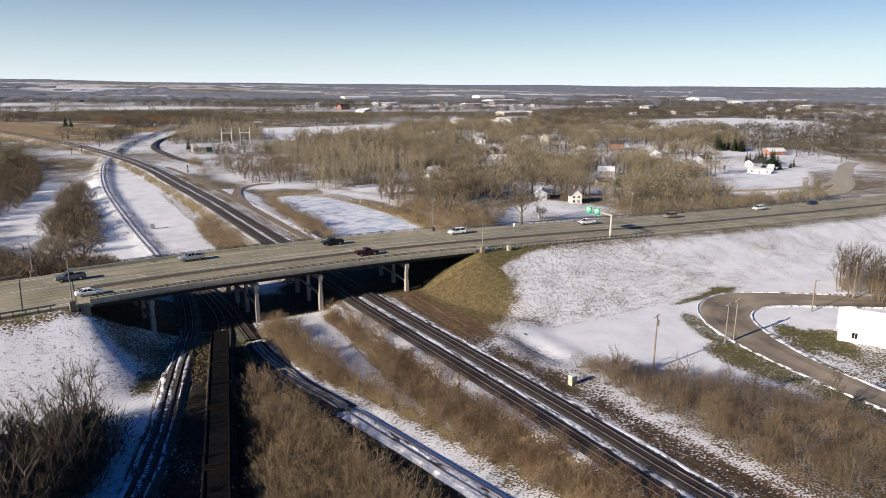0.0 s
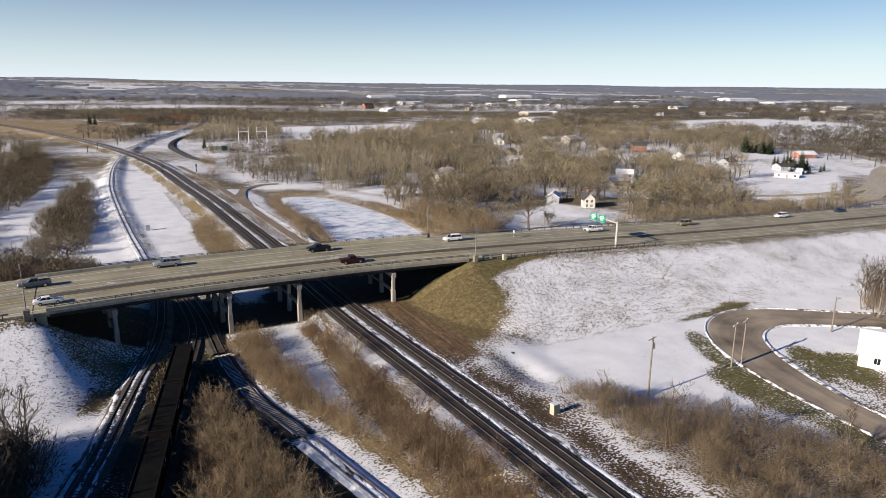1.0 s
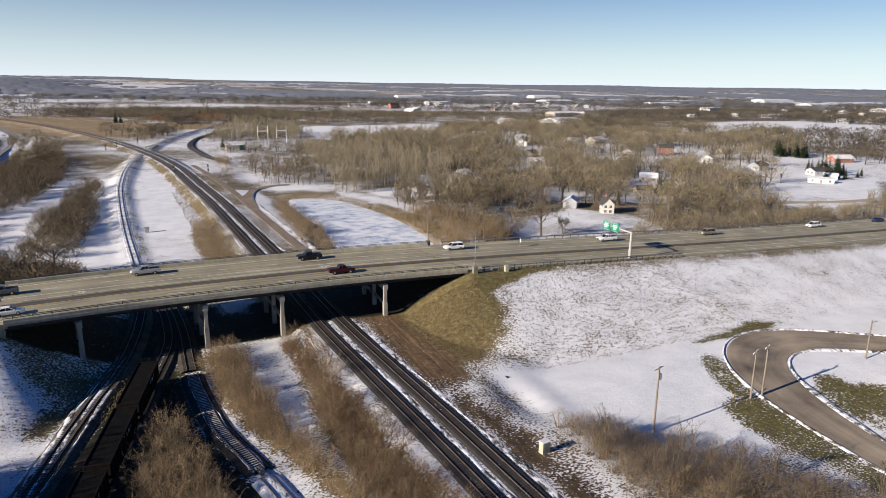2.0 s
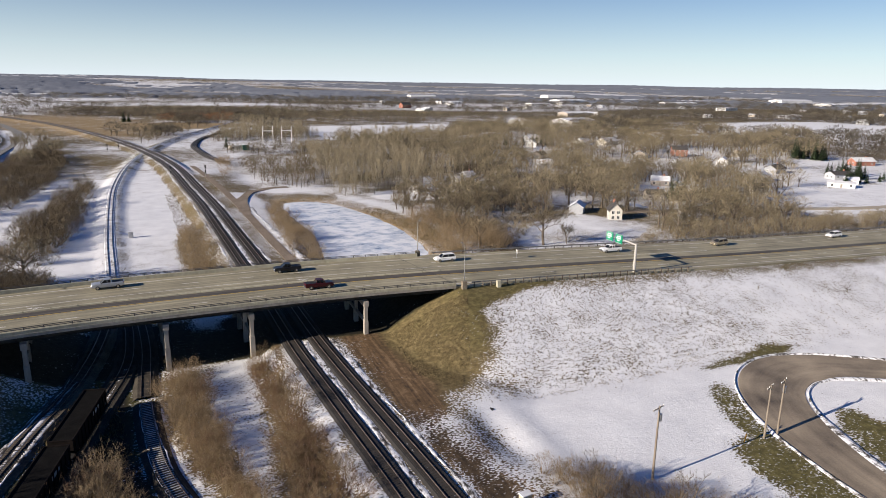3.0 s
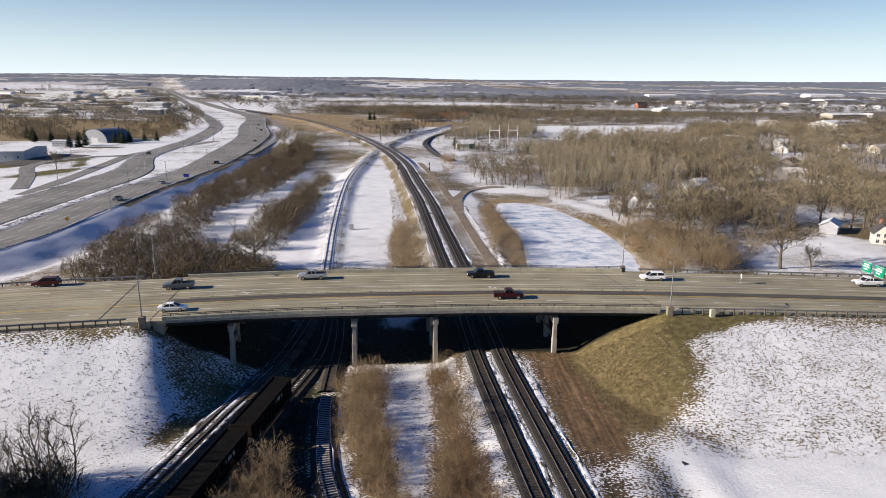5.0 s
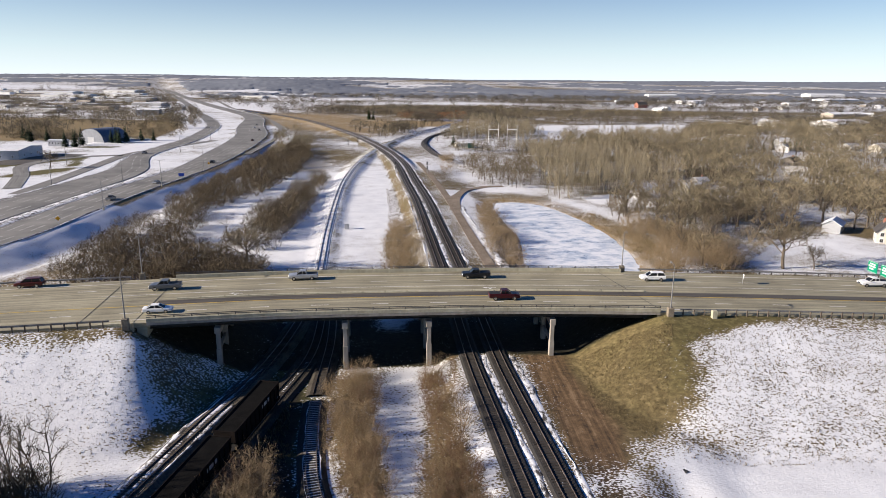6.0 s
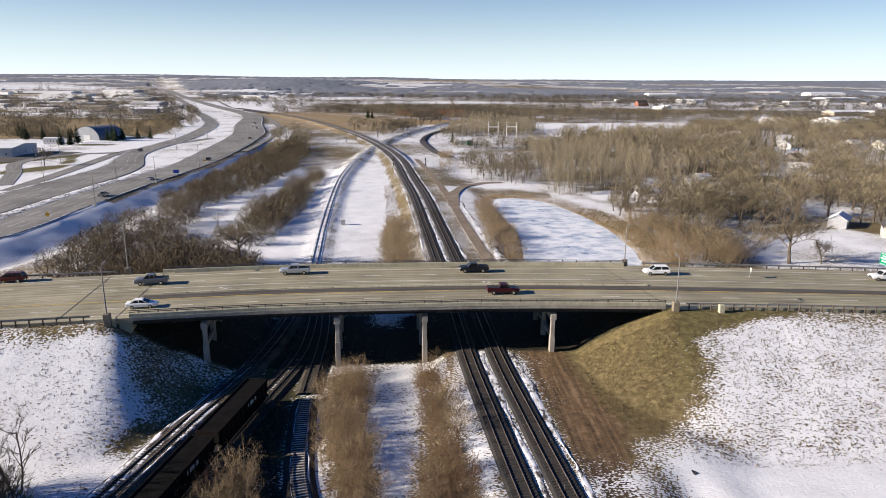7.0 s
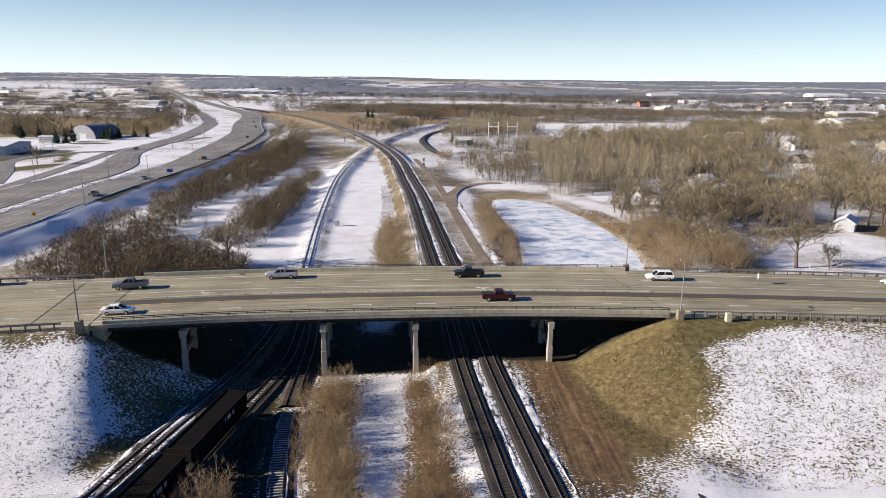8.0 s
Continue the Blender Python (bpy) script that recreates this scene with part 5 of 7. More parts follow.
def conifer(seed, h):
    """A fir: trunk and tiers of drooping needle sprays."""
    rng = np.random.default_rng(seed)
    g = Geo().tube([(0, 0, -0.3), (0, 0, h * 0.97)], [h * 0.02, 0.02], 6)
    T = []
    z = 0.08 * h
    while z < h * 0.98:
        R = (h - z) * 0.26 + 0.12
        for k in range(int(13 + R * 5)):
            a = rng.uniform(0, 6.28)
            d = np.array([math.cos(a), math.sin(a), rng.uniform(-0.45, 0.05)])
            s = np.array([-math.sin(a), math.cos(a), rng.uniform(-0.3, 0.3)]) * R * rng.uniform(0.12, 0.24)
            p = np.array([0, 0, z + rng.uniform(0, 0.35)])
            q = p + d * R * rng.uniform(0.35, 0.75)
            T.extend((p, q + s, p + d * R * rng.uniform(0.85, 1.1)))
            T.extend((p, p + d * R * rng.uniform(0.8, 1.05), q - s))
        z += 0.045 * h
    T = np.array(T)
    return g.out(), (T, np.arange(len(T)).reshape(-1, 3))


def tree_kind(name, made, bark, twig, label, category, group):
    """A tree as a thing with trunk and crown, parked until copied."""
    t = thing(name, None, label, category, group)
    part("trunk", made[0], bark, t)
    part("crown", mesh_data("crown", made[1][0], made[1][1], twig), None, t)
    return t


class Stand:
    """Places copies of some tree kinds; the first place takes the kind itself."""

    def __init__(self, kinds):
        self.kinds, self.used = kinds, set()

    def put(self, k, x, y, s=1.0, rz=0.0, sink=0.0):
        k = k % len(self.kinds)
        m = Matrix.Translation((x, y, float(land(x, y)) - sink)) @ Matrix.Rotation(rz, 4, "Z") @ Matrix.Scale(s, 4)
        if k in self.used:
            ob = copy_thing(self.kinds[k], Matrix.Identity(4))
        else:
            self.used.add(k)
            ob = self.kinds[k]
        ob.matrix_basis = m
        return ob


def scatter(poly, n, seed, gap, tries=40):
    """Random places inside a polygon that keep a gap between them."""
    rng = np.random.default_rng(seed)
    P = np.array(poly, float)
    lo, hi = P.min(0), P.max(0)
    C = rng.uniform(lo, hi, (n * tries, 2))
    C = C[inside(poly, C[:, 0], C[:, 1]) > 0]
    out = []
    for c in C:
        if len(out) >= n:
            break
        if all((c[0] - o[0])**2 + (c[1] - o[1])**2 > gap * gap for o in out):
            out.append(c)
    return np.array(out)


OAK_L = "broad bare oak with grey-brown twigs, standing on snowy ground"
oaks = Stand([tree_kind("oak_tree", grow(10 + k, "oak", 10.0), M_BARK, M_TW_OAK, OAK_L, "tree", "bare oaks") for k in range(4)])
poplars = Stand([tree_kind("poplar_tree", grow(30 + k, "poplar", 12.0), M_BIRCH, M_TW_BIRCH, "tall slender bare poplar with pale trunk", "tree", "bare poplars") for k in range(3)])
saplings = Stand([tree_kind("sapling_tree", grow(50 + k, "sapling", 7.0), M_BARK, M_TW_DARK, "thin dark bare tree on the snowy slope foot", "tree", "thin bare trees") for k in range(3)])
firs = Stand([tree_kind("fir_tree", conifer(70 + k, 9.0), M_BARK, M_NEEDLE, "dark green pointed fir tree", "tree", "fir trees") for k in range(3)])
tan = Stand([tree_kind("bush", grow(90 + k, "fine_shrub", 3.9), M_BARK, M_TW_TAN, "dense tan leafless willow bush beside the tracks", "bush", "trackside bushes") for k in range(4)])
red = Stand([tree_kind("bush", grow(110 + k, "fine_shrub", 3.5), M_BARK, M_TW_RED, "reddish-brown leafless bush beside the tracks", "bush", "trackside bushes") for k in range(3)])

rng = np.random.default_rng(5)


def bushes(poly, n, seed, gap, lo, hi, redness=0.25):
    r = np.random.default_rng(seed)
    for i, (x, y) in enumerate(scatter(poly, n, seed, gap)):
        (red if r.random() < redness else tan).put(r.integers(0, 99), x, y, r.uniform(lo, hi), r.uniform(0, 6.28))


bushes(BRUSH_W, 70, 1, 1.9, 1.15, 1.8, 0.1)
bushes(BRUSH_A, 105, 2, 1.2, 0.85, 1.25, 0.2)
bushes(BRUSH_B, 95, 3, 1.2, 0.8, 1.25, 0.7)
bushes(BRUSH_C, 50, 4, 2.3, 0.7, 1.2, 0.15)


r_ = np.random.default_rng(8)
for x, y in scatter(BRUSH_C, 13, 14, 5):
    saplings.put(r_.integers(0, 9), x, y, r_.uniform(0.7, 1.0), r_.uniform(0, 6))
for x, y in scatter([(-46, -36.5), (-44.5, -46), (-48, -58), (-58, -84), (-95, -84), (-95, -50), (-70, -42), (-56, -37)], 110, 15, 1.9):
    saplings.put(r_.integers(0, 9), x, y, r_.uniform(1.0, 1.6), r_.uniform(0, 6))
oaks.put(0, -48.5, 64.5, 1.35, 1.0)
oaks.put(3, -56.5, 58.0, 0.9, 2.0)
oaks.put(2, -206, 262, 1.1, 0.6)
oaks.put(1, 98.0, 62.5, 1.7, 2.0)
oaks.put(2, 106.5, 62.0, 0.7, 0.3)
for x, y in scatter([(68, 92), (90, 92), (120, 108), (135, 128), (128, 175), (84, 176), (66, 140)], 40, 16, 6.5):
    oaks.put(r_.integers(0, 9), x, y, r_.uniform(0.65, 1.15), r_.uniform(0, 6))
for x, y in scatter([(150, 62), (166, 64), (215, 58), (222, 78), (170, 90), (160, 84)], 26, 17, 5.5):
    oaks.put(r_.integers(0, 9), x, y, r_.uniform(0.5, 0.85), r_.uniform(0, 6))
for x, y in scatter([(56, 176), (64, 172), (92, 182), (112, 230), (112, 330), (74, 330), (60, 250)], 80, 18, 4.2):
    poplars.put(r_.integers(0, 9), x, y, r_.uniform(0.8, 1.2), r_.uniform(0, 6))
for x, y in scatter([(121, -58), (119.5, -50), (125, -40), (136, -40), (142, -60), (128, -66)], 24, 19, 2.6):
    saplings.put(r_.integers(0, 9), x, y, r_.uniform(1.3, 2.0), r_.uniform(0, 6))
for x, y, s in ((-269, 400, 1.5), (-261, 398, 1.6), (-256, 399, 1.7), (-244, 421, 1.3), (-240, 421, 1.7), (-237, 419, 1.5), (-234, 424, 1.6), (-229, 441, 1.3), (-219, 441, 1.2), (-320, 446, 1.7), (-310, 452, 1.5), (-330, 460, 1.6), (-296, 470, 1.2), (-345, 480, 1.6), (24, 430, 1.2), (-72, 790, 1.9), (-66, 786, 1.5)):
    firs.put(r_.integers(0, 9), x, y, s, r_.uniform(0, 6))
for _poly, _n, _gap, _lo, _hi in (([(416, 248), (432, 230), (452, 250), (430, 264)], 12, 4.0, 1.2, 1.9), ([(352, 150), (374, 150), (384, 170), (360, 178)], 13, 3.6, 0.9, 1.4), ([(334, 140), (374, 138), (376, 148), (336, 148)], 7, 4.0, 0.6, 1.0), ([(252, 402), (300, 398), (302, 406), (254, 410)], 9, 3.5, 0.8, 1.3), ([(196, 118), (204, 118), (204, 127), (196, 127)], 4, 3.0, 0.9, 1.5)):
    for x, y in scatter(_poly, _n, 20 + _n, _gap):
        firs.put(r_.integers(0, 9), x, y, r_.uniform(_lo, _hi), r_.uniform(0, 6))
for x, y in ((243, 50), (248, 52), (253, 49), (246, 46), (250, 46), (256, 51)):
    poplars.put(r_.integers(0, 9), x, y, r_.uniform(0.8, 1.0), r_.uniform(0, 6))


def woods(name, made, places, scale, seed, mat, bark, label, tone0=0.5, squash=1.0, wide=1.0):
    """One object of many trees that nobody could count."""
    rg = np.random.default_rng(seed)
    Vs, Fs, Ts, Ms = [], [], [], []
    n = 0
    groups = rg.integers(0, len(made), len(places))
    for k, ((wV, wF), (tV, tF)) in enumerate(made):
        Q = places[groups == k]
        if not len(Q):
            continue
        wF = np.array([t for f in wF for t in ([f] if len(f) == 3 else [(f[0], f[i], f[i + 1]) for i in range(1, len(f) - 1)])], int)
        base = np.concatenate([np.array(wV, float).reshape(-1, 3), tV])
        tri = np.concatenate([wF.reshape(-1, 3), tF + len(wV)])
        mi = np.concatenate([np.ones(len(wF), int), np.zeros(len(tF), int)])
        m = len(Q)
        a, s = rg.uniform(0, 6.28, m), rg.uniform(scale[0], scale[1], m)
        hh = s * rg.uniform(0.85, 1.15, m) * squash
        z = land(Q[:, 0], Q[:, 1])
        V = np.zeros((m, len(base), 3), np.float32)
        s = s * wide
        V[:, :, 0] = Q[:, 0:1] + s[:, None] * (base[None, :, 0] * np.cos(a)[:, None] - base[None, :, 1] * np.sin(a)[:, None])
        V[:, :, 1] = Q[:, 1:2] + s[:, None] * (base[None, :, 0] * np.sin(a)[:, None] + base[None, :, 1] * np.cos(a)[:, None])
        V[:, :, 2] = z[:, None] + hh[:, None] * base[None, :, 2]
        F = tri[None] + (np.arange(m) * len(base))[:, None, None] + n
        Vs.append(V.reshape(-1, 3))
        Fs.append(F.reshape(-1, 3))
        Ms.append(np.tile(mi, m))
        t = np.clip(tone0 + 0.30 * wave(Q[:, 0], Q[:, 1], 50, k) + rg.normal(0, 0.2, m), 0, 1)
        Ts.append(np.repeat(t, len(base)))
        n += m * len(base)
    me = mesh_data(name, np.concatenate(Vs), np.concatenate(Fs), mat)
    me.materials.append(bark)
    me.polygons.foreach_set("material_index", np.concatenate(Ms).astype(np.int32))
    at = me.attributes.new("tone", "FLOAT", "POINT")
    at.data.foreach_set("value", np.concatenate(Ts).astype(np.float32))
    thing(name, me, label, "woods", kind="stuff")


def light_tree(seed, h, style, twigs, w, L):
    """A lighter tree for the woods: trunk, a few limbs, and slivers in a crown."""
    rg = np.random.default_rng(seed)
    g = Geo()
    T = []
    if style == "round":
        g.tube([(0, 0, -0.5), (0, 0, h * 0.5)], [h * 0.024, h * 0.013], 4 if twigs > 100 else 3, cap=False)
        for k in range(6 if twigs > 100 else 0):
            a = k * 1.05 + rg.uniform(0, 0.5)
            e = (math.cos(a) * h * 0.27, math.sin(a) * h * 0.27, h * rg.uniform(0.6, 0.85))
            g.tube([(0, 0, h * rg.uniform(0.22, 0.42)), e], [h * 0.011, 0.03], 3, cap=False)
        # twigs gather in rounded clumps over the crown
        hubs = [unit(np.array([rg.normal(), rg.normal(), rg.normal() * 0.9 + 0.25])) for _ in range(15)]
        for j in range(twigs):
            u = unit(hubs[j % 15] + rg.normal(0, 0.24, 3)) if j % 4 else unit(rg.normal(0, 1, 3))
            rr = rg.uniform(0.45, 1.0)**0.6
            p = np.array([u[0] * h * 0.38, u[1] * h * 0.38, h * 0.56 + u[2] * h * 0.37]) * np.array([rr, rr, 1]) + np.array([0, 0, u[2] * h * 0.37 * (rr - 1)])
            d = unit(np.array([u[0], u[1], max(u[2], -0.3) + 0.2]) + rg.normal(0, 0.75, 3))
            s = unit(np.cross(d, rg.normal(0, 1, 3))) * w / 2
            T.extend((p - s, p + s, p + d * L * rg.uniform(0.7, 1.3)))
    else:
        g.tube([(0, 0, -0.5), (rg.normal(0, 0.4), rg.normal(0, 0.4), h * 0.95)], [h * 0.010, 0.02], 4, cap=False)
        for _ in range(twigs):
            z = rg.uniform(0.22, 0.95)
            a = rg.uniform(0, 6.28)
            R = h * 0.13 * (1.1 - z) ** 0.5 * rg.uniform(0.1, 1)
            p = np.array([math.cos(a) * R, math.sin(a) * R, z * h])
            d = unit(np.array([math.cos(a) * 0.4, math.sin(a) * 0.4, 1.0]) + rg.normal(0, 0.25, 3))
            s = unit(np.cross(d, rg.normal(0, 1, 3))) * w / 2
            T.extend((p - s, p + s, p + d * L * rg.uniform(0.7, 1.3)))
    T = np.array(T)
    return g.out(), (T, np.arange(len(T)).reshape(-1, 3))


def open_land(x, y):
    """True where no trees grow: roads, tracks, ponds, fields, yards."""
    bad = (np.abs(y - road_c(x)) < 34) & (x > -320) & (x < 460)
    bad |= (x - hwy_x(y) < 22) & (x - hwy_x(y) > -78) & (y < 1600)
    bad |= (np.abs(x - hwy_x(y) + 19) < 34) & (y >= 1600)
    bad |= (np.abs(x - pair_x(y) - 2.5) < 15) & (y < 1000)
    bad |= (np.abs(x - west_x(y)) < 14) & (y < 760)
    bad |= (np.abs(x - wye_x(y)) < 9) & (y > 300) & (y < 700)
    for poly, m in ((POND, -16), ([(118, 700), (108, 480), (236, 485), (340, 735)], 0), ([(215, 66), (245, 108), (291, 138), (400, 150), (420, 110), (340, 70), (279, 62)], 0), ([(38, 165), (20, 205), (-10, 330), (-10, 100), (20, 60)], 0), ([(20, 395), (110, 400), (110, 480), (15, 480)], 0)):
        bad |= inside(poly, x, y) > m
    bad |= (np.hypot((x - 800) / 210, (y - 540) / 130) < 1) | (np.hypot((x + 115) / 100, (y - 760) / 200) < 1)
    for hx, hy in HOMES:
        k = math.hypot(hx, hy + 100)
        ux, uy = -hx / k, -(hy + 100) / k
        for st in (0.0, 9.0, 17.0):
            bad |= np.hypot(x - hx - ux * st, y - hy - uy * st) < 10
    bad |= inside([(86, 55), (142, 55), (142, 82), (128, 104), (90, 86)], x, y) > 0
    bad |= (np.hypot(x - 146, y - 94) < 13) | (np.hypot(x - 141, y - 110) < 10)
    return bad


def zone(n, seed, x0, x1, y0, y1, test):
    rg = np.random.default_rng(seed)
    C = rg.uniform((x0, y0), (x1, y1), (n * 12, 2))
    C = C[test(C[:, 0], C[:, 1]) & ~open_land(C[:, 0], C[:, 1])]
    return C[:n]


ROUND = [light_tree(200 + k, 10.0, "round", 260, 0.105, 1.15) for k in range(4)]
ROUND_FAR = [light_tree(210 + k, 10.0, "round", 120, 0.22, 1.6) for k in range(4)]
TALL = [light_tree(220 + k, 13.0, "tall", 140, 0.09, 1.5) for k in range(3)]
THICK = [bush_ball(240 + k, 4.8, 280, 0.07, 1.1) for k in range(4)]

NW = [(-95, 52), (-101, 84), (-101, 154), (-105, 235), (-111, 330), (-114, 400), (-92, 400), (-72, 330), (-70, 240), (-74, 172), (-84, 150), (-74, 100), (-62, 72), (-62, 50), (-76, 44)]
THIN = lambda C: C[wave(C[:, 0], C[:, 1], 5.5, 2) < 0.42]
woods("thicket", THICK, np.concatenate([THIN(scatter(NW, 460, 31, 2.5)), THIN(scatter([(-62, 96), (-59, 120), (-61, 140), (-57, 170), (-58, 226), (-50, 232), (-49, 190), (-45, 140), (-47, 110), (-45, 84), (-54, 80)], 140, 32, 2.0)), scatter([(-66, 42), (-42, 40), (-40, 52), (-46, 62), (-60, 66), (-66, 56)], 60, 94, 2.2)]), (0.75, 1.9), 33, M_TW_MID, M_BARK, "dense brown leafless thicket between highway and tracks")
woods("thicket", THICK, np.concatenate([scatter([(124, 50), (240, 42), (245, 60), (170, 72), (134, 60)], 110, 34, 3.2), scatter([(64, 112), (90, 112), (110, 90), (92, 70), (84, 60)], 50, 35, 3.2)]), (0.6, 1.2), 36, M_TW_OAK, M_BARK, "tangled grey-brown brush along the road")
woods("brush", [bush_ball(250 + k, 3.8, 330, 0.036, 0.85) for k in range(4)], np.concatenate([scatter(BRUSH_W, 230, 37, 1.3), scatter(BRUSH_B, 60, 39, 1.5), scatter(BRUSH_C, 170, 40, 1.6)]), (0.7, 1.25), 52, M_TW_TAN, M_BARK, "tan leafless brush filling the ground between tracks")
woods("thicket", THICK, scatter([(-46.0, -38), (-44.5, -46), (-48, -58), (-60, -86), (-100, -86), (-100, -54), (-70, -45), (-58, -40)], 420, 53, 1.4), (0.8, 1.5), 54, M_TW_DARK, M_BARK, "dark leafless undergrowth below the west slope")
HEDGE = [(-257, 472), (-215, 474), (-246, 640), (-290, 780), (-345, 760), (-300, 600)]
woods("thicket", THICK, np.concatenate([scatter(HEDGE, 90, 81, 4.5), scatter([(-318, 462), (-250, 472), (-290, 500), (-360, 490)], 60, 88, 3.6), scatter([(-345, 445), (-300, 462), (-430, 690), (-490, 690)], 60, 82, 5.0)]), (1.0, 2.0), 83, M_TW_OAK, M_BARK, "brown leafless hedge wood behind the barrel-vaulted hall")
SHRUB = [grow(130 + k, "fine_shrub", 3.9) for k in range(4)]
woods("willow_brush", SHRUB, np.concatenate([
    scatter([(19.5, 58), (25.5, 58), (28, 98), (26.5, 124), (25, 148), (20, 142), (18.5, 100)], 56, 5, 1.7),
    scatter([(-10.5, 58), (-4.2, 58), (-5, 88), (-7, 118), (-11, 116), (-12, 84)], 32, 6, 1.6),
    scatter([(9, 250), (15, 250), (19, 300), (19, 345), (11, 340)], 16, 9, 2.6)]), (0.9, 1.5), 84, M_TW_TAN, M_BARK, "tan leafless willow brush by the pond and the main line")
woods("willow_brush", SHRUB, np.concatenate([
    scatter([(63, 56), (84, 58), (88, 82), (80, 112), (66, 112), (65, 84)], 56, 7, 2.0),
    scatter([(120, -58), (119.5, -50), (125, -40), (136, -40), (142, -60), (128, -66)], 26, 21, 1.8)]), (1.2, 2.2), 85, M_TW_TAN, M_BARK, "tall tan leafless brush at the road's edge")
woods("scrub_woods", ROUND, scatter([(24, 228), (34, 206), (52, 204), (60, 243), (70, 310), (45, 316), (23, 300)], 105, 86, 3.2), (0.55, 1.0), 87, M_TW_OAK, M_BARK, "low grey-brown scrub trees beside the dirt road")
woods("scrub_woods", ROUND, scatter([(138, 47), (200, 42), (266, 41), (262, 54), (200, 62), (150, 64)], 75, 89, 3.6), (0.5, 0.85), 90, M_WOODS, M_BARK, "row of bare grey-brown trees along the road", 0.5)
woods("scrub_woods", ROUND, scatter(NW, 90, 57, 5.0), (0.5, 0.8), 58, M_TW_MID, M_BARK, "low brown scrub trees beside the highway ditch", 0.4)
# trees beyond the left of the view, added to cast shade on the slope
woods("dark_woods", ROUND, scatter([(-62, -53), (-54, -92), (-112, -112), (-112, -54), (-80, -50)], 400, 55, 2.3), (0.8, 1.35), 56, M_TW_DARK, M_BARK, "close bare woods below the west approach, mostly unseen, added for shade", 0.3)
woods("dark_woods", ROUND, scatter([(-68, -46), (-66, -78), (-110, -110), (-120, -54), (-84, -47)], 240, 95, 3.2), (1.25, 1.8), 96, M_TW_DARK, M_BARK, "tall unseen bare woods below the west approach, added for shade", 0.3)
hood = lambda x, y: (inside([(62, 60), (250, 62), (330, 160), (430, 230), (640, 420), (520, 700), (240, 640), (110, 470), (120, 340), (118, 180), (64, 140)], x, y) > 0) & (wave(x, y, 26, 3) > -0.35 + 0.3 * smooth(200, 330, x))
woods("oak_woods", ROUND, zone(2000, 41, 60, 650, 60, 700, hood), (0.9, 1.5), 42, M_WOODS, M_BARK, "brown-grey bare oak woods among houses and snow", 0.45, 1.0, 1.15)
woods("birch_woods", TALL, np.concatenate([scatter([(54, 174), (120, 178), (128, 260), (120, 360), (72, 360), (60, 260)], 330, 43, 2.7), zone(330, 44, 25, 210, 478, 640, lambda x, y: inside([(30, 480), (110, 482), (120, 700), (30, 640)], x, y) > -30), zone(150, 45, 60, 260, 330, 480, lambda x, y: wave(x, y, 30, 2) > 0)]), (0.75, 1.2), 46, M_TW_BIRCH, M_BIRCH, "pale slender bare birches in close rows", 0.6)
BELT = [(-75, 800), (-50, 770), (40, 775), (110, 800), (160, 1000), (150, 1200), (-90, 1180), (-110, 1000)]
BELT_P = zone(520, 69, -260, 160, 700, 1250, lambda x, y: inside(BELT, x, y) > 0)
woods("mixed_woods", ROUND_FAR, np.concatenate([BELT_P, zone(240, 47, -110, 130, 300, 640, lambda x, y: wave(x, y, 40, 5) > 0.2), zone(420, 59, -90, 420, 700, 1050, lambda x, y: wave(x, y * 1.6, 70, 5) > -0.2), zone(320, 48, 460, 1500, -60, 900, lambda x, y: wave(x, y, 90, 4) > 0.05), zone(110, 50, -420, -170, 560, 1000, lambda x, y: wave(x, y, 60, 4) > 0.1), scatter([(-108, 390), (-96, 390), (-84, 330), (-92, 470), (-118, 520), (-140, 520)], 50, 51, 5)]), (0.6, 1.15), 49, M_WOODS, M_BARK, "scattered bare woods on the plain", 0.4)

M_RUSSET = twig_material("russet_leaves", (0.17, 0.085, 0.045), (0.27, 0.15, 0.085))
woods("russet_woods", ROUND_FAR, scatter([(-36, 795), (30, 780), (60, 800), (50, 860), (-30, 860)], 60, 92, 6.0), (0.8, 1.2), 93, M_RUSSET, M_BARK, "russet oaks that still hold dead leaves")

FAR = [light_tree(260 + k, 11.0, "round", 60, 0.42, 2.3) for k in range(4)]
woods("distant_woods", FAR, np.concatenate([
    zone(5600, 61, -1000, 2100, 500, 2150, lambda x, y: (np.hypot(x, y) > 640) & (wave(x, y * 1.7, 150, 6) + 0.35 * wave(x, y, 40, 1) > -0.14 * (x > 150))),
    zone(700, 68, -1500, -300, 1000, 3000, lambda x, y: (wave(x, y * 1.6, 80, 3) > 0.2) & (x < hwy_x(y) - 60)),
    zone(250, 60, -260, 100, 560, 1000, lambda x, y: wave(x, y, 30, 3) > 0.25),
    zone(600, 62, 900, 2600, -200, 900, lambda x, y: wave(x, y, 170, 2) > 0.0),
    zone(900, 67, 430, 1100, 130, 800, lambda x, y: wave(x, y, 100, 2) > -0.2)]), (0.7, 1.25), 63, M_BELT, M_BARK, "distant brown woods in belts across the plain", 0.3, 1.0, 1.5)


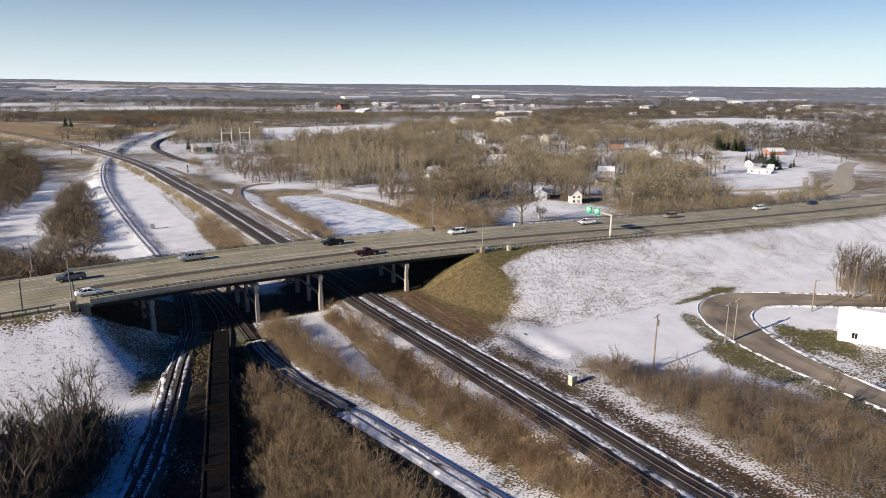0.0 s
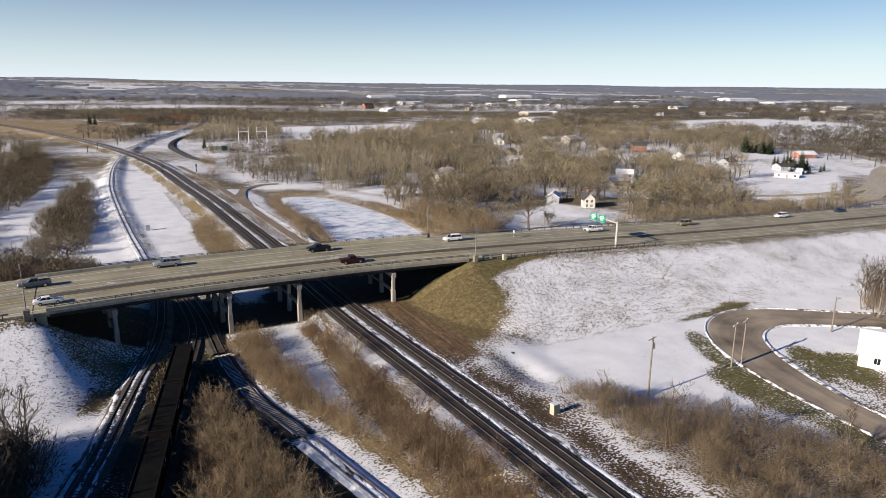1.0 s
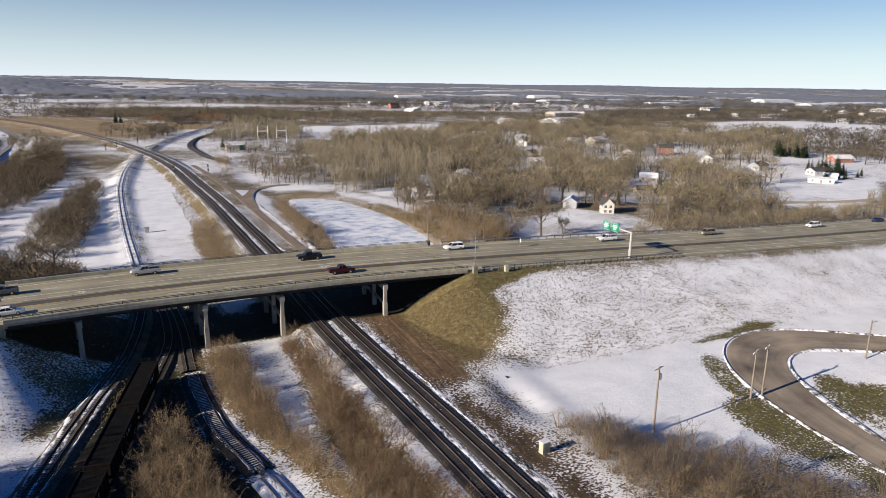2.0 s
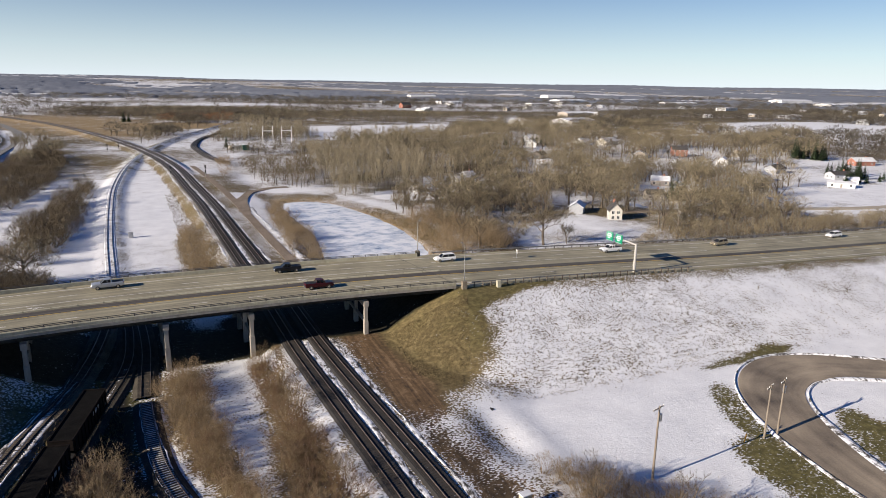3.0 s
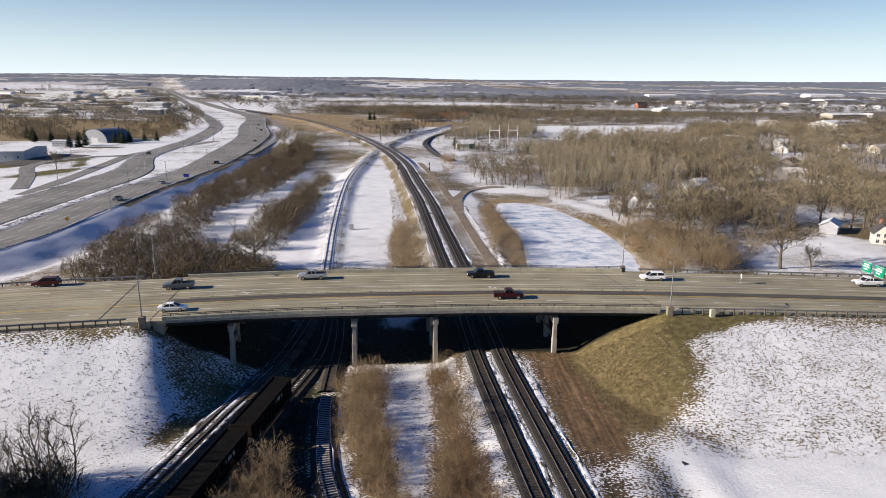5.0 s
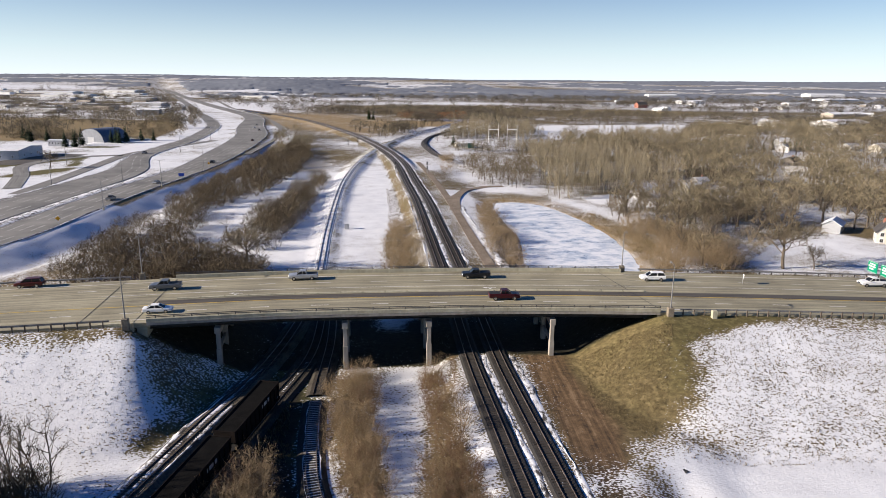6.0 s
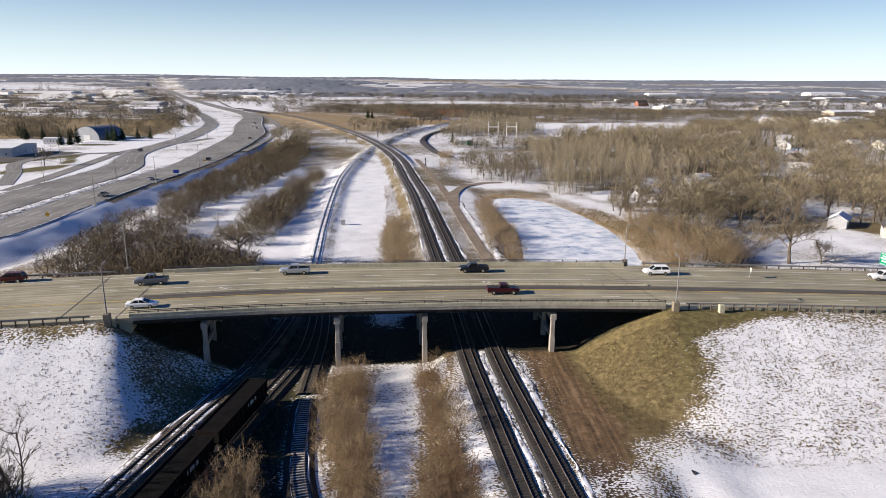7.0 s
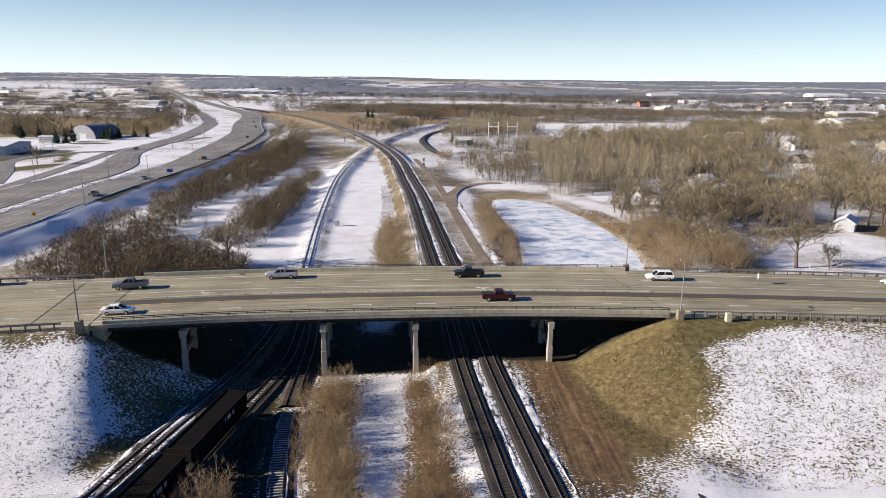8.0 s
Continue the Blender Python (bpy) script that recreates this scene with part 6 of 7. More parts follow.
def far_wood(x, y):
    """Above nought where far woods stand: belts on the plain, closed woods on the ridges, open fields between."""
    r = np.hypot(x, y)
    u = np.arctan2(x, y) * 4000
    m = 0.75 * wave(u * 0.55, r * 1.7, 190, 6) + 0.55 * wave(u * 0.8, r * 2.4, 90, 1) + 0.3 * wave(u, r, 40, 3) + np.where(x > 500, 0.16, 0.04)
    m = m + 0.35 * smooth(3700, 4300, r) + 1.2 * np.exp(-((x + 620) / 300)**2 - ((y - 3000) / 330)**2)
    m = m - 1.6 * np.exp(-((x + 40) / 260)**2 - ((y - 3560) / 260)**2) - 1.1 * np.exp(-((x - 900) / 300)**2 - ((y - 3900) / 160)**2)
    m = m - 0.9 * smooth(-60, -120, x - hwy_x(y)) * smooth(3300, 2600, y)
    return m - 3.0 * smooth(75, 48, np.abs(x - hwy_x(y) + 20)) * smooth(3700, 3300, y)


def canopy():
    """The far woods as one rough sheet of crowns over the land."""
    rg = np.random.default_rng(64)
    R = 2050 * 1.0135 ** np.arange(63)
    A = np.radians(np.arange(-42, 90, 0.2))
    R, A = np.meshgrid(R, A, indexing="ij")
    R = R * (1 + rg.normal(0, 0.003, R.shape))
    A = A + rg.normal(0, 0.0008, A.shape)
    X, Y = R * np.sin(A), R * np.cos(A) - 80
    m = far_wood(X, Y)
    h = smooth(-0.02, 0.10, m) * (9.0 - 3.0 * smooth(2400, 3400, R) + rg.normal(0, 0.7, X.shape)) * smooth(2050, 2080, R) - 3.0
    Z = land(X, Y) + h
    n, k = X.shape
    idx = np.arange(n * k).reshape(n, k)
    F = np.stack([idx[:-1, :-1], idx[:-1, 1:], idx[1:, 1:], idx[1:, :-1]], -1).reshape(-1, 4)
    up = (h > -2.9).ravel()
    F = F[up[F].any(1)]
    thing("horizon_woods", mesh_data("horizon_woods", np.stack([X, Y, Z], -1).reshape(-1, 3), F, M_RIDGE_HAZE, True), "wooded ridges on the horizon, haze painted into their grey", "woods", kind="stuff")


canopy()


def tufts(name, places, seed, lo, hi, label):
    rg = np.random.default_rng(seed)
    n, k = len(places), 4
    P = np.repeat(places, k, 0) + rg.normal(0, 0.14, (n * k, 2))
    h = np.repeat(rg.uniform(lo, hi, n), k) * rg.uniform(0.6, 1.1, n * k)
    z = land(P[:, 0], P[:, 1]) - 0.04
    a = rg.uniform(0, 6.28, n * k)
    w = 0.035 + 0.04 * rg.random(n * k)
    lean = rg.normal(0, 0.35, (n * k, 2)) * h[:, None]
    V = np.zeros((n * k, 3, 3), np.float32)
    V[:, 0] = np.stack([P[:, 0] - np.cos(a) * w, P[:, 1] - np.sin(a) * w, z], 1)
    V[:, 1] = np.stack([P[:, 0] + np.cos(a) * w, P[:, 1] + np.sin(a) * w, z], 1)
    V[:, 2] = np.stack([P[:, 0] + lean[:, 0], P[:, 1] + lean[:, 1], z + h], 1)
    thing(name, mesh_data(name, V.reshape(-1, 3), np.arange(n * k * 3).reshape(-1, 3), M_TUFT), label, "grass", kind="stuff")


def tuft_zone(n, seed, poly):
    rg = np.random.default_rng(seed)
    P = np.array(poly, float)
    C = rg.uniform(P.min(0), P.max(0), (n * 3, 2))
    C = C[inside(poly, C[:, 0], C[:, 1]) > 0]
    return C[:n]


tufts("grass_tufts", np.concatenate([
    tuft_zone(5200, 71, [(42, -6), (96, -4), (96, -30), (60, -33), (33, -34), (36, -20)]), tuft_zone(900, 80, [(96, -4), (170, -4), (150, -24), (110, -31), (96, -30)]),
    tuft_zone(1500, 72, [(-52, -8), (-40, -8), (-36, -26), (-50, -32), (-95, -34), (-95, -14)]),
    tuft_zone(4500, 73, [(26, -2), (42, -4), (36, -20), (30, -30), (25, -20)])]), 74, 0.10, 0.32, "dead grass tufts poking through the snow")
tufts("reed_grass", np.concatenate([
    tuft_zone(1500, 75, [(62, 60), (72, 62), (74, 100), (66, 136), (56, 158), (48, 164), (58, 130), (63, 98)]),
    tuft_zone(900, 76, [(24, 60), (28, 60), (31, 98), (29, 124), (28, 166), (50, 166), (46, 174), (24, 170)]),
    tuft_zone(1400, 77, [(-31, -4), (-24, -4), (-19, -30), (-24, -50), (-33, -22)]),
    tuft_zone(1000, 78, [(-12, 56), (-3, 56), (-8, 130), (-14, 200), (-18, 200), (-13, 120)])]), 79, 0.3, 0.8, "tan reeds and dead weeds")


# ---- roadside fittings ----
def at_road(x, off):
    """A place beside the road: x, y, z and the road's heading there in degrees."""
    s = float(road_c(x + 0.5) - road_c(x - 0.5))
    k = math.hypot(1, s)
    return x - off * s / k, float(road_c(x)) + off / k, float(road_z(x)), math.degrees(math.atan(s))


def guardrail(x0, x1, off, label, spacing=2.0):
    g = thing("guardrail", None, label, "guardrail", "roadside guardrails")
    P, Z = road_line(x0, x1, 1.0)
    s = 1 if off > 0 else -1
    face = off - 0.10 * s
    part("rail_beam", sweep(P, [(face, 0.82), (face - 0.06 * s, 0.75), (face - 0.01 * s, 0.66), (face - 0.06 * s, 0.57), (face, 0.50), (face + 0.03 * s, 0.50), (face + 0.03 * s, 0.82)][::s], Z, True), M_POLE, g, "grey corrugated steel beam")
    post = mesh_data("post", *Geo().box((0, 0, 0.0), (0.18, 0.2, 1.46), bevel=0.02).out(), M_POSTWOOD)
    for x in np.arange(x0 + 0.5, x1, spacing):
        px, py, pz, a = at_road(x, off + 0.09 * s)
        part("post", post, None, g, m=pose(px, py, pz - 0.0, 0, 0, a))
    return g


guardrail(44.5, 102, -13.15, "steel guardrail on timber posts above snowy embankment", 1.9)
guardrail(-120, -53.5, -13.15, "steel guardrail on timber posts beside west approach", 1.9)
guardrail(45, 250, 13.15, "long steel guardrail along far shoulder", 2.6)
guardrail(-130, -57, 13.15, "snow-dusted steel guardrail on far shoulder", 2.6)


def street_lamp_kind():
    t = thing("street_lamp", None, "tall grey street lamp on a concrete pedestal", "street lamp", "bridge lamps")
    part("pedestal", Geo().box((0, 0, 0.2), (1.05, 0.95, 2.0), bevel=0.06).out(), M_PEDESTAL, t, "square brown-stained concrete pedestal")
    part("pole", Geo().tube([(0, 0, 1.15), (0, 0, 8.6)], [0.12, 0.07], 8).out(), M_POLE, t)
    part("arm", Geo().tube([(0, 0, 8.5), (0, 0.5, 8.85), (0, 1.5, 8.95)], [0.06, 0.05, 0.045], 6).out(), M_POLE, t)
    part("lamp_head", Geo().box((0, 1.8, 8.92), (0.34, 0.75, 0.18), bevel=0.05).out(), M_POLE, t, "flat grey lamp head")
    return t


_lamp = street_lamp_kind()
_places = [(-51.4, -13.7, 0), (42.6, -13.7, 0), (-55.0, 13.6, 180), (41.5, 13.6, 180)]
for _i, (_x, _o, _r) in enumerate(_places):
    px, py, pz, a = at_road(_x, _o)
    _m = pose(px, py, pz, 0, 0, a + _r)
    if _i == 0:
        _lamp.matrix_basis = _m
    else:
        copy_thing(_lamp, _m)

px, py, pz, a = at_road(50.2, -13.9)
thing("concrete_marker", mesh_data("concrete_marker", *Geo().box((0, 0, 0), (0.9, 0.8, 1.6), bevel=0.06).out(), M_CONC), "small concrete marker block in the embankment top", "marker", m=pose(50.0, -1.9, float(land(50.0, -1.9)) + 0.55, 0, 0, a))


def highway_lamp_kind():
    t = thing("highway_lamp", None, "tall slim highway light pole with two arms", "street lamp", "highway lamps")
    part("base", Geo().tube([(0, 0, -0.3), (0, 0, 0.6)], 0.3, 8).out(), M_CONC, t)
    part("pole", Geo().tube([(0, 0, 0.5), (0, 0, 12.0)], [0.16, 0.08], 8).out(), M_POLE, t)
    for s in (-1, 1):
        arm = part("arm", Geo().tube([(0, 0, 11.8), (1.8 * s, 0, 12.2)], 0.06, 6).out(), M_POLE, t)
        part("lamp_head", Geo().box((2.1 * s, 0, 12.2), (0.8, 0.34, 0.2), bevel=0.04).out(), M_POLE, arm)
    return t


_hl = highway_lamp_kind()
for _i, (_x, _y) in enumerate(((-121.5, 140), (-171.5, 198), (-142.3, 205), (-121.5, 198), (-120, 254), (-205, 277), (-166, 350), (-170, 430), (-190, 520))):
    _m = pose(_x, _y, float(land(_x, _y)))
    if _i == 0:
        _hl.matrix_basis = _m
    else:
        copy_thing(_hl, _m)


def sign_gantry():
    """The tapered post with an arm over the near lanes and two green panels."""
    t = thing("sign_gantry", None, "pale steel cantilever sign post with two green panels", "road sign", m=pose(85.6, -0.1, 8.2))
    part("footing", Geo().tube([(0, 0, -1.2), (0, 0, 0.35)], 0.55, 12).out(), M_CONC, t)
    part("post", Geo().tube([(0, 0, 0.3), (0, 0, 7.4)], [0.36, 0.27], 12).out(), M_ALU, t, "pale tapered steel post")
    part("collar", Geo().tube([(0, 0, 2.1), (0, 0, 2.9)], 0.42, 12).out(), M_ALU, t)
    part("arm", Geo().tube([(0, -0.1, 7.1), (-0.4, 5.0, 7.35), (-0.9, 10.4, 7.4)], [0.22, 0.18, 0.13], 10).out(), M_ALU, t)
    for yy, w, hh in ((5.6, 2.7, 2.2), (8.9, 2.7, 2.2)):
        x = -0.28 - (yy * 0.075)
        p = part("sign_panel", Geo().box((x, yy, 7.35), (0.08, w, hh), bevel=0.02).out(), M_SIGN_G, t, "green direction sign panel")
        part("sign_border", Geo().box((x - 0.055, yy, 7.35 + hh / 2 - 0.12), (0.012, w - 0.2, 0.05)).box((x - 0.055, yy, 7.35 - hh / 2 + 0.12), (0.012, w - 0.2, 0.05)).out(), M_SIGN_W, p)
        for k, (o, l) in enumerate(((0.55, 1.5), (0.1, 1.9), (-0.4, 1.1))):
            part("text_bar", Geo().box((x - 0.056, yy + 0.1 * k, 7.35 + o), (0.012, l, 0.24)).out(), M_SIGN_W, p)


sign_gantry()


def post_sign(name, x, y, z, rz, w, h, ph, mat, label, diamond=False):
    t = thing(name, None, label, "road sign", m=pose(x, y, z, 0, 0, rz))
    part("post", Geo().box((0, 0, ph / 2 - 0.3), (0.09, 0.09, ph + 0.6), bevel=0.01).out(), M_GALV, t)
    g = Geo()
    if diamond:
        g.add([(-w / 2, -0.06, ph), (0, -0.06, ph - h / 2), (w / 2, -0.06, ph), (0, -0.06, ph + h / 2), (-w / 2, -0.09, ph), (0, -0.09, ph - h / 2), (w / 2, -0.09, ph), (0, -0.09, ph + h / 2)], [(3, 2, 1, 0), (4, 5, 6, 7), (0, 1, 5, 4), (1, 2, 6, 5), (2, 3, 7, 6), (3, 0, 4, 7)])
    else:
        g.box((0, -0.075, ph), (w, 0.03, h))
    part("sign_plate", g.out(), mat, t)


post_sign("road_sign", 64.3, 17.6, 9.55, 80, 0.75, 0.9, 1.6, M_SIGN_W, "small white sign standing on the far lanes' edge")
post_sign("road_sign", 58.6, 27.5, 8.6, 80, 0.5, 1.6, 2.8, M_POSTWOOD, "tall narrow tan marker post behind far guardrail")
post_sign("road_sign", 79.0, 25.9, 8.4, 60, 1.1, 1.2, 2.6, M_SIGN_W, "white angled sign board behind far guardrail")
post_sign("road_sign", -120.8, 107, 2.0, 10, 1.6, 1.6, 3.0, M_SIGN_Y, "amber diamond warning sign beside the highway", True)
post_sign("road_sign", -119.6, 262, 1.8, 10, 1.4, 1.4, 3.0, M_SIGN_Y, "amber warning sign beside the highway", True)
post_sign("road_sign", -119.4, 218, 1.8, 10, 2.6, 1.6, 2.6, M_SIGN_B, "blue service sign beside the highway")


# ---- vehicles ----
PAINTS = {k: plain("paint_" + k, c, tuple(1.12 * v for v in c), 2.0, 0.3, m) for k, (c, m) in dict(silver=((0.42, 0.43, 0.45), 0.5), grey=((0.13, 0.14, 0.155), 0.4), black=((0.014, 0.015, 0.018), 0.1), white=((0.72, 0.72, 0.71), 0.0), maroon=((0.045, 0.008, 0.011), 0.2), red=((0.085, 0.02, 0.016), 0.15), blue=((0.03, 0.06, 0.14), 0.3), gold=((0.34, 0.29, 0.2), 0.4)).items()}


def loft(stations, frac=0.9):
    """A rounded body through stations (x, bottom, top, half width)."""
    V, F = [], []
    for x, zb, zt, w in stations:
        b = min(0.16, (zt - zb) * 0.3)
        V += [(x, -w * 0.92, zb), (x, -w, zb + b), (x, -w * 0.985, zt - b), (x, -w * frac, zt), (x, w * frac, zt), (x, w * 0.985, zt - b), (x, w, zb + b), (x, w * 0.92, zb)]
    n = 8
    for i in range(len(stations) - 1):
        F += [(i * n + k, (i + 1) * n + k, (i + 1) * n + (k + 1) % n, i * n + (k + 1) % n) for k in range(n)]
    F += [tuple(range(n)), tuple(range(len(stations) * n - 1, (len(stations) - 1) * n - 1, -1))]
    return V, F


def vehicle(kind, paint, label):
    mat = PAINTS[paint]
    car = thing({"pickup": "pickup_truck", "suv": "suv", "sedan": "sedan"}[kind], None, label, "car" if kind != "pickup" else "pickup truck", "vehicles on the roads")
    if kind == "pickup":
        L, w, wb = 5.8, 0.99, (-1.78, 1.80)
        body = [(-2.9, 0.55, 1.22, 0.95), (-2.75, 0.45, 1.28, 0.98), (-0.6, 0.42, 1.27, w), (1.2, 0.42, 1.24, w), (2.2, 0.42, 1.20, 0.97), (2.75, 0.45, 1.10, 0.93), (2.9, 0.55, 0.95, 0.86)]
        cab = [(-0.72, 1.2, 1.3, 0.9), (-0.58, 1.2, 1.84, 0.80), (0.55, 1.2, 1.88, 0.79), (1.25, 1.18, 1.24, 0.88)]
        roof = (-0.62, 0.62, 1.85, 0.76)
    elif kind == "suv":
        L, w, wb = 5.0, 0.97, (-1.5, 1.5)
        body = [(-2.5, 0.6, 1.05, 0.9), (-2.4, 0.42, 1.15, 0.95), (-0.5, 0.36, 1.14, w), (1.0, 0.36, 1.10, w), (2.0, 0.38, 1.05, 0.95), (2.42, 0.42, 0.95, 0.9), (2.5, 0.5, 0.82, 0.84)]
        cab = [(-2.4, 1.05, 1.15, 0.88), (-2.05, 1.08, 1.70, 0.78), (-0.2, 1.08, 1.78, 0.78), (0.5, 1.06, 1.74, 0.77), (1.3, 1.04, 1.1, 0.87)]
        roof = (-2.05, 0.52, 1.75, 0.74)
    else:
        L, w, wb = 4.8, 0.91, (-1.38, 1.4)
        body = [(-2.4, 0.5, 0.92, 0.82), (-2.25, 0.36, 0.98, 0.88), (-1.2, 0.3, 0.97, w), (1.0, 0.3, 0.92, w), (1.9, 0.32, 0.84, 0.89), (2.3, 0.36, 0.72, 0.84), (2.4, 0.42, 0.62, 0.76)]
        cab = [(-1.75, 0.9, 0.96, 0.8), (-1.0, 0.9, 1.38, 0.66), (0.2, 0.9, 1.42, 0.66), (1.15, 0.86, 0.92, 0.8)]
        roof = (-1.02, 0.28, 1.40, 0.62)
    part("body", loft(body), mat, car)
    part("cabin_glass", loft(cab, 0.94), M_GLASS, car, "dark tinted windows")
    x0, x1, zr, rw = roof
    part("roof", Geo().box(((x0 + x1) / 2, 0, zr + 0.03), (x1 - x0, 2 * rw, 0.07), bevel=0.03).out(), mat, car)
    for s in (-1, 1):
        for a, b in ((cab[0], cab[1]), (cab[-1], cab[-2])):
            part("pillar", Geo().tube([(a[0], s * a[3] * 0.97, a[2]), (b[0], s * b[3] * 0.97, b[2])], 0.05, 5).out(), mat, car)
        xm = (x0 + x1) / 2 + 0.05
        part("pillar", Geo().box((xm, s * (rw + 0.075), (cab[1][1] + zr) / 2), (0.10, 0.06, zr - cab[1][1])).out(), mat, car)
        part("mirror", Geo().box((cab[-1][0] - 0.15, s * (w + 0.1), body[3][2] + 0.1), (0.12, 0.2, 0.16), bevel=0.03).out(), M_BLACK, car)
        part("headlight", Geo().box((L / 2 - 0.09, s * (w - 0.24), body[-1][2] - 0.08), (0.12, 0.32, 0.16), bevel=0.03).out(), M_LIGHT_W, car)
        part("tail_light", Geo().box((-L / 2 + 0.06, s * (w - 0.15), body[0][2] - 0.18), (0.1, 0.16, 0.34), bevel=0.03).out(), M_LIGHT_R, car)
        for x in wb:
            r = 0.40 if kind == "pickup" else (0.37 if kind == "suv" else 0.33)
            wh = part("wheel", Geo().tube([(x, s * (w - 0.25), r), (x, s * (w - 0.22), r), (x, s * (w - 0.02), r), (x, s * (w + 0.01), r)], [r * 0.9, r, r, r * 0.9], 16).out(), M_RUBBER, car)
            part("rim", Geo().tube([(x, s * (w - 0.05), r), (x, s * (w + 0.02), r)], [r * 0.62, r * 0.56], 12).out(), M_CHROME, wh)
    part("front_bumper", Geo().box((L / 2 - 0.02, 0, body[-1][1] + 0.08), (0.14, 2 * w - 0.2, 0.22), bevel=0.04).out(), M_CHROME if kind == "pickup" else mat, car)
    part("rear_bumper", Geo().box((-L / 2 + 0.02, 0, body[0][1] + 0.02), (0.14, 2 * w - 0.15, 0.2), bevel=0.04).out(), M_CHROME if kind == "pickup" else mat, car)
    part("grille", Geo().box((L / 2 - 0.03, 0, body[-1][2] - 0.1), (0.08, 1.0, 0.24), bevel=0.02).out(), M_BLACK, car)
    if kind == "pickup":
        part("cargo_bed", Geo().box((-1.8, 0, 1.235), (2.0, 1.6, 0.12)).out(), M_BLACK, car, "black open cargo bed")
    return car


def on_road(car, x, y, west):
    s = math.degrees(math.atan(float(road_c(x + 1) - road_c(x - 1)) / 2))
    car.matrix_basis = pose(x, y, float(road_z(x)) + 0.012, 0, 0, s + (180 if west else 0))


for kind, paint, label, x, y, west in (
        ("suv", "red", "dark red SUV driving on the far lanes", -76.4, 13.4, True),
        ("pickup", "grey", "grey pickup truck driving on the bridge", -50.0, 11.6, True),
        ("pickup", "silver", "silver pickup truck driving on the bridge", -25.2, 18.6, True),
        ("pickup", "black", "black pickup truck driving on the bridge", 9.8, 20.4, True),
        ("suv", "white", "white SUV driving near the bridge end", 46.2, 19.3, True),
        ("pickup", "maroon", "maroon pickup truck driving on the near lanes", 14.0, 6.4, False),
        ("sedan", "white", "white sedan driving on the near lanes", -46.5, -1.4, False),
        ("pickup", "white", "white pickup truck on the far lanes", 92.0, 18.2, True),
        ("suv", "gold", "pale gold SUV on the far lanes", 128.5, 18.6, True),
        ("suv", "white", "white SUV far along the road", 175.0, 20.0, True),
        ("sedan", "blue", "dark blue car far along the road", 209.0, 21.8, True)):
    on_road(vehicle(kind, paint, label), x, y, west)
for kind, paint, label, y, off, north in (
        ("pickup", "grey", "grey pickup truck on the divided highway", 160, 4.0, True),
        ("sedan", "silver", "silver car on the divided highway", 206, 4.5, True),
        ("suv", "black", "dark SUV on the divided highway", 287, 5, True),
        ("suv", "grey", "grey SUV on the divided highway", 338, 62, False),
        ("sedan", "red", "red car on the divided highway", 440, 6, True),
        ("suv", "black", "dark SUV rounding the highway bend", 560, 6, True),
        ("suv", "white", "white SUV rounding the highway bend", 590, 10, True),
        ("sedan", "black", "dark car rounding the highway bend", 640, 7, True)):
    c = vehicle(kind, paint, label)
    s = math.degrees(math.atan2(2.0, float(hwy_x(y + 1) - hwy_x(y - 1))))
    c.matrix_basis = pose(float(hwy_x(y)) - off, y, float(hwy_z(y)) + 0.012, 0, 0, s + (0 if north else 180))


# ---- standing train ----
def hopper_car():
    t = thing("hopper_wagon", None, "black open-top coal hopper wagon standing on the siding", "railway wagon", "standing train")
    L, W, zb, zt = 15.4, 1.5, 1.05, 3.75
    out = [(-L / 2, zt), (-L / 2, 2.2), (-L / 2 + 2.2, zb), (L / 2 - 2.2, zb), (L / 2, 2.2), (L / 2, zt)]
    V = [(x, s * W, z) for s in (-1, 1) for x, z in out]
    F = [tuple(range(5, -1, -1)), tuple(range(6, 12))] + [(i, i + 1, i + 7, i + 6) for i in range(5)]
    part("body", (V, F), M_RUST, t, "black rust-stained hopper body")
    part("load", Geo().box((0, 0, zt - 0.12), (L - 0.2, 2 * W - 0.12, 0.1)).out(), M_COAL, t, "dark load level with the rim")
    for s in (-1, 1):
        part("top_rim", Geo().box((0, s * W, zt), (L + 0.1, 0.16, 0.14), bevel=0.02).out(), M_RUST, t)
        part("end_rim", Geo().box((s * L / 2, 0, zt), (0.14, 2 * W, 0.14), bevel=0.02).out(), M_RUST, t)
        part("sill", Geo().box((0, s * (W - 0.1), zb + 0.05), (L + 0.6, 0.2, 0.3), bevel=0.02).out(), M_RUST, t)
        part("marking", Geo().box((2.4, s * (W + 0.006), 2.9), (2.6, 0.008, 0.55)).out(), plain_white_worn, t, "worn pale lettering bar")
        for k in range(11):
            x = -L / 2 + 0.6 + k * (L - 1.2) / 10
            part("rib", Geo().box((x, s * (W + 0.07), (zt + zb) / 2 + 0.1), (0.14, 0.14, zt - zb - (0.9 if abs(x) > 5.6 else 0.1)), bevel=0.02).out(), M_RUST, t)
        bogie = part("bogie", Geo().box((s * 5.6, 0, 0.55), (2.6, 2.2, 0.35), bevel=0.04).out(), M_BLACK, t)
        for xx in (-0.85, 0.85):
            for yy in (-0.74, 0.74):
                part("wheel", Geo().tube([(s * 5.6 + xx, yy - 0.06, 0.44), (s * 5.6 + xx, yy + 0.06, 0.44)], 0.44, 16).out(), M_RAIL, bogie)
        part("coupler", Geo().box((s * (L / 2 + 0.35), 0, 0.95), (0.9, 0.25, 0.25), bevel=0.03).out(), M_BLACK, t)
        part("end_platform", Geo().box((s * (L / 2 - 0.2), 0, 1.15), (1.2, 2.6, 0.1)).out(), M_BLACK, t)
    return t


